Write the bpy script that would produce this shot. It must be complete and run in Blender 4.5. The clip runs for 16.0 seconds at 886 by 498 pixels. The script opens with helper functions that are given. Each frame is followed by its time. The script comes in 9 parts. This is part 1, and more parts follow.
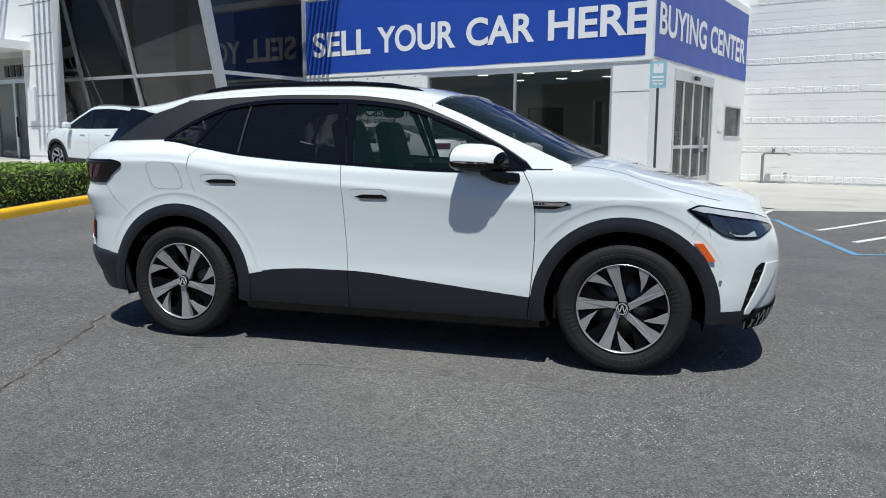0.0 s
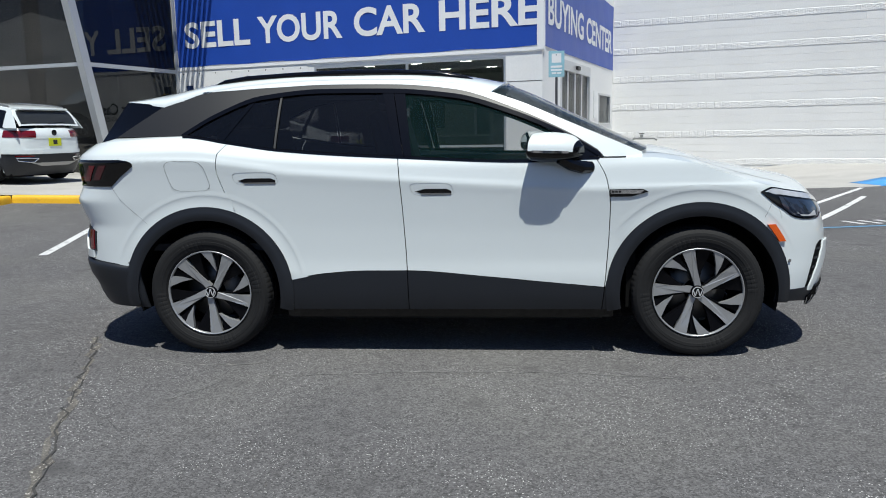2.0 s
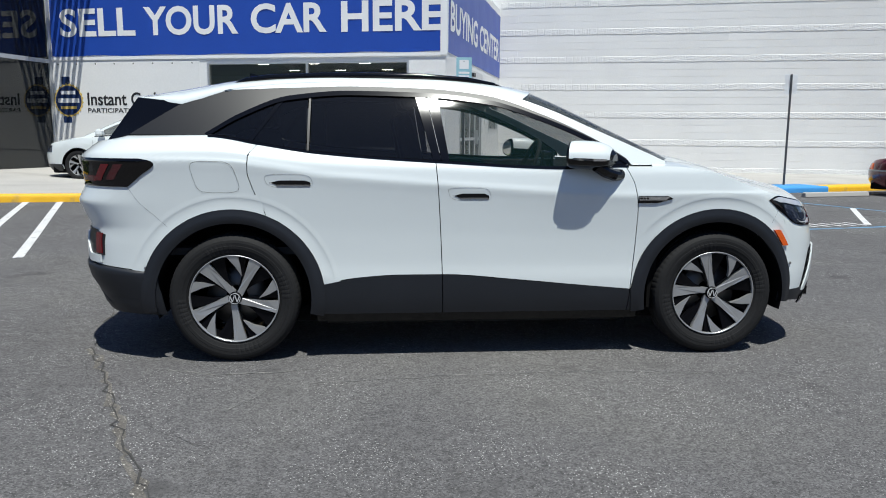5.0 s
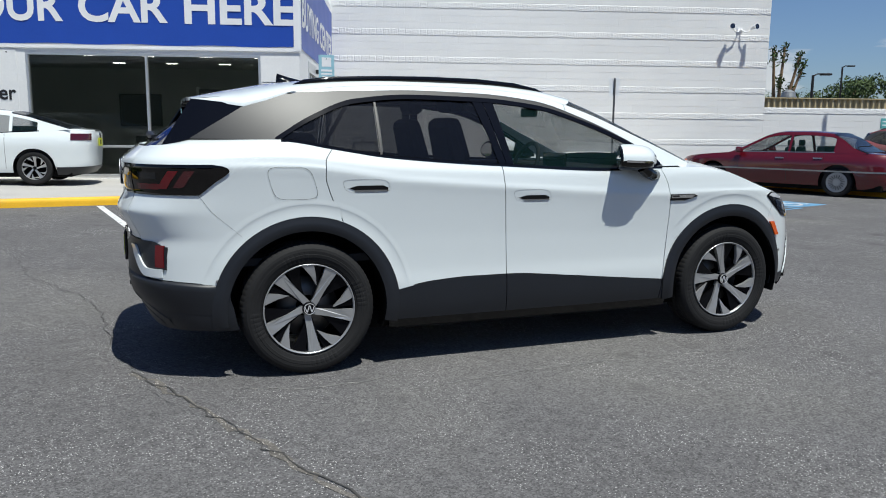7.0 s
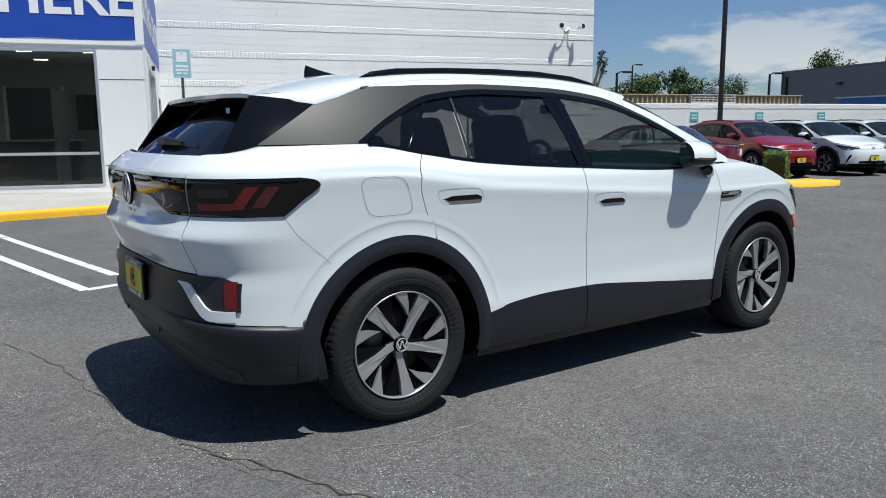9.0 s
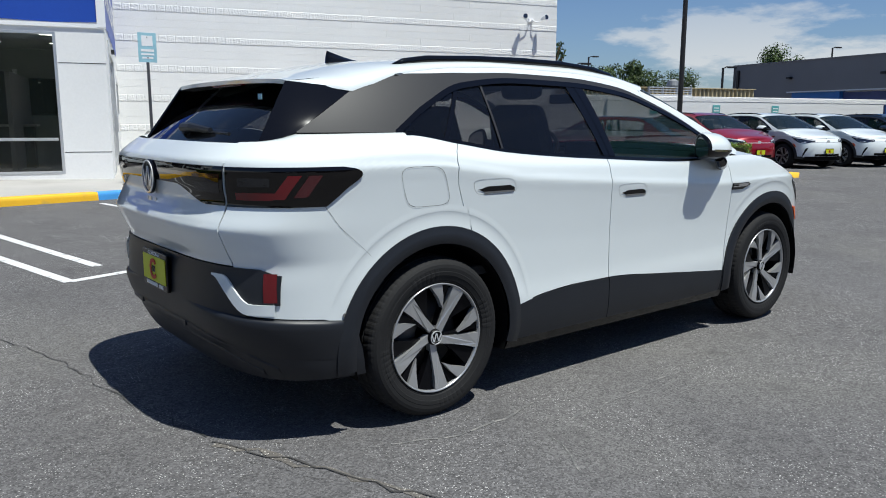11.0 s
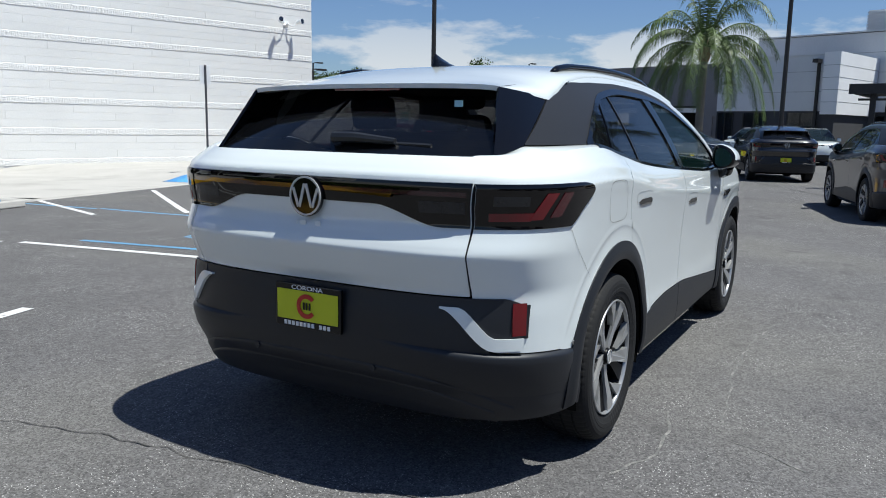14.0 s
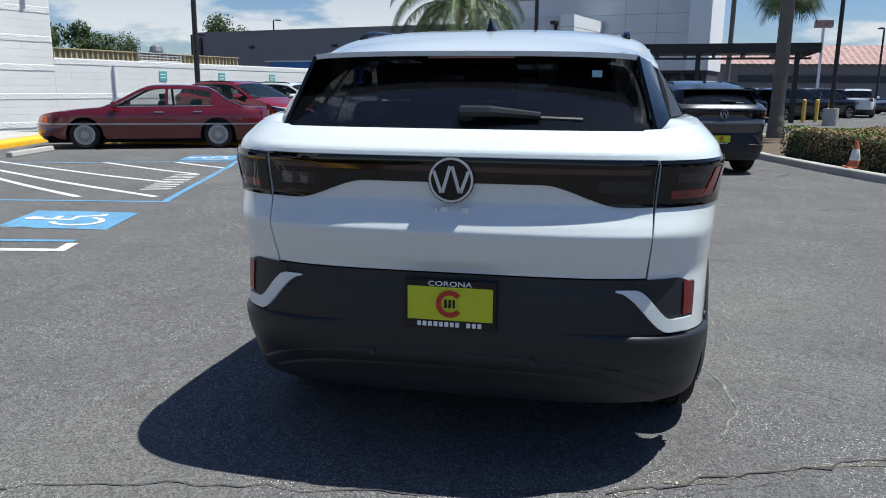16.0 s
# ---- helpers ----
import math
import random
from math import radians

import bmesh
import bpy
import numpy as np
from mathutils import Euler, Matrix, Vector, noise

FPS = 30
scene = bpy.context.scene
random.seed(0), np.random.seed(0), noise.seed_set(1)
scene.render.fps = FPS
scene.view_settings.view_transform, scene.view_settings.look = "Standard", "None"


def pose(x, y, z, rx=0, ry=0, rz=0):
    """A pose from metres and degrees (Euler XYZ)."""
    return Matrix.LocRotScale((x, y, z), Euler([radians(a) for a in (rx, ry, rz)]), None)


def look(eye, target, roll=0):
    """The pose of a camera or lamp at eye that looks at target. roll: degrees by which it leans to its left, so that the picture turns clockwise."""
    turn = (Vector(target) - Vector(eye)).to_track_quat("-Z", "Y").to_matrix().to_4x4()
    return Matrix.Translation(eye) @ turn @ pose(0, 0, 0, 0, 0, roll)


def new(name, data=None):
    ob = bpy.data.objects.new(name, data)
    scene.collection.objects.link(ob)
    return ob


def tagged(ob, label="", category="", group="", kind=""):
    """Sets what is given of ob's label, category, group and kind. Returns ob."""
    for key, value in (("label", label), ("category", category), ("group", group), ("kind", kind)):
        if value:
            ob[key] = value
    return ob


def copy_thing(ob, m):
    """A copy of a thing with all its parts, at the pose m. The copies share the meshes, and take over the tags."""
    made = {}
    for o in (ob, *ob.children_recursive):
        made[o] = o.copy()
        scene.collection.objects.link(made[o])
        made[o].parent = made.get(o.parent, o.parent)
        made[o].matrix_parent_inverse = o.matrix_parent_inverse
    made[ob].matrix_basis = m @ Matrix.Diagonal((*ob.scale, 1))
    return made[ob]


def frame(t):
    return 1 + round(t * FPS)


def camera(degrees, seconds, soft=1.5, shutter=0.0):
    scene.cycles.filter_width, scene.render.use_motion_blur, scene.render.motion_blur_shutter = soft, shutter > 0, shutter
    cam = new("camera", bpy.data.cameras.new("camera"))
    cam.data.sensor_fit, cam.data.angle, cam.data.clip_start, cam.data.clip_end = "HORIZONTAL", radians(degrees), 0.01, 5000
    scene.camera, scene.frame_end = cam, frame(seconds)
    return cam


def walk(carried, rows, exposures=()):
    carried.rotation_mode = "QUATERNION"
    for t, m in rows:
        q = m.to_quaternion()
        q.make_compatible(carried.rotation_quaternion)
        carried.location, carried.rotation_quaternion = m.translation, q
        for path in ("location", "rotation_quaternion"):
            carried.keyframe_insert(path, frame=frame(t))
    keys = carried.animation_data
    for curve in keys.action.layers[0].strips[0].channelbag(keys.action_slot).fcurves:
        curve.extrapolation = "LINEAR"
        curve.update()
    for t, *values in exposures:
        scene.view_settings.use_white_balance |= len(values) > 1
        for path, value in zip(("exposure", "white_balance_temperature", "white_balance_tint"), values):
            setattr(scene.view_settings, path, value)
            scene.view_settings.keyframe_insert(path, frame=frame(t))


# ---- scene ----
import functools

cam = camera(60.2, 16.0, soft=1.0)
PATH = [
    (0, (1.598, -5.06, 1.271), (1.038, -3.161, 0.987), 0.2),
    (0.5, (1.256, -5.17, 1.285), (0.812, -3.241, 0.997), -0.2),
    (1, (0.906, -5.185, 1.288), (0.566, -3.237, 0.993), -0.7),
    (1.5, (0.59, -5.227, 1.288), (0.341, -3.267, 0.983), -1.0),
    (2, (0.363, -5.107, 1.27), (0.185, -3.139, 0.963), -1.1),
    (2.5, (0.228, -5.024, 1.28), (0.104, -3.052, 0.975), -1.0),
    (3, (0.19, -5.003, 1.282), (0.099, -3.027, 0.982), -0.7),
    (3.2, (0.183, -5.0, 1.282), (0.105, -3.024, 0.983), -0.5),
    (5.3, (-0.836, -5.214, 1.292), (-0.577, -3.255, 0.987), 0.6),
    (5.5, (-0.988, -5.248, 1.291), (-0.674, -3.297, 0.986), 0.7),
    (6, (-1.369, -5.163, 1.281), (-0.919, -3.239, 0.977), 0.7),
    (6.5, (-1.755, -5.026, 1.306), (-1.173, -3.137, 1.0), 0.7),
    (7, (-2.143, -4.892, 1.32), (-1.44, -3.045, 1.013), 0.6),
    (7.5, (-2.445, -4.598, 1.318), (-1.622, -2.801, 1.012), 0.5),
    (8, (-2.75, -4.318, 1.33), (-1.81, -2.579, 1.026), 0.2),
    (8.5, (-2.983, -4.023, 1.325), (-1.933, -2.348, 1.02), -0.1),
    (9, (-3.16, -3.73, 1.326), (-2.021, -2.116, 1.015), -0.4),
    (9.2, (-3.254, -3.633, 1.329), (-2.089, -2.039, 1.012), -0.6),
    (11.5, (-3.457, -3.399, 1.318), (-2.191, -1.888, 0.979), 0.7),
    (12, (-3.546, -3.23, 1.309), (-2.219, -1.772, 0.975), 1.1),
    (12.5, (-3.711, -2.907, 1.316), (-2.296, -1.531, 0.99), 1.3),
    (13, (-4.033, -2.582, 1.316), (-2.516, -1.317, 1.0), 1.2),
    (13.5, (-4.263, -2.209, 1.31), (-2.643, -1.079, 0.998), 1.2),
    (14, (-4.494, -1.829, 1.324), (-2.778, -0.85, 1.008), 1.0),
    (14.5, (-4.702, -1.448, 1.338), (-2.905, -0.636, 1.005), 0.9),
    (15, (-4.756, -1.055, 1.349), (-2.899, -0.406, 0.988), 0.5),
    (15.5, (-4.811, -0.704, 1.359), (-2.913, -0.209, 0.969), 0.5),
    (16, (-4.746, -0.428, 1.355), (-2.822, -0.07, 0.944), 0.5),
]
EXPOSURES = [(0, 0.12, 6330, 6), (3, 0.12, 6330, 6), (9, 0.20, 6330, 6), (13, 0.30, 6300, 6), (16, 0.44, 6300, 6)]
walk(cam, [(t, look(eye, target, roll)) for t, eye, target, roll in PATH], EXPOSURES)

# ---- world, sun, exposure ----
SUN_FROM = Vector((0.10, -0.38, 1.0)).normalized()
world = bpy.data.worlds.new("sky")
scene.world = world
world.use_nodes = True
wn, wl = world.node_tree.nodes, world.node_tree.links
wn.clear()
w_out, w_bg = wn.new("ShaderNodeOutputWorld"), wn.new("ShaderNodeBackground")
w_sky = wn.new("ShaderNodeTexSky")
w_sky.sky_type, w_sky.sun_disc = "NISHITA", False
w_sky.sun_elevation = math.asin(SUN_FROM.z)
w_sky.sun_rotation = math.atan2(SUN_FROM.x, SUN_FROM.y)
w_sky.air_density, w_sky.dust_density, w_sky.ozone_density = 1.0, 0.45, 1.7
w_bg.inputs["Strength"].default_value = 0.056
# clouds: low cumulus over the horizon and thin streaks above
w_co, w_map = wn.new("ShaderNodeTexCoord"), wn.new("ShaderNodeMapping")
w_map.inputs["Scale"].default_value = (2.2, 2.2, 7.5)
w_n1, w_r1 = wn.new("ShaderNodeTexNoise"), wn.new("ShaderNodeValToRGB")
w_n1.inputs["Scale"].default_value, w_n1.inputs["Detail"].default_value, w_n1.inputs["Roughness"].default_value = 1.7, 10.0, 0.58
w_r1.color_ramp.elements[0].position, w_r1.color_ramp.elements[1].position = 0.605, 0.675
w_sep, w_hi = wn.new("ShaderNodeSeparateXYZ"), wn.new("ShaderNodeMapRange")
w_hi.inputs["From Min"].default_value, w_hi.inputs["From Max"].default_value = 0.21, 0.04
w_hi.inputs["To Min"].default_value, w_hi.inputs["To Max"].default_value = 0.10, 1.0
w_mul, w_mix = wn.new("ShaderNodeMath"), wn.new("ShaderNodeMixRGB")
w_mul.operation = "MULTIPLY"
w_mix.inputs["Color2"].default_value = (10.5, 10.6, 10.9, 1)
wl.new(w_co.outputs["Generated"], w_map.inputs["Vector"])
wl.new(w_map.outputs["Vector"], w_n1.inputs["Vector"])
w_low = wn.new("ShaderNodeMath")
w_low.operation, w_low.inputs[1].default_value = "MULTIPLY_ADD", 0.17
wl.new(w_hi.outputs["Result"], w_low.inputs[0])
wl.new(w_n1.outputs["Fac"], w_low.inputs[2])
wl.new(w_low.outputs[0], w_r1.inputs["Fac"])
wl.new(w_co.outputs["Generated"], w_sep.inputs["Vector"])
wl.new(w_sep.outputs["Z"], w_hi.inputs["Value"])
wl.new(w_r1.outputs["Color"], w_mul.inputs[0])
wl.new(w_hi.outputs["Result"], w_mul.inputs[1])
wl.new(w_mul.outputs[0], w_mix.inputs["Fac"])
w_tint = wn.new("ShaderNodeMixRGB")
w_tint.blend_type, w_tint.inputs["Fac"].default_value, w_tint.inputs["Color2"].default_value = "MULTIPLY", 1.0, (0.90, 1.04, 1.34, 1)
wl.new(w_sky.outputs["Color"], w_tint.inputs["Color1"])
wl.new(w_tint.outputs["Color"], w_mix.inputs["Color1"])
wl.new(w_mix.outputs["Color"], w_bg.inputs["Color"])
wl.new(w_bg.outputs["Background"], w_out.inputs["Surface"])

sun = new("sun", bpy.data.lights.new("sun", "SUN"))
sun.data.energy, sun.data.angle, sun.data.color = 5.0, radians(0.53), (1.0, 0.975, 0.91)
sun.matrix_world = look(SUN_FROM * 60, (0, 0, 0))


# ---- materials ----
def material(name, color=(0.5, 0.5, 0.5), rough=0.5, metal=0.0, coat=0.0, spec=0.5, vary=0.0, vscale=3.0, fine=0.0, fscale=80.0, bump=0.0, bscale=120.0,
             bdist=0.004, per_object=0.0, per_island=0.0, stain=None, transmission=0.0, alpha=1.0, emit=None, ior=1.45):
    """A principled material with colour variation at two scales, optional stains, and bump."""
    m = bpy.data.materials.new(name)
    m.use_nodes = True
    n, l = m.node_tree.nodes, m.node_tree.links
    b = n["Principled BSDF"]
    b.inputs["Roughness"].default_value, b.inputs["Metallic"].default_value = rough, metal
    b.inputs["Coat Weight"].default_value, b.inputs["Coat Roughness"].default_value = coat, 0.03
    b.inputs["Specular IOR Level"].default_value, b.inputs["IOR"].default_value = spec, ior
    b.inputs["Transmission Weight"].default_value, b.inputs["Alpha"].default_value = transmission, alpha
    base = (*color, 1)
    b.inputs["Base Color"].default_value = base
    if emit:
        b.inputs["Emission Color"].default_value, b.inputs["Emission Strength"].default_value = (*emit[:3], 1), emit[3]
    co = n.new("ShaderNodeTexCoord")
    place = co.outputs["Object"]
    val = None

    def chain(fac_socket, amount, val):
        r = n.new("ShaderNodeMapRange")
        r.inputs["To Min"].default_value, r.inputs["To Max"].default_value = 1 - amount, 1 + amount
        l.new(fac_socket, r.inputs["Value"])
        if val is None:
            return r.outputs["Result"]
        k = n.new("ShaderNodeMath")
        k.operation = "MULTIPLY"
        l.new(val, k.inputs[0])
        l.new(r.outputs["Result"], k.inputs[1])
        return k.outputs[0]

    def noise_at(scale, detail=5.0):
        t = n.new("ShaderNodeTexNoise")
        t.inputs["Scale"].default_value, t.inputs["Detail"].default_value = scale, detail
        l.new(place, t.inputs["Vector"])
        return t.outputs["Fac"]

    if vary:
        val = chain(noise_at(vscale), vary * 1.6, val)
    if fine:
        val = chain(noise_at(fscale, 3.0), fine * 1.6, val)
    if per_object:
        val = chain(n.new("ShaderNodeObjectInfo").outputs["Random"], per_object, val)
    if per_island:
        val = chain(n.new("ShaderNodeNewGeometry").outputs["Random Per Island"], per_island, val)
    last = None
    if val is not None:
        x = n.new("ShaderNodeVectorMath")
        x.operation = "SCALE"
        x.inputs[0].default_value = color
        l.new(val, x.inputs["Scale"])
        last = x.outputs["Vector"]
    if stain:
        s_color, s_scale, lo, hi = stain
        r = n.new("ShaderNodeMapRange")
        r.inputs["From Min"].default_value, r.inputs["From Max"].default_value = lo, hi
        l.new(noise_at(s_scale, 7.0), r.inputs["Value"])
        mx = n.new("ShaderNodeMixRGB")
        mx.inputs["Color1"].default_value, mx.inputs["Color2"].default_value = base, (*s_color, 1)
        if last:
            l.new(last, mx.inputs["Color1"])
        l.new(r.outputs["Result"], mx.inputs["Fac"])
        last = mx.outputs["Color"]
    if last:
        l.new(last, b.inputs["Base Color"])
    if bump:
        k = n.new("ShaderNodeBump")
        k.inputs["Strength"].default_value, k.inputs["Distance"].default_value = bump, bdist
        l.new(noise_at(bscale, 4.0), k.inputs["Height"])
        l.new(k.outputs["Normal"], b.inputs["Normal"])
    return m


def asphalt_material():
    """Worn asphalt: broad tonal patches, mottling, single stones of many greys, and pale chips where the binder has gone."""
    m = material("asphalt", (0.115, 0.112, 0.113), 0.9, spec=0.12, vary=0.11, vscale=0.5, fine=0.16, fscale=14, bump=0.8, bscale=170, bdist=0.006,
                 stain=((0.140, 0.136, 0.130), 0.30, 0.54, 0.72))
    n, l = m.node_tree.nodes, m.node_tree.links
    b = n["Principled BSDF"]
    src = b.inputs["Base Color"].links[0].from_socket
    co = n.new("ShaderNodeTexCoord")

    def mapped(socket, a, b2, lo, hi):
        r = n.new("ShaderNodeMapRange")
        r.inputs["From Min"].default_value, r.inputs["From Max"].default_value = a, b2
        r.inputs["To Min"].default_value, r.inputs["To Max"].default_value = lo, hi
        l.new(socket, r.inputs["Value"])
        return r.outputs["Result"]

    def times(a, b2):
        k = n.new("ShaderNodeMath")
        k.operation = "MULTIPLY"
        l.new(a, k.inputs[0])
        l.new(b2, k.inputs[1])
        return k.outputs[0]

    def stones(scale):
        v, sep = n.new("ShaderNodeTexVoronoi"), n.new("ShaderNodeSeparateColor")
        v.inputs["Scale"].default_value = scale
        l.new(co.outputs["Object"], v.inputs["Vector"])
        l.new(v.outputs["Color"], sep.inputs["Color"])
        return v.outputs["Distance"], sep.outputs["Red"], sep.outputs["Green"]

    def patches(scale, a, b2):
        t = n.new("ShaderNodeTexNoise")
        t.inputs["Scale"].default_value, t.inputs["Detail"].default_value = scale, 6
        l.new(co.outputs["Object"], t.inputs["Vector"])
        return mapped(t.outputs["Fac"], a, b2, 0.0, 1.0)
    d1, r1, g1 = stones(140)
    d2, r2, g2 = stones(47)
    tone = times(mapped(r1, 0.0, 1.0, 0.60, 1.40), mapped(r2, 0.0, 1.0, 0.90, 1.10))
    x = n.new("ShaderNodeVectorMath")
    x.operation = "SCALE"
    l.new(src, x.inputs[0])
    l.new(tone, x.inputs["Scale"])
    # dark oil marks
    oil = n.new("ShaderNodeMixRGB")
    oil.inputs["Color2"].default_value = (0.055, 0.054, 0.054, 1)
    l.new(x.outputs["Vector"], oil.inputs["Color1"])
    l.new(times(patches(2.3, 0.62, 0.74), mapped(r1, 0.0, 1.0, 0.2, 0.8)), oil.inputs["Fac"])
    # pale chips
    chip = times(times(mapped(g1, 0.86, 0.90, 0.0, 1.0), mapped(d1, 0.46, 0.30, 0.0, 1.0)), patches(1.5, 0.42, 0.62))
    mx = n.new("ShaderNodeMixRGB")
    mx.inputs["Color2"].default_value = (0.60, 0.59, 0.57, 1)
    l.new(oil.outputs["Color"], mx.inputs["Color1"])
    l.new(chip, mx.inputs["Fac"])
    l.new(mx.outputs["Color"], b.inputs["Base Color"])
    return m


ASPHALT = asphalt_material()
CONCRETE = material("concrete", (0.40, 0.385, 0.36), 0.85, vary=0.12, vscale=0.8, fine=0.10, fscale=45, bump=0.3, bscale=150, stain=((0.27, 0.26, 0.24), 0.5, 0.55, 0.75))
KERB_YELLOW = material("yellow_kerb_paint", (0.78, 0.44, 0.02), 0.6, vary=0.10, vscale=2.5, fine=0.08, fscale=60, bump=0.25, stain=((0.45, 0.30, 0.09), 3.0, 0.60, 0.72))
KERB_BLUE = material("blue_kerb_paint", (0.06, 0.28, 0.62), 0.6, vary=0.12, vscale=2.5, fine=0.1, fscale=60, bump=0.25)
LINE_WHITE = material("white_road_paint", (0.60, 0.60, 0.59), 0.7, vary=0.12, vscale=1.5, fine=0.16, fscale=40, bump=0.3, stain=((0.20, 0.20, 0.20), 9.0, 0.60, 0.70))
LINE_BLUE = material("blue_road_paint", (0.10, 0.26, 0.42), 0.75, vary=0.15, vscale=1.5, fine=0.16, fscale=40, bump=0.3, stain=((0.12, 0.15, 0.18), 7.0, 0.55, 0.68))
BLOCK_WHITE = material("white_painted_block", (0.74, 0.74, 0.725), 0.7, vary=0.05, vscale=0.7, fine=0.05, fscale=25, bump=0.35, bscale=60, bdist=0.006, per_object=0.012)
PLASTER = material("white_panel", (0.78, 0.78, 0.77), 0.55, vary=0.04, vscale=0.6, fine=0.03, fscale=20, bump=0.08, bscale=90)
BANNER_BLUE = material("blue_banner_vinyl", (0.018, 0.068, 0.38), 0.42, vary=0.06, vscale=1.2, fine=0.04, fscale=30, bump=0.25, bscale=2.2, bdist=0.03)
BANNER_WHITE = material("white_banner_print", (0.80, 0.80, 0.80), 0.45, vary=0.04, vscale=1.5, bump=0.25, bscale=2.2, bdist=0.03)
PRINT_BLACK = material("black_print", (0.02, 0.02, 0.022), 0.5, vary=0.1)
NAVY_PRINT = material("navy_print", (0.012, 0.03, 0.10), 0.5, vary=0.08)
GOLD_PRINT = material("gold_print", (0.62, 0.45, 0.13), 0.5, vary=0.1)
ALU = material("brushed_aluminium", (0.62, 0.63, 0.64), 0.38, 0.75, vary=0.05, vscale=3, fine=0.05, fscale=70)
MULLION = material("pale_mullion", (0.50, 0.51, 0.52), 0.4, 0.35, vary=0.05, vscale=2)
BRONZE = material("dark_bronze_metal", (0.035, 0.033, 0.032), 0.45, 0.4, vary=0.12, vscale=2)
GALV = material("galvanised_steel", (0.28, 0.29, 0.29), 0.5, 0.7, vary=0.18, vscale=9, fine=0.1)
SIGN_BACK = material("sign_aluminium", (0.78, 0.79, 0.79), 0.5, 0.1, vary=0.1, vscale=5)
SIGN_BLUE = material("faded_blue_sign", (0.30, 0.52, 0.60), 0.5, vary=0.12, vscale=6)
TEAL_SIGN = material("teal_sign", (0.12, 0.38, 0.38), 0.5, vary=0.1, vscale=6)
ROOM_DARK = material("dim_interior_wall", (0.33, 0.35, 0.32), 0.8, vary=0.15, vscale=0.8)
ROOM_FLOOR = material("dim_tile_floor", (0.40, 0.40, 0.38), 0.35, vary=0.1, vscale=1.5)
GREY_WALL = material("grey_stucco", (0.20, 0.195, 0.20), 0.85, vary=0.08, vscale=0.4, fine=0.06, fscale=12, bump=0.2, bscale=30)
DARK_WALL = material("charcoal_stucco", (0.055, 0.056, 0.062), 0.8, vary=0.08, vscale=0.5, fine=0.06, fscale=12)
LIGHT_PANEL = material("pale_metal_panel", (0.62, 0.635, 0.65), 0.45, 0.1, vary=0.06, vscale=0.5, fine=0.03, fscale=9)
WHITE_METAL = material("white_metal_panel", (0.82, 0.825, 0.83), 0.45, vary=0.05, vscale=0.6)
BLACK_METAL = material("black_painted_steel", (0.018, 0.018, 0.020), 0.5, vary=0.15, vscale=1.5)
TAN_METAL = material("tan_corrugated_metal", (0.52, 0.42, 0.24), 0.6, vary=0.12, vscale=1.5)
BLUE_METAL = material("blue_painted_metal", (0.03, 0.16, 0.48), 0.5, vary=0.15, vscale=1.2)
BLUE_DULL = material("dull_blue_curtain", (0.07, 0.09, 0.22), 0.7, vary=0.2, vscale=2.5)
ROOF_RED = material("red_and_pale_roof_tiles", (0.36, 0.23, 0.21), 0.8, vary=0.5, vscale=2.6, fine=0.4, fscale=9)
HEDGE_LEAF = material("hedge_leaf", (0.135, 0.22, 0.036), 0.6, spec=0.3, per_island=0.45, vary=0.15, vscale=2.0)
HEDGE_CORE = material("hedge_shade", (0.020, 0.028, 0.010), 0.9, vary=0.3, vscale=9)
HEDGE_TAN = material("dry_hedge_leaf", (0.25, 0.195, 0.095), 0.7, spec=0.2, per_island=0.4, vary=0.25, vscale=1.6, stain=((0.10, 0.17, 0.03), 1.3, 0.52, 0.62))
TREE_LEAF = material("tree_leaf", (0.055, 0.085, 0.026), 0.65, spec=0.3, per_island=0.5)
PALM_LEAF = material("palm_leaf", (0.075, 0.115, 0.030), 0.5, spec=0.4, per_island=0.35)
PALM_TRUNK = material("palm_trunk", (0.15, 0.135, 0.115), 0.9, vary=0.2, vscale=3, fine=0.2, fscale=25, bump=0.6, bscale=25, bdist=0.02)
PALM_BOOT = material("palm_boot_fibre", (0.20, 0.13, 0.07), 0.9, vary=0.3, vscale=8, bump=0.5, bscale=40, bdist=0.01)
SOIL = material("planter_soil", (0.11, 0.08, 0.05), 0.95, vary=0.25, vscale=4, fine=0.2, bump=0.5, bscale=30, bdist=0.02)
CRUMBLE = material("crumbled_asphalt_edge", (0.122, 0.112, 0.100), 0.95, vary=0.3, vscale=6, fine=0.55, fscale=90, bump=0.8, bscale=120, bdist=0.01, stain=((0.55, 0.52, 0.47), 75.0, 0.60, 0.68))
CRACK = material("open_crack", (0.050, 0.048, 0.046), 0.95, vary=0.3, vscale=20)
SCUFF = material("pale_scuff", (0.19, 0.185, 0.175), 0.9, vary=0.3, vscale=9, fine=0.5, fscale=70, stain=((0.115, 0.114, 0.113), 22.0, 0.42, 0.56))
CONE_ORANGE = material("faded_cone_plastic", (0.52, 0.16, 0.07), 0.6, vary=0.15, vscale=12)
POST_YELLOW = material("yellow_post_paint", (0.70, 0.50, 0.10), 0.5, vary=0.12, vscale=5)

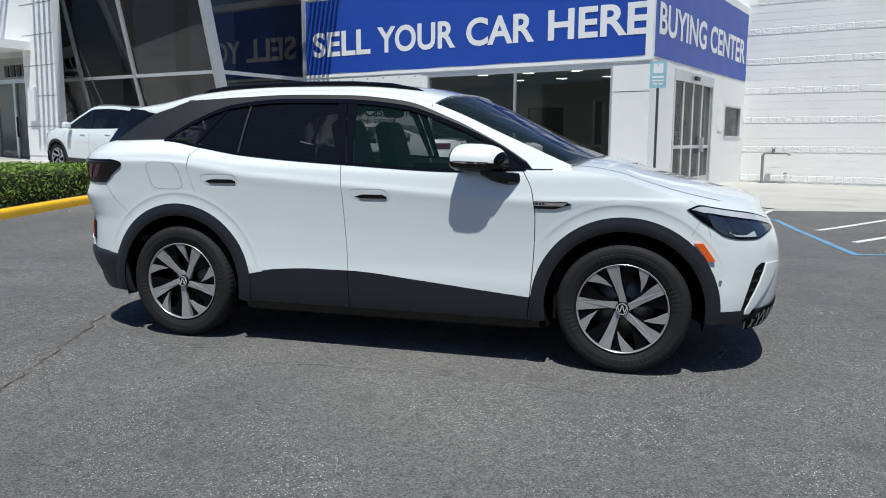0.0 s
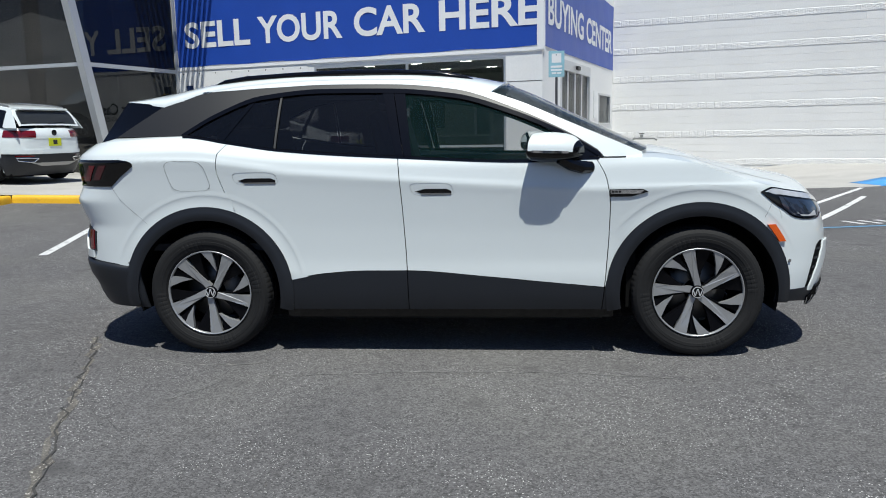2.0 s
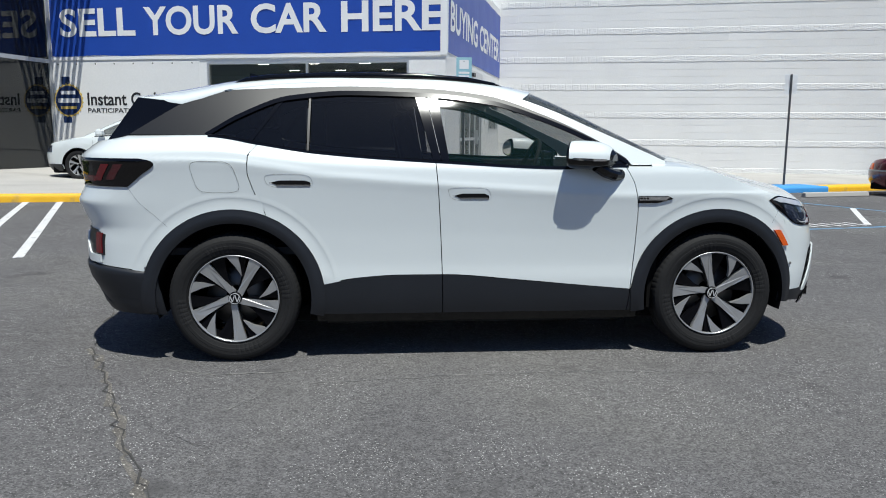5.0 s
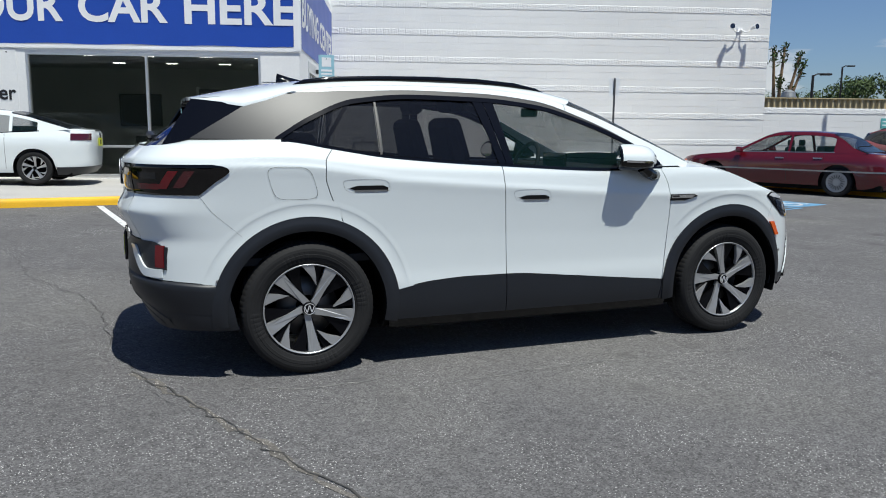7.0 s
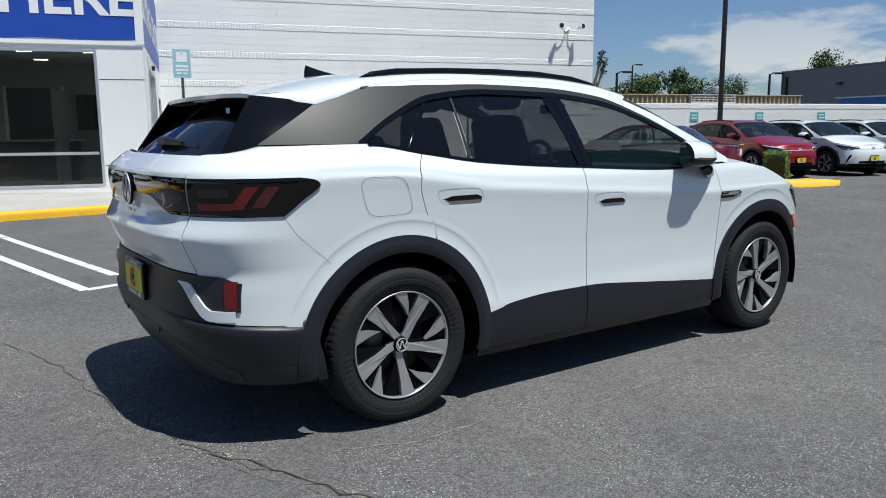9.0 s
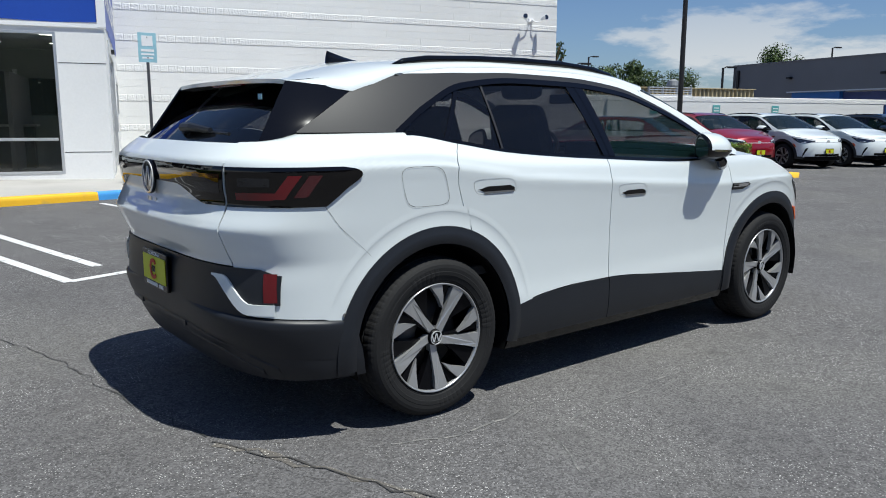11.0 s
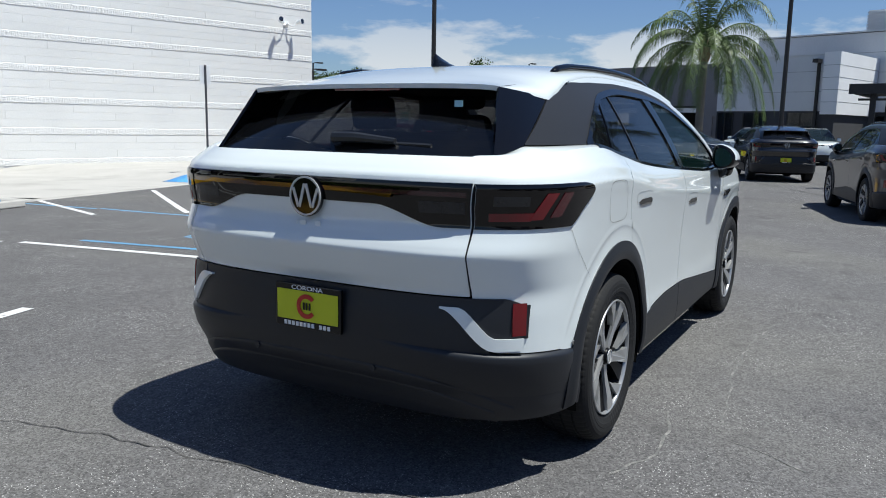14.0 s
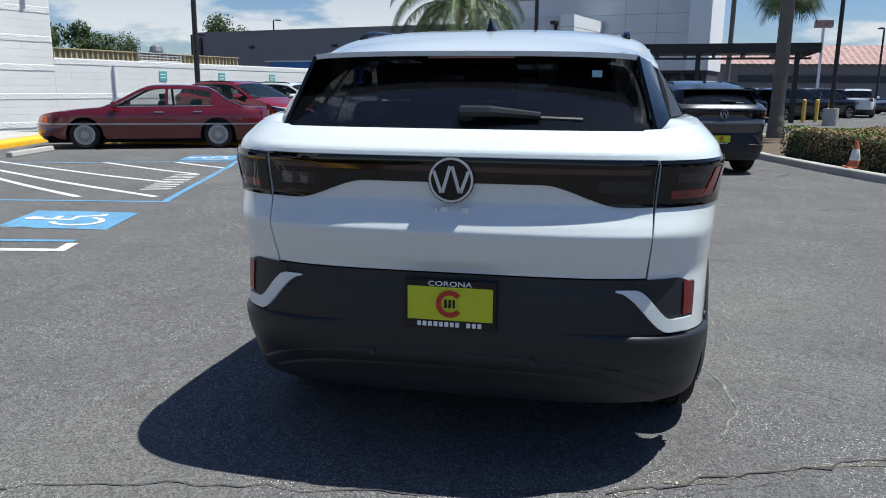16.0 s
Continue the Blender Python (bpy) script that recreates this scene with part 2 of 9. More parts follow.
# car materials
PAINT_WHITE = material("white_car_paint", (0.69, 0.735, 0.735), 0.30, coat=1.0, vary=0.012, vscale=2)
PAINT_GREY = material("grey_car_paint", (0.040, 0.044, 0.052), 0.32, 0.25, coat=1.0, vary=0.03)
PAINT_BLACK = material("black_car_paint", (0.008, 0.008, 0.010), 0.25, coat=1.0, vary=0.05)
PAINT_NAVY = material("navy_car_paint", (0.010, 0.018, 0.034), 0.28, 0.2, coat=1.0, vary=0.05)
PAINT_RED = material("red_car_paint", (0.24, 0.004, 0.012), 0.28, 0.2, coat=1.0, vary=0.03)
PAINT_MAROON = material("maroon_car_paint", (0.105, 0.004, 0.010), 0.25, 0.1, coat=1.0, vary=0.06)
CLADDING = material("black_textured_plastic", (0.0120, 0.0138, 0.0180), 0.45, spec=0.50, vary=0.06, vscale=6, fine=0.08, fscale=300, bump=0.12, bscale=900, bdist=0.001)
GLOSS_BLACK = material("gloss_black_trim", (0.003, 0.003, 0.004), 0.08, spec=0.45, coat=0.0, vary=0.05)
PILLAR_GREY = material("dark_grey_pillar", (0.019, 0.019, 0.020), 0.44, 0.0, coat=0.0, vary=0.04)
SEAM = material("shut_line_shadow", (0.006, 0.006, 0.006), 0.9, vary=0.1)
GLASS_DARK = material("privacy_glass", (0.004, 0.0045, 0.006), 0.03, coat=0.0, spec=0.5, alpha=0.80)
GLASS_CLEAR = material("tinted_glass", (0.010, 0.030, 0.028), 0.03, spec=0.5, alpha=0.30)
GLASS_SCREEN = material("windscreen_glass", (0.012, 0.020, 0.022), 0.03, spec=0.5, alpha=0.70)
TYRE = material("tyre_rubber", (0.014, 0.014, 0.0145), 0.75, spec=0.3, vary=0.16, vscale=7, fine=0.15, fscale=90, bump=0.15, bscale=260)
RIM_SILVER = material("machined_alloy", (0.40, 0.405, 0.41), 0.30, 0.55, coat=0.3, vary=0.04)
RIM_BLACK = material("black_alloy", (0.003, 0.003, 0.004), 0.35, spec=0.15, coat=0.0, vary=0.1)
CHROME = material("chrome", (0.75, 0.76, 0.77), 0.10, 1.0, vary=0.03)
CHROME_DULL = material("satin_trim", (0.33, 0.33, 0.33), 0.30, 0.8, vary=0.04)
BRAKE = material("brake_steel", (0.16, 0.15, 0.14), 0.45, 0.8, vary=0.15, vscale=20)
UNDER = material("underbody_plastic", (0.006, 0.006, 0.006), 0.85, spec=0.1, vary=0.2, vscale=5)
SEAT = material("dark_seat_cloth", (0.028, 0.029, 0.032), 0.85, vary=0.1, vscale=9, bump=0.15, bscale=300)
CABIN = material("cabin_plastic", (0.020, 0.020, 0.022), 0.7, vary=0.1)
LAMP_RED = material("red_lamp_lens", (0.13, 0.003, 0.007), 0.10, coat=0.6, vary=0.1, vscale=20)
LAMP_SMOKE = material("smoked_lamp_lens", (0.0025, 0.002, 0.0022), 0.015, spec=0.55, coat=0.0, vary=0.2, vscale=8)
LAMP_CLEAR = material("clear_lamp_lens", (0.55, 0.56, 0.58), 0.12, 0.2, coat=0.8, vary=0.15, vscale=25)
LAMP_AMBER = material("amber_lens", (0.70, 0.10, 0.008), 0.25, coat=0.5, vary=0.1, vscale=30)
LAMP_DARK = material("dark_headlamp_lens", (0.020, 0.026, 0.045), 0.08, 0.2, coat=0.9, vary=0.3, vscale=20)
PLATE_YELLOW = material("yellow_dealer_plate", (0.56, 0.60, 0.02), 0.45, vary=0.03, vscale=9)
PLATE_RED = material("red_plate_print", (0.48, 0.03, 0.02), 0.5, vary=0.05)
PLATE_BLUE = material("blue_grey_plate", (0.14, 0.18, 0.28), 0.5, vary=0.1)
BADGE_SILVER = material("bright_badge", (0.62, 0.63, 0.64), 0.22, 0.25, coat=0.6, vary=0.03)
LAMP_RED_DIM = material("smoked_red_bar", (0.055, 0.003, 0.006), 0.08, coat=0.9, vary=0.25, vscale=30)
PLATE_DIM = material("dull_red_lens", (0.034, 0.006, 0.010), 0.10, coat=0.7, vary=0.2, vscale=20)
LAMP_CLEARDIM = material("smoked_clear_lens", (0.016, 0.017, 0.019), 0.08, 0.1, coat=0.2, vary=0.3, vscale=30)
MIRROR = material("mirror_glass", (0.80, 0.82, 0.83), 0.02, 1.0)
WINDOW_GLASS = material("shop_window_glass", (0.010, 0.014, 0.012), 0.02, spec=0.75, alpha=0.34, ior=1.5)
SHOW_GLASS = material("showroom_glass", (0.006, 0.007, 0.008), 0.015, spec=0.5, alpha=0.86, ior=1.6)
LIGHT_STRIP = material("ceiling_lamp", (0.8, 0.8, 0.78), 0.4, emit=(1.0, 0.96, 0.88, 14.0))


# ---- mesh helpers ----
def obj(name, bm, mat, smooth=False, matrix=None):
    me = bpy.data.meshes.new(name)
    bm.to_mesh(me)
    bm.free()
    if mat is not None:
        me.materials.append(mat)
    if smooth:
        me.polygons.foreach_set("use_smooth", [True] * len(me.polygons))
    ob = new(name, me)
    if matrix is not None:
        ob.matrix_world = matrix
    return ob


def part(name, bm, mat, parent, label="", smooth=False):
    ob = obj(name, bm, mat, smooth)
    ob.parent = parent
    return tagged(ob, label)


def empty(name, matrix, label, category, group=""):
    ob = new(name)
    ob.empty_display_size = 0.2
    ob.matrix_world = matrix
    return tagged(ob, label, category, group)


def add_box(bm, lo, hi, bevel=0.0, matrix=None, taper=None):
    """A box between two corners; taper: factors by which the top is drawn in along x and y."""
    vs = []
    cx, cy = (lo[0] + hi[0]) / 2, (lo[1] + hi[1]) / 2
    for z in (lo[2], hi[2]):
        for x, y in ((lo[0], lo[1]), (hi[0], lo[1]), (hi[0], hi[1]), (lo[0], hi[1])):
            if taper and z == hi[2]:
                x, y = cx + (x - cx) * taper[0], cy + (y - cy) * taper[1]
            p = Vector((x, y, z))
            vs.append(bm.verts.new(matrix @ p if matrix else p))
    fs = [bm.faces.new([vs[i] for i in f]) for f in ((3, 2, 1, 0), (4, 5, 6, 7), (0, 1, 5, 4), (1, 2, 6, 5), (2, 3, 7, 6), (3, 0, 4, 7))]
    if bevel:
        bmesh.ops.bevel(bm, geom=list({e for f in fs for e in f.edges}), offset=bevel, segments=2, affect="EDGES", profile=0.5)
    return bm


def box(lo, hi, bevel=0.0, matrix=None, taper=None):
    return add_box(bmesh.new(), lo, hi, bevel, matrix, taper)


def add_tube(bm, points, radius, sides=10, cap=True):
    """A round bar along points; radius may be one number or one for each point."""
    pts = [Vector(p) for p in points]
    rad = [radius] * len(pts) if isinstance(radius, (int, float)) else radius
    rings, side = [], None
    for i, p in enumerate(pts):
        d = (pts[min(i + 1, len(pts) - 1)] - pts[max(i - 1, 0)]).normalized()
        if side is None or abs(side.dot(d)) > 0.98:
            side = d.orthogonal().normalized()
        side = (side - d * side.dot(d)).normalized()
        up = d.cross(side)
        rings.append([bm.verts.new(p + rad[i] * (math.cos(a) * side + math.sin(a) * up)) for a in (2 * math.pi * k / sides for k in range(sides))])
    for a, b in zip(rings, rings[1:]):
        for k in range(sides):
            bm.faces.new((a[k], a[(k + 1) % sides], b[(k + 1) % sides], b[k]))
    if cap:
        bm.faces.new(list(reversed(rings[0])))
        bm.faces.new(rings[-1])
    return bm


def tube(points, radius, sides=10):
    return add_tube(bmesh.new(), points, radius, sides)


def grid(rows, closed=False):
    """A sheet through rows of points."""
    bm = bmesh.new()
    add_grid(bm, rows, closed)
    return bm


def add_grid(bm, rows, closed=False):
    vs = [[bm.verts.new(p) for p in row] for row in rows]
    n = len(rows[0])
    for a, b in zip(vs, vs[1:]):
        for k in range(n if closed else n - 1):
            q = (a[k], a[(k + 1) % n], b[(k + 1) % n], b[k])
            if len({id(v) for v in q}) == 4:
                bm.faces.new(q)
    return vs


def thick(ob, t, offset=-1.0):
    """Gives a sheet its thickness, with crisp rims."""
    me = ob.data
    bm = bmesh.new()
    bm.from_mesh(me)
    bm.normal_update()
    faces, rim = bm.faces[:], [e for e in bm.edges if e.is_boundary]
    nrm = {v: v.normal.copy() for v in bm.verts}
    back = {v: bm.verts.new(v.co + nrm[v] * t * (offset - 1) / 2) for v in list(nrm)}
    for v in nrm:
        v.co += nrm[v] * t * (offset + 1) / 2
    smooth = faces[0].smooth if faces else False
    for f in faces:
        bm.faces.new([back[v] for v in reversed(f.verts)]).smooth = smooth
    for e in rim:
        loop = e.link_loops[0]
        p, q = loop.vert, loop.link_loop_next.vert
        bm.faces.new((q, p, back[p], back[q])).smooth = smooth
    bm.normal_update()
    for e in bm.edges:
        if len(e.link_faces) == 2 and e.calc_face_angle(0.0) > 0.75:
            e.smooth = False
    bm.to_mesh(me)
    bm.free()
    return ob


def prism(outline, z0, z1, matrix=None):
    """An upright prism over an outline of (x, y)."""
    bm = bmesh.new()
    lo = [bm.verts.new((x, y, z0)) for x, y in outline]
    hi = [bm.verts.new((x, y, z1)) for x, y in outline]
    bm.faces.new(list(reversed(lo)))
    bm.faces.new(hi)
    for i in range(len(lo)):
        j = (i + 1) % len(lo)
        bm.faces.new((lo[i], lo[j], hi[j], hi[i]))
    bmesh.ops.recalc_face_normals(bm, faces=bm.faces)
    if matrix:
        bm.transform(matrix)
    return bm


def letters(name, text, width, height, matrix, mat, parent, depth=0.004, label="", bold=0.0):
    """A line of writing as a mesh, fitted to a width and height, its lower left corner at the matrix's origin, in its x-y plane."""
    cu = bpy.data.curves.new(name, "FONT")
    cu.body, cu.size, cu.extrude, cu.resolution_u, cu.offset = text, 1.0, 0.0, 4, bold
    tmp = bpy.data.objects.new(name, cu)
    scene.collection.objects.link(tmp)
    bpy.context.view_layer.update()
    me = bpy.data.meshes.new_from_object(tmp)
    bpy.data.objects.remove(tmp)
    bpy.data.curves.remove(cu)
    co = np.empty(len(me.vertices) * 3)
    me.vertices.foreach_get("co", co)
    co = co.reshape(-1, 3)
    lo, hi = co.min(0), co.max(0)
    co[:, 0] = (co[:, 0] - lo[0]) * width / (hi[0] - lo[0])
    co[:, 1] = (co[:, 1] - lo[1]) * height / (hi[1] - lo[1])
    me.vertices.foreach_set("co", co.ravel())
    bm = bmesh.new()
    bm.from_mesh(me)
    bpy.data.meshes.remove(me)
    faces = bm.faces[:]
    made = bmesh.ops.extrude_face_region(bm, geom=faces)
    bmesh.ops.translate(bm, vec=(0, 0, depth), verts=[v for v in made["geom"] if isinstance(v, bmesh.types.BMVert)])
    bmesh.ops.recalc_face_normals(bm, faces=bm.faces)
    bm.transform(matrix)
    # one object for each glyph
    left = set(bm.verts)
    made = []
    while left:
        todo, isle = [left.pop()], []
        while todo:
            v = todo.pop()
            isle.append(v)
            for e in v.link_edges:
                o = e.other_vert(v)
                if o in left:
                    left.discard(o)
                    todo.append(o)
        made.append(isle)
    made.sort(key=lambda q: min(v.index for v in q))
    for isle in made:
        ids = {v: i for i, v in enumerate(isle)}
        me = bpy.data.meshes.new("letter")
        me.from_pydata([tuple(v.co) for v in isle], [], [[ids[v] for v in f.verts] for f in {f for v in isle for f in v.link_faces}])
        me.materials.append(mat)
        ob = new("letter", me)
        ob.parent = parent
        tagged(ob, label)
    bm.free()


def smoothstep(a, b, x):
    t = min(max((x - a) / (b - a), 0.0), 1.0)
    return t * t * (3 - 2 * t)


def ground_z(x, y):
    """The lot falls gently towards the wall and rises towards the showroom."""
    h = float(np.interp(x, [-20, -14, -10.5, -7, -4, 1, 8], [0.62, 0.42, 0.24, 0.09, 0.04, -0.05, -0.10]))
    return smoothstep(3, 9, math.hypot(0.7 * x, y)) * h


KERB = 0.13
ANG = radians(17.15)
BU, BV = Vector((math.cos(ANG), -math.sin(ANG), 0)), Vector((math.sin(ANG), math.cos(ANG), 0))
BLD = Matrix.Rotation(-ANG, 4, "Z")          # building axes: x along the shop front, y away from the lot
LOT = radians(15.0)
LK, LM = Vector((math.cos(LOT), math.sin(LOT), 0)), Vector((-math.sin(LOT), math.cos(LOT), 0))


def bpt(u, v, z=0.0):
    return BU * u + BV * v + Vector((0, 0, z))


# ---- ground ----
def build_ground():
    def axis(n0, n1, step, far):
        a = [-far, -far * 0.4, -70, -45, -32]
        v = list(np.arange(n0, n1 + 0.01, step))
        return a + v + [-q for q in reversed(a)]
    xs, ys = axis(-26, 26, 1.0, 1500), axis(-26, 26, 1.0, 1500)
    rows = [[(x, y, ground_z(x, y)) for x in xs] for y in ys]
    ob = obj("ground", grid(rows), ASPHALT, True)
    tagged(ob, "worn grey asphalt car park with speckled aggregate", "ground", kind="structure")


build_ground()

# kerb line: the planter's side, the inner corner, then along the walk to the block wall
CORNER = Vector((-8.35, 7.55, 0))


def kerb_y(x):
    return CORNER.y + (x - CORNER.x) * 0.275


def sheet(name, outline_fn, x0, x1, nx, ny, lift, mat, label):
    rows = []
    for i in range(nx + 1):
        x = x0 + (x1 - x0) * i / nx
        ya, yb = outline_fn(x)
        rows.append([(x, ya + (yb - ya) * j / ny, ground_z(x, ya + (yb - ya) * j / ny) + lift(x)) for j in range(ny + 1)])
    bm = grid(rows)
    bmesh.ops.recalc_face_normals(bm, faces=bm.faces)
    for f in bm.faces:
        if f.normal.z < 0:
            f.normal_flip()
    return tagged(obj(name, bm, mat, True), label, "pavement", kind="structure")


def walk_lift(x):
    """The walk's height over the lot: a kerb, let down to a ramp before the hatched aisle."""
    return KERB - (KERB - 0.012) * smoothstep(2.6, 3.6, x) * (1 - smoothstep(8.2, 9.4, x))


def walk_edges(x):
    wall = (21.72 - x * math.sin(ANG)) / math.cos(ANG)
    return kerb_y(x) + 0.16, wall


sheet("pavement", walk_edges, -30.0, 15.0, 60, 10, walk_lift, CONCRETE, "pale concrete walk before the shop and block wall")


def kerb_strip(name, points, mat, label, w=0.16, lift=None):
    """A kerbstone along points: upright face, rounded nose and top."""
    rows = []
    for i, p in enumerate(points):
        a, b = points[max(i - 1, 0)], points[min(i + 1, len(points) - 1)]
        d = Vector((b[0] - a[0], b[1] - a[1], 0)).normalized()
        nrm = Vector((-d.y, d.x, 0))
        h = lift(p[0]) if lift else KERB
        h += 0.004
        z = ground_z(p[0], p[1])
        base = Vector((p[0], p[1], z))
        prof = [(0, -0.12), (0.004, h * 0.55), (0.012, h * 0.85), (0.03, h), (w * 0.6, h + 0.002), (w + 0.02, h), (w + 0.02, -0.12)]
        rows.append([base + nrm * q + Vector((0, 0, s)) for q, s in prof])
    return tagged(obj(name, grid(rows), mat, True), label, "kerb", kind="structure")


def along(x0, x1, n):
    return [(x0 + (x1 - x0) * i / n, kerb_y(x0 + (x1 - x0) * i / n)) for i in range(n + 1)]


kerb_strip("kerb_yellow_1", along(-8.35, 0.0, 24), KERB_YELLOW, "yellow painted concrete kerb along the walk")
kerb_strip("kerb_blue_1", along(0.0, 2.7, 8), KERB_BLUE, "blue painted concrete kerb along the walk", lift=walk_lift)
kerb_strip("kerb_plain", along(2.7, 8.3, 14), CONCRETE, "flush concrete edge of the ramp", lift=walk_lift)
kerb_strip("kerb_blue_2", along(8.3, 10.6, 8), KERB_BLUE, "blue painted kerb ramp beside the sign post", w=0.95, lift=walk_lift)
kerb_strip("kerb_yellow_2", along(10.6, 15.0, 10), KERB_YELLOW, "yellow painted kerb before the maroon sedan", w=0.55, lift=walk_lift)
side = [(-8.35 + 0.82 * i / 16, 7.55 - 5.2 * i / 16) for i in range(17)]
kerb_strip("kerb_yellow_3", list(reversed(side)), KERB_YELLOW, "yellow painted kerb round the hedge planter")

# planter bed behind the side kerb
pl = bmesh.new()
rows = [[(x - 0.14 - 3.6 * j / 4, y + 0.2 * j / 4, ground_z(x, y) + 0.10) for j in range(5)] for x, y in side]
add_grid(pl, rows)
bmesh.ops.reverse_faces(pl, faces=pl.faces[:])
tagged(obj("planter_bed", pl, SOIL), "bare brown soil of the hedge planter", "planter", kind="structure")


# ---- painted lines ----
def stripe(name, a, b, w, mat, label, group=""):
    a, b = Vector((*a, 0)), Vector((*b, 0))
    d = (b - a).normalized()
    nrm = Vector((-d.y, d.x, 0)) * w / 2
    n = max(2, int((b - a).length / 0.4))
    rows = []
    for i in range(n + 1):
        p = a + (b - a) * i / n
        rows.append([(q.x, q.y, ground_z(q.x, q.y) + 0.004) for q in (p - nrm, p, p + nrm)])
    bm = grid(rows)
    for f in bm.faces:
        f.normal_update()
        if f.normal.z < 0:
            f.normal_flip()
    return tagged(obj(name, bm, mat), label, "road marking", group, "structure")


WL, BL = "worn white painted line on the asphalt", "faded blue painted line on the asphalt"
for a, b in (((-2.43, 8.9), (-1.62, 3.72)), ((-2.98, 8.9), (-1.98, 3.15)), ((-1.98, 3.17), (-1.36, 3.34)), ((-5.9, 8.4), (-4.17, 2.8)), ((-6.4, 8.3), (-4.72, 2.7)),
             ((0.47, 6.4), (0.84, 3.85)), ((0.80, 3.87), (1.12, 3.97)), ((-0.1, 9.3), (0.35, 6.6))):
    stripe("road_line", a, b, 0.10, LINE_WHITE, WL, "stall lines")
for a, b in (((2.63 + 0.9, 10.9), (2.75, 8.3)), ((6.3, 11.3), (3.77, 7.46)), ((7.75, 11.75), (3.95, 5.95)), ((6.9, 9.7), (4.10, 4.95)), ((8.75, 11.8), (5.76, 5.75)), ((8.6, 8.75), (7.03, 5.95)), ((8.95, 7.4), (8.2, 6.05))):
    stripe("road_line", a, b, 0.10, LINE_WHITE, WL, "hatch lines")
for a, b in (((3.36, 8.98), (3.68, 4.55)), ((3.66, 4.58), (8.3, 6.05)), ((3.3, 9.0), (3.0, 11.0)), ((0.93, 6.0), (1.22, 4.02)), ((7.9, 10.5), (9.5, 6.4)), ((8.25, 6.0), (9.6, 6.45))):
    stripe("road_line", a, b, 0.09, LINE_BLUE, BL, "blue lines")


def disabled_bay(name, corners):
    """A blue painted square with the white wheelchair sign."""
    c = [Vector((*p, 0)) for p in corners]

    def at(s, t, lift):
        p = c[0].lerp(c[1], s).lerp(c[3].lerp(c[2], s), t)
        return Vector((p.x, p.y, ground_z(p.x, p.y) + lift))
    top = obj(name, grid([[at(i / 6, j / 6, 0.004) for i in range(7)] for j in range(7)]), LINE_BLUE)
    tagged(top, "faded blue bay mark with a white wheelchair sign", "road marking", kind="structure")
    top.data.flip_normals()
    bm = bmesh.new()

    def stroke(pts, w):
        rows = []
        for i, p in enumerate(pts):
            a, b = Vector(pts[max(i - 1, 0)]), Vector(pts[min(i + 1, len(pts) - 1)])
            d = (b - a).normalized()
            nn = Vector((-d.y, d.x)) * w / 2
            q = Vector(p)
            rows.append([at(*(q - nn), 0.008), at(*(q + nn), 0.008)])
        add_grid(bm, rows)
    stroke([(0.5 + 0.055 * math.cos(a), 0.84 + 0.055 * math.sin(a)) for a in (2 * math.pi * k / 12 for k in range(13))], 0.07)
    stroke([(0.47, 0.76), (0.47, 0.48), (0.66, 0.48), (0.74, 0.26), (0.84, 0.28)], 0.07)
    stroke([(0.47, 0.64), (0.66, 0.64)], 0.06)
    stroke([(0.40 + 0.22 * math.cos(a), 0.40 + 0.22 * math.sin(a)) for a in (radians(110 + 230 * k / 16) for k in range(17))], 0.06)
    for f in bm.faces:
        f.normal_update()
        if f.normal.z < 0:
            f.normal_flip()
    part("wheelchair_sign", bm, LINE_WHITE, top, "white painted wheelchair sign")


disabled_bay("bay_mark_1", [(1.76, 4.08), (2.80, 4.37), (2.78, 5.62), (1.74, 5.27)])
disabled_bay("bay_mark_2", [(9.6, 6.55), (10.7, 6.85), (10.4, 7.9), (9.3, 7.6)])

# worn letters in the hatched aisle
for i in range(9):
    p = Vector((4.95, 5.22, 0)).lerp(Vector((6.95, 5.86, 0)), i / 8)
    q = p + Vector((-0.12, 0.40, 0))
    stripe("aisle_lettering", (p.x, p.y), (q.x, q.y), 0.09, LINE_WHITE, "worn unreadable white lettering on the asphalt", "aisle lettering")


# ---- cracks and scuffs ----
CRACK_A = [(-2.28, -0.55), (-2.0, -1.2), (-1.75, -1.8), (-1.62, -2.1), (-1.4, -2.6), (-1.2, -3.0), (-0.9, -3.9)]
def crack(points, w, mat, label, seed, jag=0.05, name="crack", lift=0.0045):
    rnd = random.Random(seed)
    rows, pts = [], []
    for a, b in zip(points, points[1:]):
        a, b = Vector((*a, 0)), Vector((*b, 0))
        n = max(2, int((b - a).length / 0.07))
        for i in range(n):
            pts.append(a.lerp(b, i / n) + Vector((rnd.uniform(-jag, jag), rnd.uniform(-jag, jag), 0)))
    for i, p in enumerate(pts):
        d = (pts[min(i + 1, len(pts) - 1)] - pts[max(i - 1, 0)]).normalized()
        nn = Vector((-d.y, d.x, 0)) * w * rnd.uniform(0.25, 1.0) / 2
        z = ground_z(p.x, p.y) + lift
        rows.append([(p.x - nn.x, p.y - nn.y, z), (p.x + nn.x, p.y + nn.y, z)])
    bm = grid(rows)
    for f in bm.faces:
        f.normal_update()
        if f.normal.z < 0:
            f.normal_flip()
    tagged(obj(name, bm, mat), label, "crack", kind="structure")


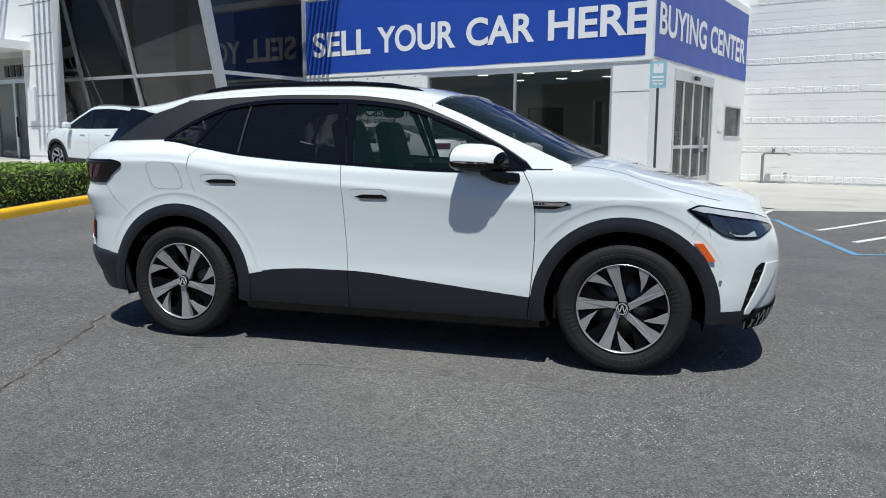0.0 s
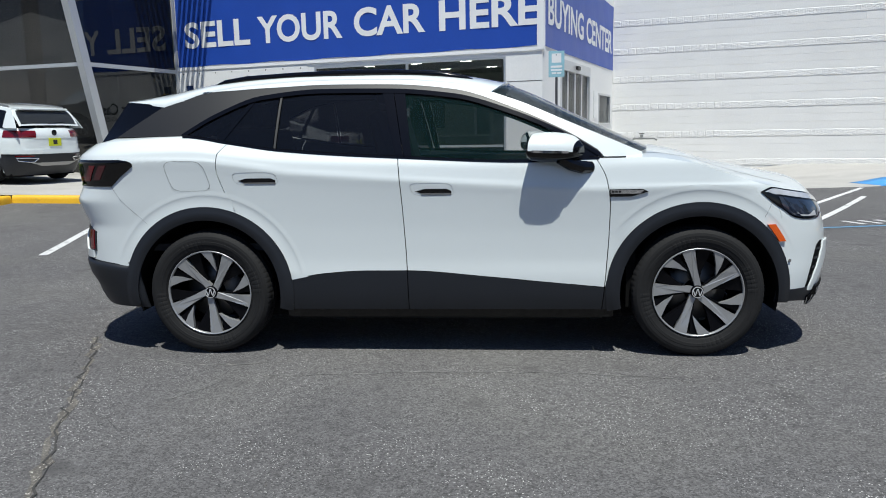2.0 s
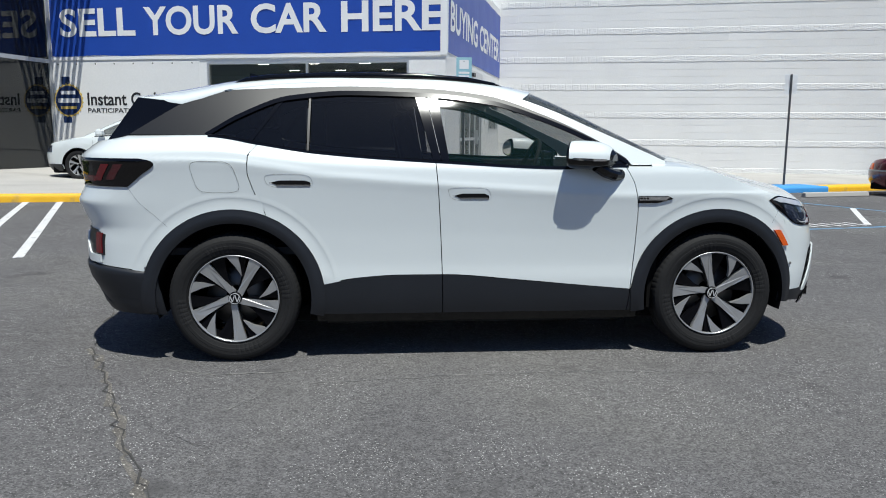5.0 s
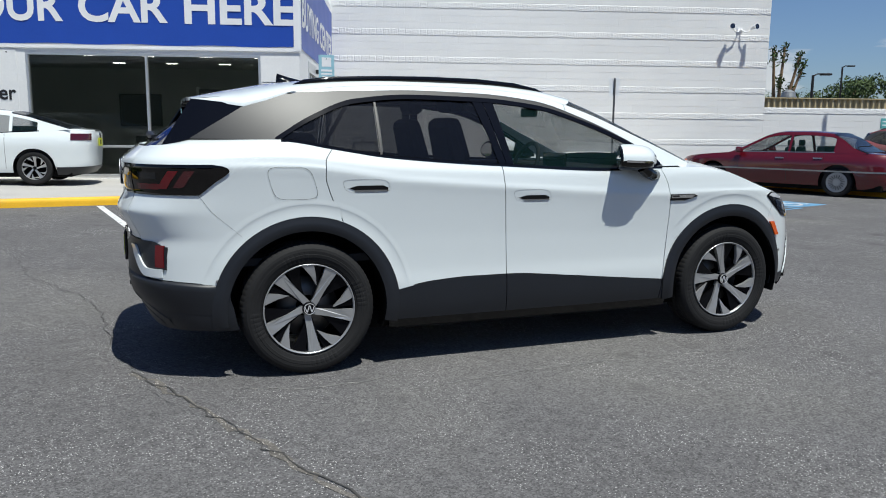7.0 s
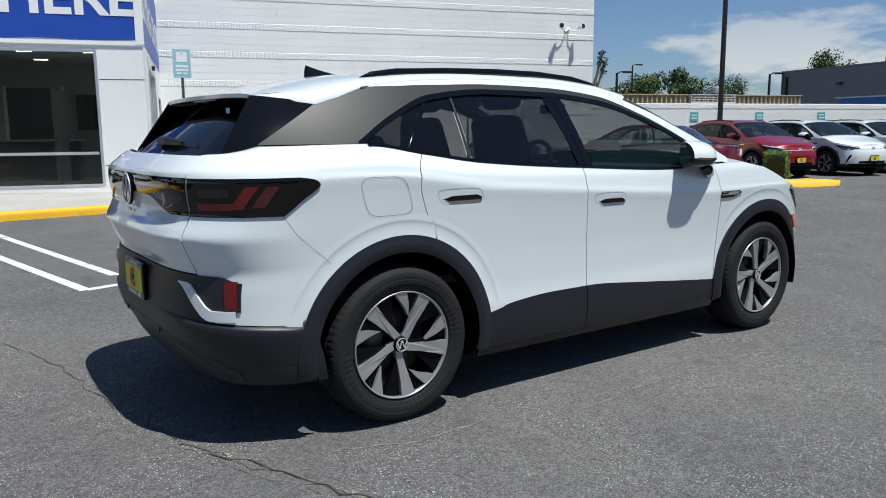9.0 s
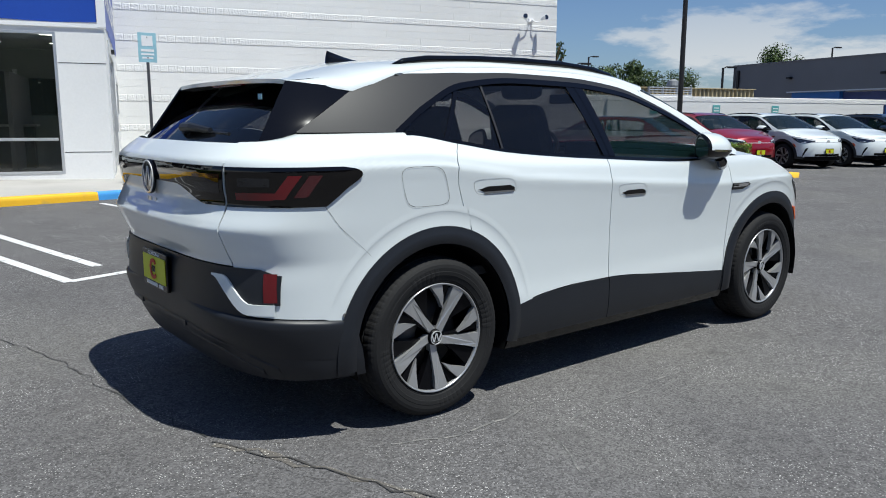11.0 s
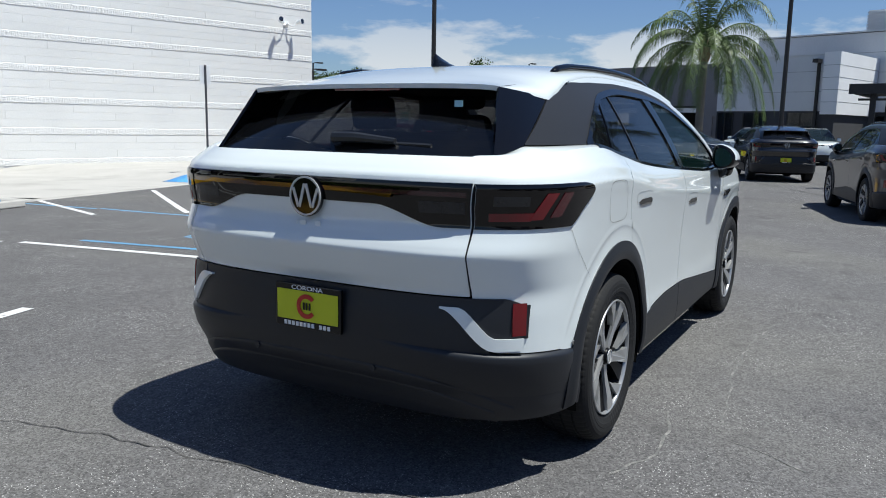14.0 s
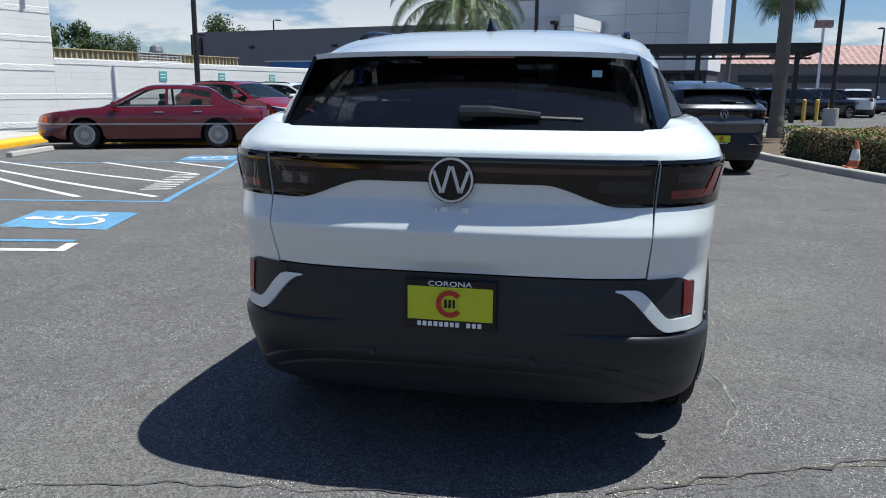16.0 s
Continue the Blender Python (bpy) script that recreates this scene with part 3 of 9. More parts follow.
crack(CRACK_A, 0.055, CRUMBLE, "crumbled brownish edge of the crack", 4, 0.03, "crack_edge", 0.0022)
crack(CRACK_A, 0.013, CRACK, "open jagged crack in the asphalt", 3, 0.028)
crack([(-2.30, -0.5), (-2.45, 0.3), (-2.52, 0.9), (-2.58, 1.25), (-2.75, 1.7), (-3.2, 2.6), (-3.5, 3.9)], 0.008, CRACK, "thin jagged crack in the asphalt", 5, 0.022)
crack([(-2.25, -0.8), (-2.10, -1.1), (-1.86, -1.58), (-1.2, -2.2)], 0.0025, CRACK, "hairline crack in the asphalt", 7, 0.02)
crack([(-0.95, -1.30), (-0.2, -1.22), (0.6, -1.20), (1.2, -1.28), (1.32, -1.42)], 0.014, SCUFF, "pale scraped arc in the asphalt", 9, 0.012, "scuff", 0.002)
crack([(-1.15, -1.38), (-1.22, -1.55), (-1.35, -1.75)], 0.014, SCUFF, "pale scraped patch in the asphalt", 11, 0.012, "scuff", 0.002)
crack([(1.55, -1.28), (1.75, -1.45), (1.7, -1.7)], 0.014, SCUFF, "pale scraped patch in the asphalt", 13, 0.012, "scuff", 0.002)
crack([(-1.75, -1.02), (-1.45, -1.12), (-1.1, -1.10), (-0.85, -1.02)], 0.016, SCUFF, "pale tyre scrape beside the rear wheel", 19, 0.012, "scuff", 0.002)
crack([(14.5, -1.0), (20.0, 1.8), (27.0, 3.0), (33.0, 3.6)], 0.05, CRACK, "long dark crack in the lot", 15, 0.06)
crack([(9.0, -3.6), (9.8, -4.0), (11.2, -3.2)], 0.03, CRACK, "crack before the planter kerb", 17, 0.05)


# ---- shop with the banners ----
U0, V0, V1, UL = -2.745, 12.60, 21.72, -13.13
WALL_H = 7.6


def bpart(name, lo, hi, mat, parent=None, bevel=0.0, label=""):
    """A box in building axes."""
    bm = box(lo, hi, bevel)
    bm.transform(BLD)
    if parent:
        return part(name, bm, mat, parent, label)
    return obj(name, bm, mat)


def wall_box(name, lo, hi, mat, label):
    return tagged(bpart(name, lo, hi, mat), label, "wall", kind="structure")


SHOP = "smooth white panel wall of the shop"
T = 0.22
# front: window from u -8.72 to -3.64, z 0.20 to 2.94
wall_box("wall_shop_front_1", (UL, V0, -0.3), (-8.76, V0 + T, 3.05), PLASTER, SHOP)
wall_box("wall_shop_front_2", (-3.62, V0, -0.3), (U0, V0 + T, 3.05), PLASTER, SHOP)
wall_box("wall_shop_front_3", (-8.76, V0, -0.3), (-3.62, V0 + T, 0.20), PLASTER, SHOP)
wall_box("wall_shop_front_4", (-8.76, V0, 2.94), (-3.62, V0 + T, 3.05), PLASTER, SHOP)
wall_box("wall_shop_front_5", (UL, V0 + 0.02, 3.05), (U0, V0 + T, 5.25), PLASTER, SHOP)
wall_box("trim_shop_front", (UL, V0 - 0.03, 3.03), (U0 + 0.02, V0 + 0.02, 3.11), WHITE_METAL, "thin white ledge under the banner")
# side: sliding door v 14.35 to 17.95, window v 19.3 to 21.3
wall_box("wall_shop_side_1", (U0 - T, V0 + T, -0.3), (U0, 14.35, 3.05), PLASTER, SHOP)
wall_box("wall_shop_side_2", (U0 - T, 17.95, -0.3), (U0, 19.3, 3.05), PLASTER, SHOP)
wall_box("wall_shop_side_3", (U0 - T, 21.3, -0.3), (U0, V1, 3.05), PLASTER, SHOP)
wall_box("wall_shop_side_4", (U0 - T, 19.3, -0.3), (U0, 21.3, 1.35), PLASTER, SHOP)
wall_box("wall_shop_side_5", (U0 - T, 19.3, 2.32), (U0, 21.3, 3.05), PLASTER, SHOP)
wall_box("wall_shop_side_6", (U0 - T, V0 + T, 3.05), (U0, V1, 5.25), PLASTER, SHOP)
wall_box("wall_shop_side_7", (U0 - T, 14.35, 2.98), (U0, 17.95, 3.05), PLASTER, SHOP)
wall_box("trim_corner_post", (U0 - 0.12, V0 - 0.035, 3.05), (U0 + 0.035, V0 + 0.12, 5.3), WHITE_METAL, "white metal corner post between the banners")
for k, z in enumerate((0.62, 2.35)):
    wall_box("trim_joint_%d" % (k + 1), (-3.60, V0 - 0.004, z), (U0, V0 + 0.002, z + 0.012), BRONZE, "thin dark panel joint")
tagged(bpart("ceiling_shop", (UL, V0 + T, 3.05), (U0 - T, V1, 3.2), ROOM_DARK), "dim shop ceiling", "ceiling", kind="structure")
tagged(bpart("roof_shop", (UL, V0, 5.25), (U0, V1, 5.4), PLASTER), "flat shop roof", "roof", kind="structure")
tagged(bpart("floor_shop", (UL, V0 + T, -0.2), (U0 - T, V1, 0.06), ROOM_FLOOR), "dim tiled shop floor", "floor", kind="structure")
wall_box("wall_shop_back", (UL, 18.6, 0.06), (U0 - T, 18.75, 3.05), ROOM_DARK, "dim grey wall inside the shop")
for k, u in enumerate((-8.0, -6.6, -5.2, -3.9)):
    for v in (14.2, 16.3):
        strip = empty("ceiling_lamp", BLD @ pose(u, v, 3.04), "small recessed ceiling lamp, lit", "lamp", "shop lamps")
        part("frame", box((-0.16, -0.07, -0.02), (0.16, 0.07, 0.0)), WHITE_METAL, strip)
        part("diffuser", box((-0.14, -0.05, -0.024), (0.14, 0.05, -0.0205)), LIGHT_STRIP, strip)
# pale partitions and a counter seen dimly through the glass
desk = empty("reception_counter", BLD @ pose(-6.2, 16.8, 0.06), "dark shop counter behind the window", "counter")
part("front_panel", box((-1.6, -0.05, 0), (1.6, 0.0, 1.02)), DARK_WALL, desk)
part("worktop", box((-1.7, -0.12, 1.02), (1.7, 0.55, 1.07), 0.01), CONCRETE, desk)
part("side_panel", box((-1.6, 0.0, 0), (-1.52, 0.5, 1.02)), DARK_WALL, desk)
part("side_panel", box((1.52, 0.0, 0), (1.6, 0.5, 1.02)), DARK_WALL, desk)
wall_box("door_shop_inner", (-6.45, 18.50, 0.06), (-5.15, 18.598, 2.46), DARK_WALL, "dark inner doorway seen through the shop window")
for u0, u1 in ((-6.53, -6.45), (-5.15, -5.07)):
    wall_box("trim_inner_door", (u0, 18.46, 0.06), (u1, 18.598, 2.52), ALU, "pale frame of the inner doorway")
for u in (-8.2, -4.4):
    scr = empty("wall_screen", BLD @ pose(u, 18.57, 1.35), "dark screen on the wall inside the shop", "screen", "shop screens")
    part("casing", box((-0.62, -0.05, 0.0), (0.62, 0.02, 0.95), 0.01), BLACK_METAL, scr)
    part("panel", box((-0.58, -0.054, 0.04), (0.58, -0.0505, 0.91)), GLOSS_BLACK, scr, "dark glass panel")
wall_box("wall_shop_partition", (-4.9, 15.2, 0.06), (-4.8, 18.6, 2.3), GREY_WALL, "low grey partition inside the shop")


def window_unit(name, u0, u1, z0, z1, v, uprights, rails, glass, label, w=0.055, frame_mat=None):
    root = tagged(new(name), label, "window", kind="structure")
    root.matrix_world = BLD
    fm = frame_mat or ALU
    for nm, lo, hi in (("window_frame", (u0, v - 0.02, z0), (u0 + w, v + 0.09, z1)), ("window_frame", (u1 - w, v - 0.02, z0), (u1, v + 0.09, z1)),
                       ("window_frame", (u0 + w, v - 0.02, z1 - w), (u1 - w, v + 0.09, z1)), ("window_sill", (u0 + w, v - 0.03, z0), (u1 - w, v + 0.09, z0 + w))):
        part(nm, box(lo, hi, 0.006), fm, root)
    us = [u0 + w] + [q for q in uprights] + [u1 - w]
    for q in uprights:
        part("mullion", box((q - w / 2, v - 0.02, z0 + w), (q + w / 2, v + 0.085, z1 - w), 0.006), fm, root)
    zs = [z0 + w] + list(rails) + [z1 - w]
    for a, b in zip(us, us[1:]):
        for q in rails:
            part("rail", box((a + w * 0.5, v - 0.015, q - w / 2), (b - w * 0.5, v + 0.08, q + w / 2), 0.006), fm, root)
        for c, d in zip(zs, zs[1:]):
            p = part("pane", box((a, v + 0.03, c), (b, v + 0.042, d)), glass, root, "dark reflecting pane")
            p.visible_shadow = False
    return root


window_unit("window_shop_front", -8.76, -3.62, 0.20, 2.94, V0 + 0.02, [-6.15], [0.88], WINDOW_GLASS, "wide aluminium shop window with dark glass")

# side door and side window, in axes turned a quarter
SIDE = BLD @ pose(U0, 0, 0, 0, 0, 90)      # x runs along v, y towards -u


def side_part(name, v0, v1, d0, d1, z0, z1, mat, parent, label=""):
    bm = box((v0, d0, z0), (v1, d1, z1), 0.004)
    bm.transform(SIDE)
    return part(name, bm, mat, parent, label)


door = tagged(new("door_shop"), "aluminium sliding entrance doors with tall glass leaves", "door", kind="structure")
for v0, v1, z0, z1 in ((14.35, 14.45, 0.0, 2.98), (17.85, 17.95, 0.0, 2.98), (14.45, 17.85, 2.72, 2.98)):
    side_part("door_frame", v0, v1, -0.02, 0.16, z0, z1, ALU, door)
for k, v in enumerate((14.45, 15.3, 16.15, 17.0)):
    leaf = side_part("stile", v, v + 0.06, 0.03, 0.09, 0.08, 2.72, ALU, door)
    side_part("stile", v + 0.79, v + 0.85, 0.03, 0.09, 0.08, 2.72, ALU, door)
    side_part("rail", v + 0.06, v + 0.79, 0.03, 0.09, 0.08, 0.30, ALU, door)
    side_part("rail", v + 0.06, v + 0.79, 0.03, 0.09, 1.06, 1.14, ALU, door)
    for z0, z1 in ((0.30, 1.06), (1.14, 2.72)):
        p = side_part("pane", v + 0.06, v + 0.79, 0.05, 0.062, z0, z1, WINDOW_GLASS, door, "dark reflecting pane")
        p.visible_shadow = False
side_part("sensor", 16.0, 16.3, -0.09, -0.02, 2.80, 2.90, BLACK_METAL, door, "black door sensor")
side_part("handle", 16.95, 16.99, -0.06, 0.03, 0.95, 1.35, ALU, door)
swin = tagged(new("window_shop_side"), "small aluminium window beside the entrance", "window", kind="structure")
for v0, v1, z0, z1 in ((19.3, 19.36, 1.35, 2.32), (21.24, 21.3, 1.35, 2.32), (19.36, 21.24, 2.26, 2.32), (19.36, 21.24, 1.35, 1.41)):
    side_part("window_frame", v0, v1, -0.02, 0.1, z0, z1, ALU, swin)
side_part("pane", 19.36, 21.24, 0.04, 0.05, 1.41, 2.26, WINDOW_GLASS, swin)
notice = tagged(obj("notice_sign", box((18.5, -0.02, 1.55), (19.0, -0.004, 2.35), 0.004), SIGN_BACK), "pale metal notice on the shop wall", "sign")
notice.matrix_world = SIDE

# banners
ban = empty("banner", BLD @ pose(0, 0, 0), "blue vinyl banner with white capital letters over the window", "banner")
cloth = [[(UL + 0.05 + (U0 - 0.17 - UL) * i / 40, V0 - 0.012 - 0.006 * math.sin(i * 1.7 + j), 3.13 + (5.18 - 3.13) * j / 6 - (0.012 * math.sin(i * 0.9) if j == 0 else 0)) for i in range(41)] for j in range(7)]
part("cloth", grid(cloth), BANNER_BLUE, ban, smooth=True)
FRONT_TEXT = Matrix.Rotation(radians(90), 4, "X")
for word, u0, u1 in (("SELL", -12.80, -10.66), ("YOUR", -10.42, -7.88), ("CAR", -7.55, -5.62), ("HERE", -5.26, -2.83)):
    letters("lettering", word, u1 - u0, 0.70, pose(u0, V0 - 0.0190, 3.60) @ FRONT_TEXT, BANNER_WHITE, ban, 0.0012, "white capital letter", 0.026)
ban2 = empty("banner", Matrix(), "blue vinyl banner with white letters over the entrance", "banner")
cloth = [[(V0 + 0.14 + (V1 - 0.04 - V0 - 0.14) * i / 30, -0.012 - 0.006 * math.sin(i * 1.3 + j), 3.13 + (5.18 - 3.13) * j / 6) for i in range(31)] for j in range(7)]
bm = grid(cloth)
bm.transform(SIDE)
part("cloth", bm, BANNER_BLUE, ban2, smooth=True)
letters("lettering", "BUYING CENTER", 8.35, 0.72, SIDE @ pose(13.05, -0.0190, 3.64) @ FRONT_TEXT, BANNER_WHITE, ban2, 0.0012, "white capital letter", 0.024)

poster = empty("poster", BLD @ pose(0, 0, 0), "white vinyl poster with black lettering and a ribbon seal", "poster")
part("sheet", box((UL + 0.06, V0 - 0.012, 0.75), (-8.95, V0 - 0.004, 2.99)), PLASTER, poster)
for i in range(8):
    part("eyelet", tube([(UL + 0.2 + i * 0.54, V0 - 0.016, 2.93), (UL + 0.2 + i * 0.54, V0 - 0.012, 2.93)], 0.018, 8), BRONZE, poster)
letters("lettering", "Instant Cash Offer", 3.13, 0.33, pose(-12.13, V0 - 0.016, 1.89) @ FRONT_TEXT, PRINT_BLACK, poster, 0.003, "black letter", 0.016)
letters("lettering", "PARTICIPATING DEALER", 2.35, 0.115, pose(-12.13, V0 - 0.016, 1.71) @ FRONT_TEXT, PRINT_BLACK, poster, 0.003, "small black letter", 0.01)


def disc(cx, cy, r, n, v, wave=0.0):
    bm = bmesh.new()
    c0 = [bm.verts.new((cx + (r + (wave if k % 2 else 0)) * math.cos(2 * math.pi * k / n), v, cy + (r + (wave if k % 2 else 0)) * math.sin(2 * math.pi * k / n))) for k in range(n)]
    f = bm.faces.new(c0)
    made = bmesh.ops.extrude_face_region(bm, geom=[f])
    bmesh.ops.translate(bm, vec=(0, -0.003, 0), verts=[q for q in made["geom"] if isinstance(q, bmesh.types.BMVert)])
    bmesh.ops.recalc_face_normals(bm, faces=bm.faces)
    return bm


part("ribbon", box((-12.86, V0 - 0.016, 1.45), (-12.62, V0 - 0.013, 2.62), 0.0), NAVY_PRINT, poster, "navy ribbon")
part("seal_edge", disc(-12.68, 2.02, 0.40, 48, V0 - 0.017, 0.035), GOLD_PRINT, poster, "gold toothed rim")
part("seal", disc(-12.68, 2.02, 0.375, 40, V0 - 0.021), NAVY_PRINT, poster, "navy seal")
for q, w, h, mt in ((2.17, 0.42, 0.09, BANNER_WHITE), (1.96, 0.62, 0.11, BANNER_WHITE), (1.80, 0.46, 0.07, GOLD_PRINT)):
    part("bar", box((-12.68 - w / 2, V0 - 0.027, q), (-12.68 + w / 2, V0 - 0.0245, q + h)), mt, poster, "plain bar of print")


# ---- block wall ----
COURSE = 0.2275
wall_n = tagged(bpart("wall_block", (U0 - 1.5, V1 + 0.006, -0.4), (12.6, V1 + 0.32, WALL_H), BLOCK_WHITE), "tall white painted block wall with rough split bands", "wall", kind="structure")
low = tagged(bpart("wall_block_low", (12.6, V1 + 0.006, -0.4), (30.0, V1 + 0.25, 2.25), BLOCK_WHITE), "low white painted block wall with a rough top band", "wall", kind="structure")


def is_split(k):
    return k % 4 == 0


def smooth_courses(u0, u1, rows_of, parent):
    """Runs of smooth painted blocks, one course high."""
    rnd = random.Random(5)
    for k in rows_of:
        u = u0 - (0.62 * (k * 7 % 5))
        z0, z1 = k * COURSE - 0.03 + 0.0018, (k + 1) * COURSE - 0.03 - 0.0018
        while u < u1:
            a, b = max(u, u0) + 0.0004, min(u + 3.1, u1) - 0.0004
            if b - a > 0.03:
                e, v0 = 0.0012, V1 + rnd.uniform(-0.0008, 0.0008)
                verts = []
                for q, v in ((0, V1 + 0.006), (e, v0)):
                    verts += [(a + q, v, z0 + q), (b - q, v, z0 + q), (b - q, v, z1 - q), (a + q, v, z1 - q)]
                me = bpy.data.meshes.new("block_course")
                me.from_pydata(verts, [], [(4, 5, 6, 7)] + [(q, (q + 1) % 4, 4 + (q + 1) % 4, 4 + q) for q in range(4)])
                me.materials.append(BLOCK_WHITE)
                ob = new("block_course", me)
                ob.matrix_world = BLD
                ob.parent = parent
            u += 3.1


smooth_courses(U0, 12.6, [k for k in range(1, 34) if not is_split(k)], wall_n)
smooth_courses(12.6, 30.0, [k for k in range(1, 9) if k % 4 or k == 8], low)

# fixtures on the block wall
cams = empty("wall_floodlight", BLD @ pose(11.5, V1, 4.92), "white twin floodlight with curved arms on the block wall", "light")
part("plate", box((-0.1, -0.05, -0.06), (0.1, 0.0, 0.06), 0.01), WHITE_METAL, cams)
for sx in (-1, 1):
    part("arm", tube([(sx * 0.03, -0.05, 0), (sx * 0.12, -0.16, -0.10), (sx * 0.26, -0.22, -0.08), (sx * 0.34, -0.24, 0.04)], 0.022, 8), WHITE_METAL, cams)
    head = part("lamp_head", tube([(sx * 0.34, -0.20, 0.02), (sx * 0.40, -0.34, 0.06), (sx * 0.43, -0.42, 0.07)], [0.05, 0.085, 0.10], 12), WHITE_METAL, cams)
    part("lens", tube([(sx * 0.43, -0.421, 0.07), (sx * 0.432, -0.43, 0.071)], 0.088, 12), LAMP_DARK, head)
pipe = empty("standpipe", BLD @ pose(-1.75, V1 - 0.35, KERB - 0.1), "galvanised standpipe with a valve before the block wall", "pipe")
part("riser", tube([(-0.25, 0, -0.1), (-0.25, 0, 0.78), (-0.18, 0, 0.86), (0.45, 0, 0.86), (0.55, 0, 0.80)], 0.045, 10), GALV, pipe)
part("valve", tube([(0.05, 0, 0.86), (0.05, 0, 0.98)], 0.05, 10), GALV, pipe)
part("handwheel", tube([(0.05, 0, 1.0), (0.05, 0, 1.02)], 0.09, 12), BRONZE, pipe)
part("bracket", box((0.38, -0.02, 0.2), (0.42, 0.33, 0.24)), GALV, pipe)
num = empty("wall_number", BLD @ pose(2.5, V1 - 0.02, 5.95), "dark metal numerals on the block wall, not readable", "sign")
for k in range(4):
    part("bar", box((k * 0.36, -0.03, 0), (k * 0.36 + 0.22, 0.0, 0.42), 0.01), GALV, num)


# ---- sign posts ----
POST_STEEL = material("dull_post_steel", (0.10, 0.10, 0.105), 0.5, 0.6, vary=0.2, vscale=9)


def sign_post(name, base, top, w, h, mat, turn, label, lines):
    root = empty(name, pose(*base, 0, 0, turn), label, "sign")
    part("post", box((-0.025, -0.015, -0.05), (0.025, 0.015, top), 0.004), POST_STEEL, root)
    s = part("plate", box((-w / 2, -0.022, top - h), (w / 2, -0.016, top), 0.002), mat, root)
    for z in (top - 0.08, top - h + 0.08):
        part("bolt", tube([(0, -0.022, z), (0, -0.03, z)], 0.012, 8), GALV, root)
    for z0, z1, ww in lines:
        part("bar", box((-w * ww / 2, -0.0245, top - h + h * z0), (w * ww / 2, -0.0225, top - h + h * z1)), BANNER_WHITE, s, "pale unreadable print")
    return root


g1 = Vector((1.30, 10.99, 0))
sign_post("parking_sign", (g1.x, g1.y, ground_z(g1.x, g1.y) + KERB), 2.74, 0.32, 0.52, SIGN_BLUE, -6, "faded blue parking sign on a steel post", [(0.55, 0.9, 0.6), (0.36, 0.44, 0.7), (0.24, 0.30, 0.7), (0.12, 0.18, 0.6)])
g2 = Vector((9.77, 13.37, 0))
sign_post("parking_sign", (g2.x, g2.y, ground_z(g2.x, g2.y) + KERB - 0.06), 2.80, 0.30, 0.48, SIGN_BACK, 165, "bare metal back of a parking sign on a steel post", [])


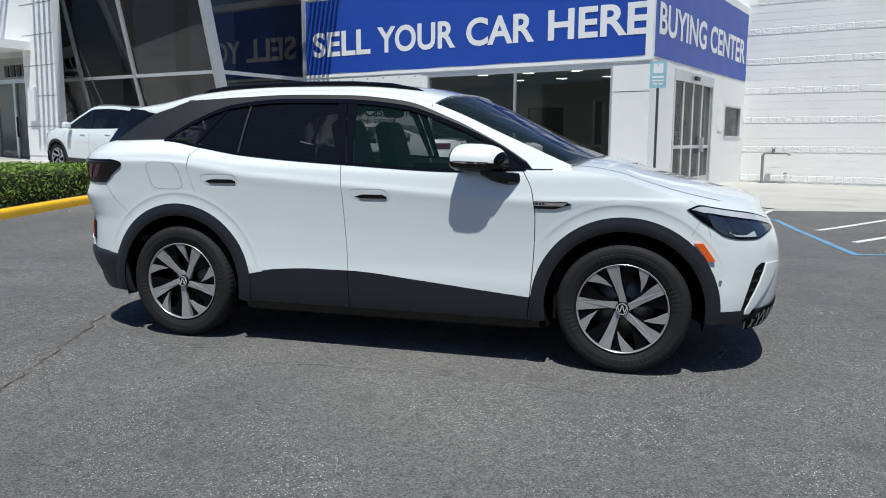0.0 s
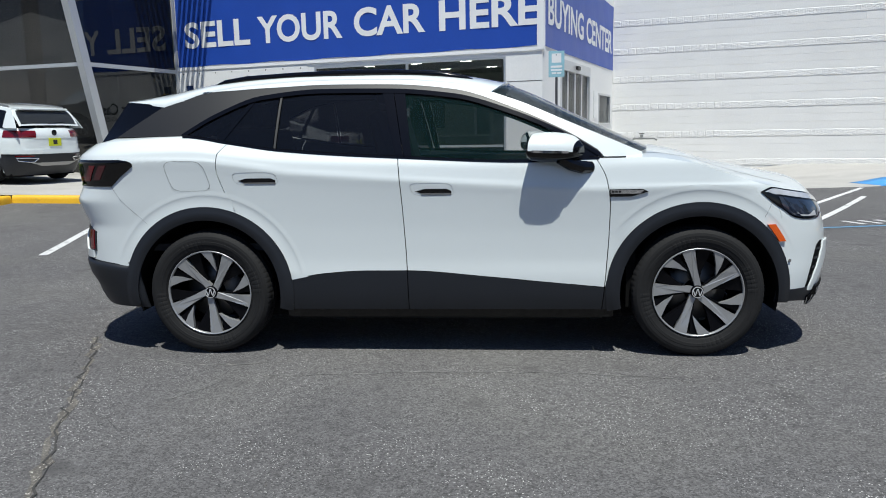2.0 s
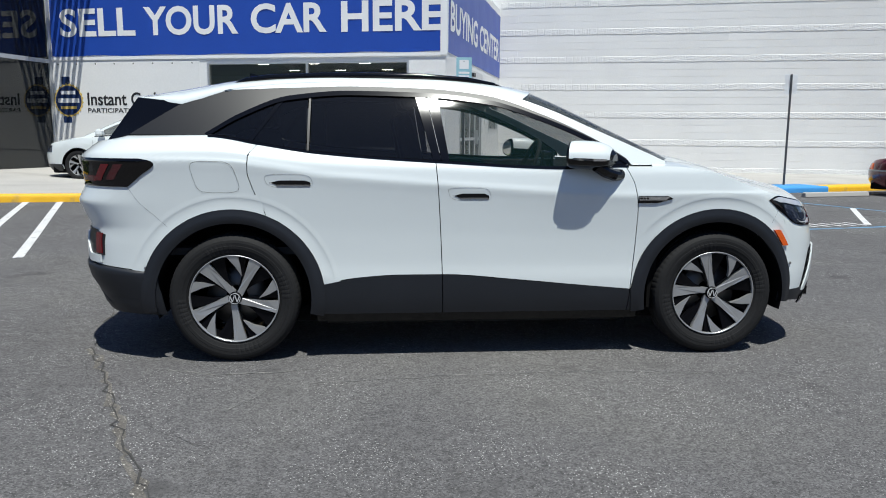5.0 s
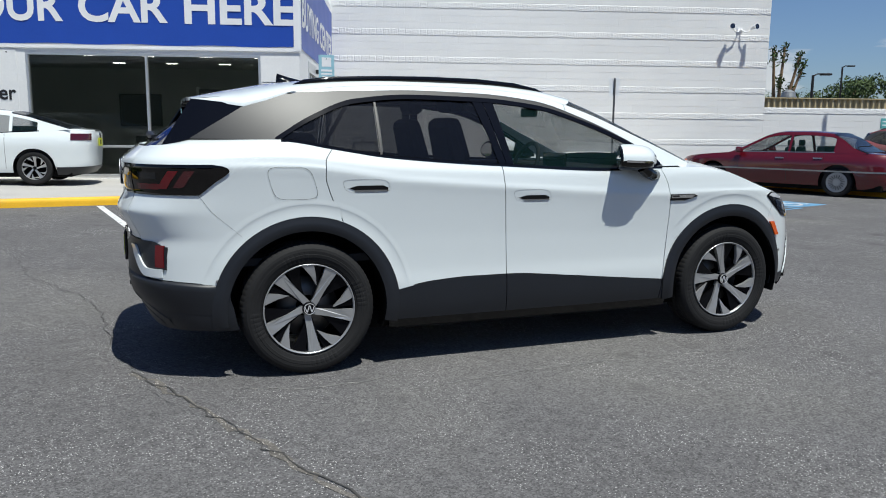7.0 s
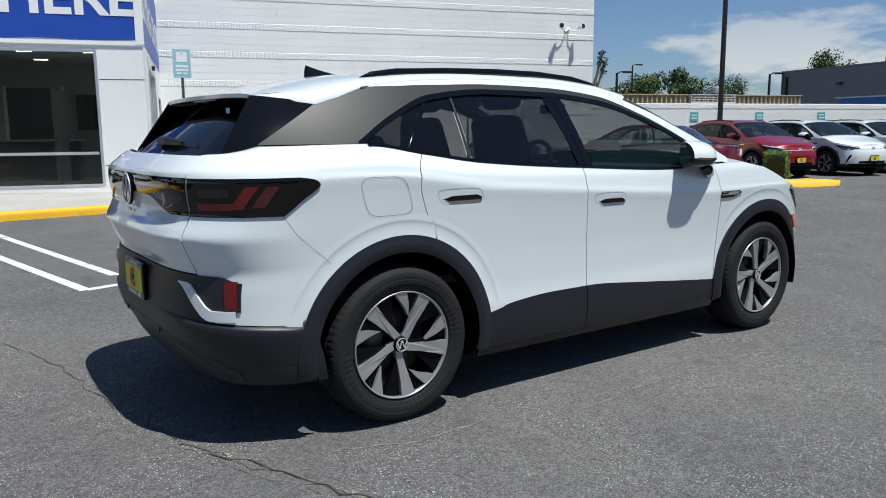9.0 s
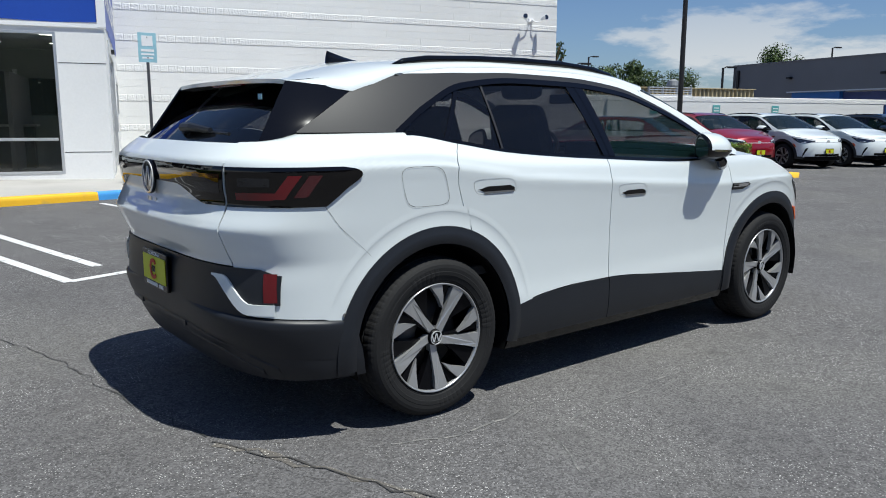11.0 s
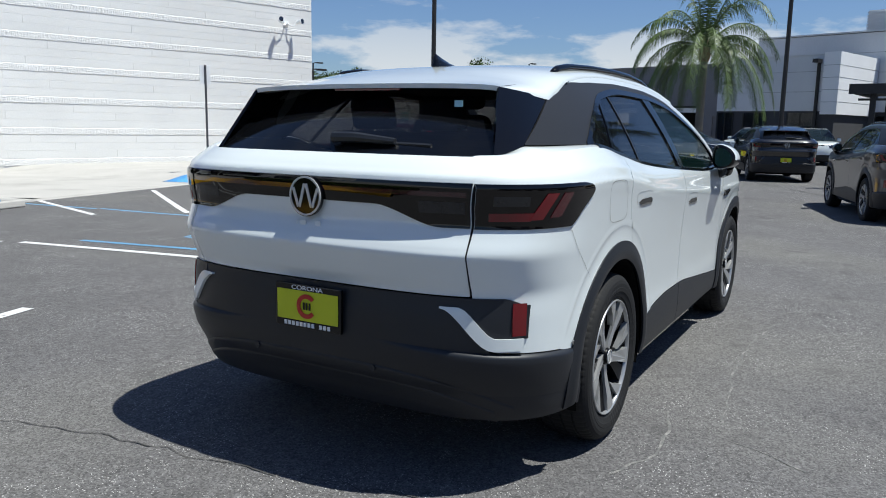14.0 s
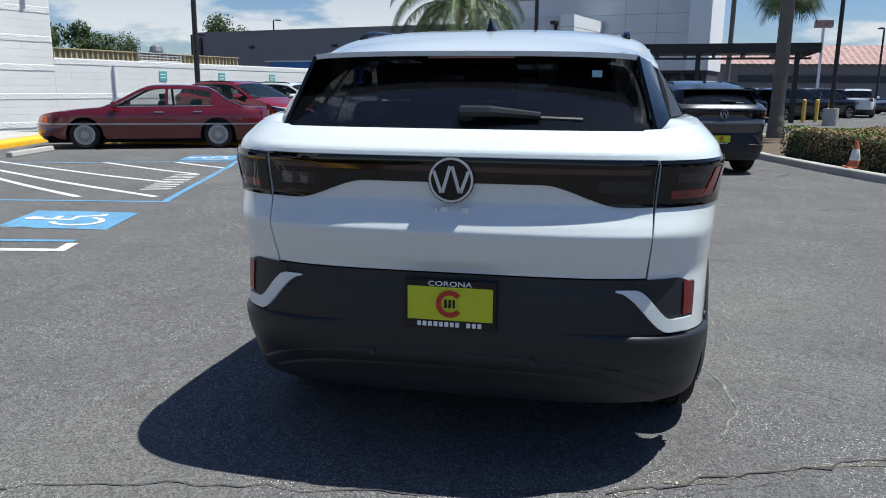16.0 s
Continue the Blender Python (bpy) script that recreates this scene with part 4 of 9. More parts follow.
# ---- showroom with leaning glass ----
def showroom():
    root = tagged(new("window_showroom"), "tall leaning showroom glazing with pale mullions", "window", kind="structure")
    lean = -0.215      # outward per metre of height
    zs = (0.12, 3.0, 5.9, 8.2)
    J0 = Vector((UL - 0.02, V0 - 0.06, 0))
    prow = Vector((UL - 0.02, 10.02, 0))
    far = Vector((-20.6, 9.55, 0))
    dirs = ((J0, prow, 1), (prow, far, 6))
    outw = Vector((0.0, -1.0, 0))

    def at(p, z):
        return BLD @ (Vector((p.x, p.y, z)) + outw * (-lean) * z)

    def bar(a, b, w, d, name="mullion"):
        bm = bmesh.new()
        t = (b - a).normalized()
        sx = (BLD.to_3x3() @ Vector((1, 0, 0)))
        sy = t.cross(sx).normalized()
        sx = sy.cross(t).normalized()
        vs = [bm.verts.new(p + sx * i * w / 2 + sy * j * d / 2) for p in (a, b) for i, j in ((-1, -1), (1, -1), (1, 1), (-1, 1))]
        for f in ((3, 2, 1, 0), (4, 5, 6, 7), (0, 1, 5, 4), (1, 2, 6, 5), (2, 3, 7, 6), (3, 0, 4, 7)):
            bm.faces.new([vs[i] for i in f])
        bmesh.ops.recalc_face_normals(bm, faces=bm.faces)
        return part(name, bm, MULLION, root)
    joint_top = BLD @ Vector((UL - 0.02, V0 - 0.06, 8.2))
    bar(BLD @ Vector((UL - 0.02, V0 - 0.06, 0.1)), joint_top, 0.10, 0.10)
    bar(at(prow, 0.1), at(prow, 8.2), 0.20, 0.22)

    def flat(p, z):
        return BLD @ Vector((p.x, p.y, z))
    for z0, z1 in zip(zs, zs[1:]):
        bm = bmesh.new()
        bm.faces.new([bm.verts.new(q) for q in (flat(J0, z0), at(prow, z0), at(prow, z1), flat(J0, z1))])
        thick(part("pane", bm, SHOW_GLASS, root, "mirroring pane"), 0.012)
    for z in zs[:3]:
        bar(flat(J0, z), at(prow, z), 0.09, 0.10, "rail")
    cuts = (0.0, 0.43, 0.745, 1.0)
    for i in range(3):
        a, b = prow.lerp(far, cuts[i]), prow.lerp(far, cuts[i + 1])
        bar(at(b, 0.1), at(b, 8.2), 0.12, 0.14)
        for z0, z1 in zip(zs, zs[1:]):
            bm = bmesh.new()
            bm.faces.new([bm.verts.new(q) for q in (at(a, z0), at(b, z0), at(b, z1), at(a, z1))])
            thick(part("pane", bm, SHOW_GLASS, root, "mirroring pane"), 0.012)
        for z in zs[:3]:
            bar(at(a, z), at(b, z), 0.10, 0.09, "rail")
    for k in range(3):
        q = prow.lerp(far, (k * 2 + 1) / 6.0)
        col = bmesh.new()
        add_tube(col, [BLD @ Vector((q.x, q.y + 1.4, 0)), BLD @ Vector((q.x, q.y + 1.4, 8))], 0.22, 16)
        tagged(obj("column", col, PLASTER, True), "round white column inside the showroom", "column", kind="structure")
    wall_box("floor_showroom", (-24, 9.2, -0.2), (UL - 0.1, 20, 0.1), ROOM_FLOOR, "dim showroom floor")
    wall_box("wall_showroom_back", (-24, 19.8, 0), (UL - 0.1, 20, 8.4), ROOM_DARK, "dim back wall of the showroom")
    wall_box("wall_showroom_side", (UL - 0.1, V0 + 0.05, 0), (UL, 20, 8.4), PLASTER, "white side wall of the showroom")
    wall_box("roof_showroom", (-24, 9.0, 8.2), (UL, 20, 8.5), LIGHT_PANEL, "flat showroom roof")


showroom()

# white entrance portal beside the glazing
P0, PV = -19.6, 7.75
wall_box("wall_portal_1", (P0, PV, -0.2), (P0 + 1.62, PV + 0.25, 9.5), PLASTER, "white panelled entrance pier")
for k in range(10):
    wall_box("trim_portal_%d" % (k + 1), (P0 + 0.001, PV - 0.006, 0.75 + k * 0.85), (P0 + 1.619, PV, 0.765 + k * 0.85), GALV, "thin grey joint between portal panels")
wall_box("wall_portal_2", (-28.5, PV, 3.85), (P0, PV + 1.6, 9.5), PLASTER, "white panelled lintel over the entrance")
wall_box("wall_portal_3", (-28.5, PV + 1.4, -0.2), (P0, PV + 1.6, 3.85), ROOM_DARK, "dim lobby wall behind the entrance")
tagged(bpart("trim_portal_canopy", (-28.5, PV - 1.0, 3.75), (P0 + 0.45, PV, 3.98), WHITE_METAL), "thin white canopy over the entrance", "canopy", kind="structure")
pd = tagged(new("door_portal"), "glazed entrance door in a grey frame", "door", kind="structure")
for lo, hi in (((P0 - 0.12, PV + 0.3, 0.1), (P0, PV + 0.42, 3.6)), ((P0 - 1.25, PV + 0.3, 0.1), (P0 - 1.13, PV + 0.42, 2.9)), ((P0 - 2.4, PV + 0.3, 0.1), (P0 - 2.28, PV + 0.42, 3.6)), ((P0 - 2.28, PV + 0.3, 2.9), (P0 - 0.12, PV + 0.42, 3.02))):
    bpart("door_frame", lo, hi, ALU, pd, 0.005)
for a, b in ((-2.28, -1.25), (-1.13, -0.12)):
    bpart("pane", (P0 + a, PV + 0.35, 0.1), (P0 + b, PV + 0.365, 2.9), WINDOW_GLASS, pd)
bpart("handle", (P0 - 1.10, PV + 0.24, 1.3), (P0 - 1.06, PV + 0.3, 1.9), CHROME, pd)
for k in range(4):
    bpart("bar", (P0 - 1.55 + k * 0.34, PV + 0.24, 3.08), (P0 - 1.33 + k * 0.34, PV + 0.29, 3.42), PRINT_BLACK, pd, 0.004, "dark numeral, not readable")
tagged(bpart("wall_box", (P0 + 0.25, PV - 0.08, 1.75), (P0 + 0.6, PV, 2.7), SIGN_BACK), "pale metal box on the entrance pier", "box")
rim = empty("round_sign", BLD @ pose(-23.1, PV - 0.02, 6.0), "large round dark blue sign with a pale ring", "sign")
part("ring", tube([(0, 0.02, 0), (0, -0.10, 0)], 1.12, 40), WHITE_METAL, rim)
part("disc", tube([(0, -0.101, 0), (0, -0.13, 0)], 1.02, 40), NAVY_PRINT, rim)
part("mark", box((-0.7, -0.14, -0.10), (0.7, -0.131, 0.10), 0.0), BANNER_WHITE, rim, "plain pale bar")
# open trellis before the entrance pier, whose slats throw slanting stripes on it
for k in range(6):
    for lean in (-0.5, 0.5):
        a = BLD @ Vector((P0 + 0.85 + (0.10 + 0.26 * k) * (1 if lean > 0 else -1), PV - 0.05, 8.9))
        b = BLD @ Vector((P0 + 0.85 + (0.10 + 0.26 * k) * (1 if lean > 0 else -1) + lean * 2.6, PV - 2.65, 8.9))
        d = (b - a).normalized()
        side_v = Vector((-d.y, d.x, 0)) * 0.055
        bm = bmesh.new()
        vs = [bm.verts.new(q + Vector((0, 0, h))) for h in (0.0, 0.12) for q in (a - side_v, b - side_v, b + side_v, a + side_v)]
        for f in ((3, 2, 1, 0), (4, 5, 6, 7), (0, 1, 5, 4), (1, 2, 6, 5), (2, 3, 7, 6), (3, 0, 4, 7)):
            bm.faces.new([vs[q] for q in f])
        bmesh.ops.recalc_face_normals(bm, faces=bm.faces)
        tagged(obj("trim_pier_slat", bm, WHITE_METAL), "white slat of the trellis before the entrance pier", "trellis", kind="structure")
# slatted trellis over the glazing, which throws the striped shadows
for k in range(7):
    wall_box("trim_slat_%d" % (k + 1), (UL + 0.33 + k * 0.17, V0 - 1.75, 5.40), (UL + 0.41 + k * 0.17, V0 + 0.4, 5.54), WHITE_METAL, "white slat over the shop front")


# ---- the crossover: one builder for the white car and its sisters in the lot ----
def spline(pts):
    """A smooth curve through points (x, y), x rising; straight beyond the ends."""
    xs, ys = [float(p[0]) for p in pts], [float(p[1]) for p in pts]
    h = [b - a for a, b in zip(xs, xs[1:])]
    d = [(b - a) / q for a, b, q in zip(ys, ys[1:], h)]
    m = [d[0]] + [0.0 if d[i - 1] * d[i] < 0 else 2 * d[i - 1] * d[i] / (d[i - 1] + d[i] + 1e-12) if abs(d[i - 1] + d[i]) > 1e-9 else 0.0 for i in range(1, len(d))] + [d[-1]]

    @functools.lru_cache(None)
    def f(x):
        if x <= xs[0]:
            return ys[0] + m[0] * (x - xs[0]) * 0.0
        if x >= xs[-1]:
            return ys[-1]
        i = max(k for k in range(len(h)) if xs[k] <= x)
        t = (x - xs[i]) / h[i]
        return (2 * t**3 - 3 * t**2 + 1) * ys[i] + (t**3 - 2 * t**2 + t) * h[i] * m[i] + (3 * t**2 - 2 * t**3) * ys[i + 1] + (t**3 - t**2) * h[i] * m[i + 1]
    return f


HALF = spline([(0.16, 0.83), (0.22, 0.865), (0.28, 0.888), (0.36, 0.899), (0.45, 0.900), (0.55, 0.896), (0.68, 0.899), (0.80, 0.907), (0.90, 0.9165), (0.94, 0.9215), (0.952, 0.922), (0.968, 0.917), (1.0, 0.9125), (1.07, 0.903), (1.11, 0.888), (1.16, 0.872), (1.21, 0.852), (1.27, 0.828)])
TAIL = spline([(0.16, -2.02), (0.22, -2.10), (0.28, -2.185), (0.36, -2.226), (0.405, -2.248), (0.425, -2.268), (0.45, -2.277), (0.55, -2.288), (0.66, -2.284), (0.745, -2.272), (0.80, -2.295), (0.86, -2.322), (0.893, -2.334), (0.915, -2.326), (0.96, -2.302), (1.0, -2.288), (1.06, -2.296), (1.12, -2.298), (1.155, -2.292), (1.18, -2.268), (1.21, -2.232), (1.25, -2.175), (1.3, -2.10)])
NOSE = spline([(0.16, 2.10), (0.22, 2.16), (0.30, 2.205), (0.42, 2.235), (0.55, 2.245), (0.66, 2.236), (0.75, 2.212), (0.82, 2.175), (0.88, 2.125), (0.95, 2.03), (1.0, 1.95), (1.12, 1.8)])
BELT = spline([(-3.0, 1.222), (-2.4, 1.226), (-2.05, 1.240), (-1.75, 1.254), (-1.5, 1.257), (-1.24, 1.218), (-0.93, 1.172), (-0.28, 1.126), (0.48, 1.093), (0.82, 1.105), (1.1, 1.106), (1.35, 1.072), (1.6, 1.022), (1.9, 0.946), (2.2, 0.892), (2.6, 0.872), (2.95, 0.866)])
WTOP = spline([(-1.535, 1.262), (-1.34, 1.378), (-1.08, 1.478), (-0.73, 1.510), (-0.32, 1.503), (0.05, 1.466), (0.36, 1.372), (0.67, 1.236), (0.86, 1.120)])
RLINE = spline([(-2.0, 1.470), (-1.85, 1.455), (-1.66, 1.445), (-1.41, 1.513), (-1.1, 1.552), (-0.73, 1.568), (-0.3, 1.562), (0.05, 1.532), (0.36, 1.437), (0.68, 1.300), (1.10, 1.118)])
ROOFC = spline([(-2.0, 1.478), (-1.7, 1.545), (-1.4, 1.595), (-0.84, 1.634), (-0.3, 1.632), (0.1, 1.600), (0.34, 1.555)])
CLAD = spline([(-0.90, 0.440), (-0.7, 0.475), (-0.45, 0.490), (-0.22, 0.490), (0.23, 0.455), (0.54, 0.425), (0.90, 0.392)])
HUBS, HUBZ = (-1.383, 1.383), 0.362
RING_I, RING_O = 0.425, 0.500
CXR, CXF, NR, NF = -1.45, 1.35, 4.0, 3.0


CREASE = spline([(-1.95, 1.128), (-1.70, 1.134), (-1.43, 1.131), (-1.21, 1.106), (-0.84, 1.052), (-0.28, 1.012), (0.33, 0.969), (0.88, 0.945), (1.3, 0.952)])


def half_at(s, z):
    """Half the width; the shoulder crease falls from the tail lamp to the front wing."""
    c, top = CREASE(s), BELT(s)
    if z <= 0.5 or top <= c + 0.02 or z >= top:
        return HALF(z)
    if z < c:
        return HALF(0.5 + (z - 0.5) * (0.952 - 0.5) / (c - 0.5))
    return HALF(0.952 + (z - c) * (top - 0.952) / (top - c))


@functools.lru_cache(None)
def shell(s, z, off=0.0):
    """A point of the body's right side. s runs along x on the flank and bends round the corners to the tail and the nose."""
    b = half_at(s, z)
    if s < CXR:
        th, ax, n, sg, cx = CXR - s, CXR - TAIL(z), NR, -1, CXR
    elif s > CXF:
        th, ax, n, sg, cx = s - CXF, NOSE(z) - CXF, NF, 1, CXF
    else:
        th = None
    if th is None:
        y = b
        p, nrm = Vector((s, -y, z)), Vector((0, -1, 0))
    else:
        th = min(th, math.pi / 2)
        sn, c = math.sin(th), max(math.cos(th), 0.0)
        r = (sn**n + c**n) ** (-1 / n)
        x, y = cx + sg * ax * r * sn, b * r * c
        p = Vector((x, -y, z))
        nrm = Vector((sg * (sn * r) ** (n - 1) / ax, -((c * r) ** (n - 1)) / b, 0)).normalized()
    return p + nrm * off


@functools.lru_cache(None)
def s_of_y(y, z):
    """The s on the tail at which the body is y wide."""
    lo, hi = CXR - math.pi / 2, CXR
    for _ in range(30):
        m = (lo + hi) / 2
        if -shell(m, z).y > abs(y):
            hi = m
        else:
            lo = m
    return (lo + hi) / 2


@functools.lru_cache(None)
def s_of_x(x, z):
    """The s whose point on the flank, the tail's or the nose's corner lies at x."""
    if CXR <= x <= CXF:
        return x
    lo, hi = (CXR - 1.5, CXR) if x < CXR else (CXF, CXF + 1.5)
    for _ in range(26):
        m = (lo + hi) / 2
        if shell(m, z).x < x:
            lo = m
        else:
            hi = m
    return (lo + hi) / 2


def side_glass(x, z, off=0.0):
    y = 0.885 - 0.42 * (z - 1.1) - 0.35 * (z - 1.1) ** 2
    if x < -1.2:
        y *= 1 - 0.11 * ((-1.2 - x) / 0.7) ** 2
    if x > 0.3:
        y *= 1 - 0.055 * ((x - 0.3) / 0.7) ** 2
    return Vector((x, -(y + off), z + off * 0.45))


def arch(h, r):
    return lambda s: HUBZ + math.sqrt(max(r * r - (s - h) ** 2, 0.0))


def patch(surf, left, right, low, high, ns, nz, off=0.0, ease=None):
    """Rows of points over a piece of a surface between two upright and two level edges."""
    rows = []
    for j in range(nz + 1):
        t = j / nz
        row = []
        for i in range(ns + 1):
            q = i / ns
            if ease:
                q = ease(q)
            s, z = None, 0.8
            z = (low((left(0.8) + right(0.8)) / 2) * (1 - t) + high((left(0.8) + right(0.8)) / 2) * t)
            for _ in range(8):
                s = left(z) * (1 - q) + right(z) * q
                z = low(s) * (1 - t) + high(s) * t
            row.append(surf(s, z, off))
        rows.append(row)
    return rows


def const(v):
    return lambda q: v


def mirrored(rows, sign):
    return [[(p[0], p[1] * -sign, p[2]) for p in row] for row in rows]


def panel(name, rows, mat, parent, sign, thickness=0.0, label="", smooth=True):
    """A sheet part on the right (sign -1: as drawn, y below 0) or the left side."""
    bm = grid(rows if sign < 0 else mirrored(rows, 1))
    if sign > 0:
        bmesh.ops.reverse_faces(bm, faces=bm.faces[:])
    ob = part(name, bm, mat, parent, label, smooth)
    if thickness:
        thick(ob, thickness)
    return ob


def flip(bm):
    bmesh.ops.reverse_faces(bm, faces=bm.faces[:])
    return bm


# wheel: tyre, rim and spokes, outer face towards -y
def wheel_meshes():
    R = 0.3625
    wall = [(0.243, -0.085), (0.250, -0.098), (0.256, -0.1035), (0.258, -0.1015), (0.262, -0.106), (0.282, -0.1125), (0.284, -0.1140), (0.300, -0.1160), (0.302, -0.1150), (0.318, -0.1160), (0.332, -0.1130), (0.342, -0.106)]
    tread = [(0.351, -0.098), (0.3570, -0.084)]
    for c in (-0.050, 0.0, 0.050):
        tread += [(R - 0.0012, c - 0.0060), (R - 0.008, c - 0.0045), (R - 0.008, c + 0.0045), (R - 0.0012, c + 0.0060)]
    tread += [(0.3570, 0.084), (0.351, 0.098)]
    prof = wall + tread + [(0.345, 0.105), (0.31, 0.115), (0.26, 0.105), (0.243, 0.085)]
    n = 216
    bm = bmesh.new()
    rows = []
    for k in range(n):
        a = 2 * math.pi * k / n
        row = []
        for i, (r, y) in enumerate(prof):
            t = a
            if len(wall) <= i < len(wall) + len(tread):
                if k % 3 == 0:
                    r -= 0.0016                      # sipes across the blocks
                t = a + 0.10 * y                     # swept a little across the tread
            if 4 <= i <= 8 and (k // 18) % 3 == 0 and k % 3:
                y -= 0.0012                          # raised moulded marks on the wall
            row.append((r * math.cos(t), y, r * math.sin(t)))
        rows.append(row)
    rows.append(rows[0])
    add_grid(bm, rows)
    bmesh.ops.remove_doubles(bm, verts=bm.verts, dist=1e-5)
    bmesh.ops.recalc_face_normals(bm, faces=bm.faces)
    tyre = bm

    def lathe(pr, m=64):
        q = bmesh.new()
        rr = [[(r * math.cos(2 * math.pi * k / m), y, r * math.sin(2 * math.pi * k / m)) for r, y in pr] for k in range(m)]
        rr.append(rr[0])
        add_grid(q, rr)
        bmesh.ops.remove_doubles(q, verts=q.verts, dist=1e-6)
        bmesh.ops.recalc_face_normals(q, faces=q.faces)
        return q
    lip = lathe([(0.248, -0.100), (0.2475, -0.106), (0.2435, -0.107), (0.239, -0.100), (0.238, -0.09)])
    barrel = lathe([(0.246, -0.10), (0.236, -0.088), (0.222, -0.06), (0.215, 0.0), (0.215, 0.09), (0.245, 0.10)])
    flip(barrel)

    def spoke(poly, y0, y1, bev=0.004):
        q = bmesh.new()
        vs = [q.verts.new((r * math.cos(radians(a)), y0(r), r * math.sin(radians(a)))) for r, a in poly]
        f = q.faces.new(vs)
        f.normal_update()
        if f.normal.y > 0:
            f.normal_flip()
        made = bmesh.ops.extrude_face_region(q, geom=[f])
        bmesh.ops.translate(q, vec=(0, y1, 0), verts=[v for v in made["geom"] if isinstance(v, bmesh.types.BMVert)])
        bmesh.ops.recalc_face_normals(q, faces=q.faces)
        return q

    def dish(r):
        return -0.078 - 0.024 * smoothstep(0.05, 0.24, r)
    blade = lambda: spoke([(0.030, -62), (0.045, -40), (0.07, -24), (0.12, -13), (0.18, -9.5), (0.2425, -8.5), (0.2435, -4), (0.2435, 4), (0.2425, 8.5), (0.18, 7.5), (0.12, 6.5), (0.07, 6), (0.030, 12)], dish, 0.03)
    tooth = lambda: spoke([(0.132, 12), (0.19, 19), (0.2425, 24), (0.2435, 28), (0.2435, 35), (0.2425, 39.5), (0.18, 27)], dish, 0.025)
    web = lambda: spoke([(0.05, 8), (0.13, 9), (0.238, 13), (0.238, 23), (0.13, 12.5), (0.05, 12)], lambda r: dish(r) + 0.012, 0.03)
    web2 = lambda: spoke([(0.05, -26), (0.12, -24), (0.238, -30), (0.238, -12), (0.12, -10), (0.05, -14)], lambda r: dish(r) + 0.012, 0.03)
    hub = lathe([(0.0, -0.092), (0.030, -0.092), (0.034, -0.088), (0.037, -0.080), (0.040, -0.05)], 40)
    discb = lathe([(0.06, -0.012), (0.168, -0.012), (0.168, 0.010), (0.06, 0.010)], 48)
    return tyre, lip, barrel, blade, tooth, web, web2, hub, discb


def mesh_of(bm, name, mat, smooth=False):
    me = bpy.data.meshes.new(name)
    bm.to_mesh(me)
    bm.free()
    me.materials.append(mat)
    if smooth:
        me.polygons.foreach_set("use_smooth", [True] * len(me.polygons))
    return me


def roundel(r, y):
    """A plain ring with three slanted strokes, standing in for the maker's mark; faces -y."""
    ring = bmesh.new()
    m = 40
    rr = [[(q * math.cos(2 * math.pi * k / m), yy, q * math.sin(2 * math.pi * k / m)) for q, yy in ((r, y), (r, y - 0.004), (r * 0.90, y - 0.004), (r * 0.90, y))] for k in range(m)]
    rr.append(rr[0])
    add_grid(ring, rr)
    bmesh.ops.remove_doubles(ring, verts=ring.verts, dist=1e-6)
    bmesh.ops.recalc_face_normals(ring, faces=ring.faces)

    return ring


def mark_bar(r, y, sx):
    """One plain slanted stroke inside the ring; sx: its place in the row, from -2 to 2."""
    bm = bmesh.new()
    x0, up = {-2: (-0.62, 0.40), -1: (-0.22, 0.62), 1: (0.22, 0.62), 2: (0.62, 0.40)}[sx]
    lean = (1 if sx in (-2, 1) else -1) * 0.17
    a, b = Vector(((x0 - lean) * r, 0, up * r)), Vector(((x0 + lean) * r, 0, -0.58 * r))
    d = (b - a).normalized()
    nn = Vector((-d.z, 0, d.x)) * 0.075 * r
    h = 0.003
    lo = [(p.x, y, p.z) for p in (a - nn, b - nn, b + nn, a + nn)]
    vs = [bm.verts.new(p) for p in lo] + [bm.verts.new((p[0], y - h, p[2])) for p in lo]
    for f in ((3, 2, 1, 0), (4, 5, 6, 7), (0, 1, 5, 4), (1, 2, 6, 5), (2, 3, 7, 6), (3, 0, 4, 7)):
        bm.faces.new([vs[i] for i in f])
    bmesh.ops.recalc_face_normals(bm, faces=bm.faces)
    return bm


W_TYRE, W_LIP, W_BARREL, W_BLADE, W_TOOTH, W_WEB, W_WEB2, W_HUB, W_DISC = wheel_meshes()
WHEEL = {"tyre": mesh_of(W_TYRE, "tyre", TYRE, False), "rim_lip": mesh_of(W_LIP, "rim_lip", RIM_SILVER, True), "barrel": mesh_of(W_BARREL, "barrel", RIM_BLACK, True),
         "spoke": mesh_of(W_BLADE(), "spoke", RIM_SILVER), "tooth": mesh_of(W_TOOTH(), "tooth", RIM_SILVER), "web": mesh_of(W_WEB(), "web", RIM_BLACK), "web2": mesh_of(W_WEB2(), "web", RIM_BLACK),
         "hub": mesh_of(W_HUB, "hub_cap", RIM_BLACK, True), "disc": mesh_of(W_DISC, "brake_disc", BRAKE, True), "mark": mesh_of(roundel(0.031, -0.0925), "mark", BADGE_SILVER), **{"bar%d" % q: mesh_of(mark_bar(0.031, -0.0925, q), "bar", BADGE_SILVER) for q in (-2, -1, 1, 2)}}


def link_mesh(name, me, parent, m=None, label=""):
    ob = new(name, me)
    ob.parent = parent
    if m is not None:
        ob.matrix_local = m
    return tagged(ob, label)


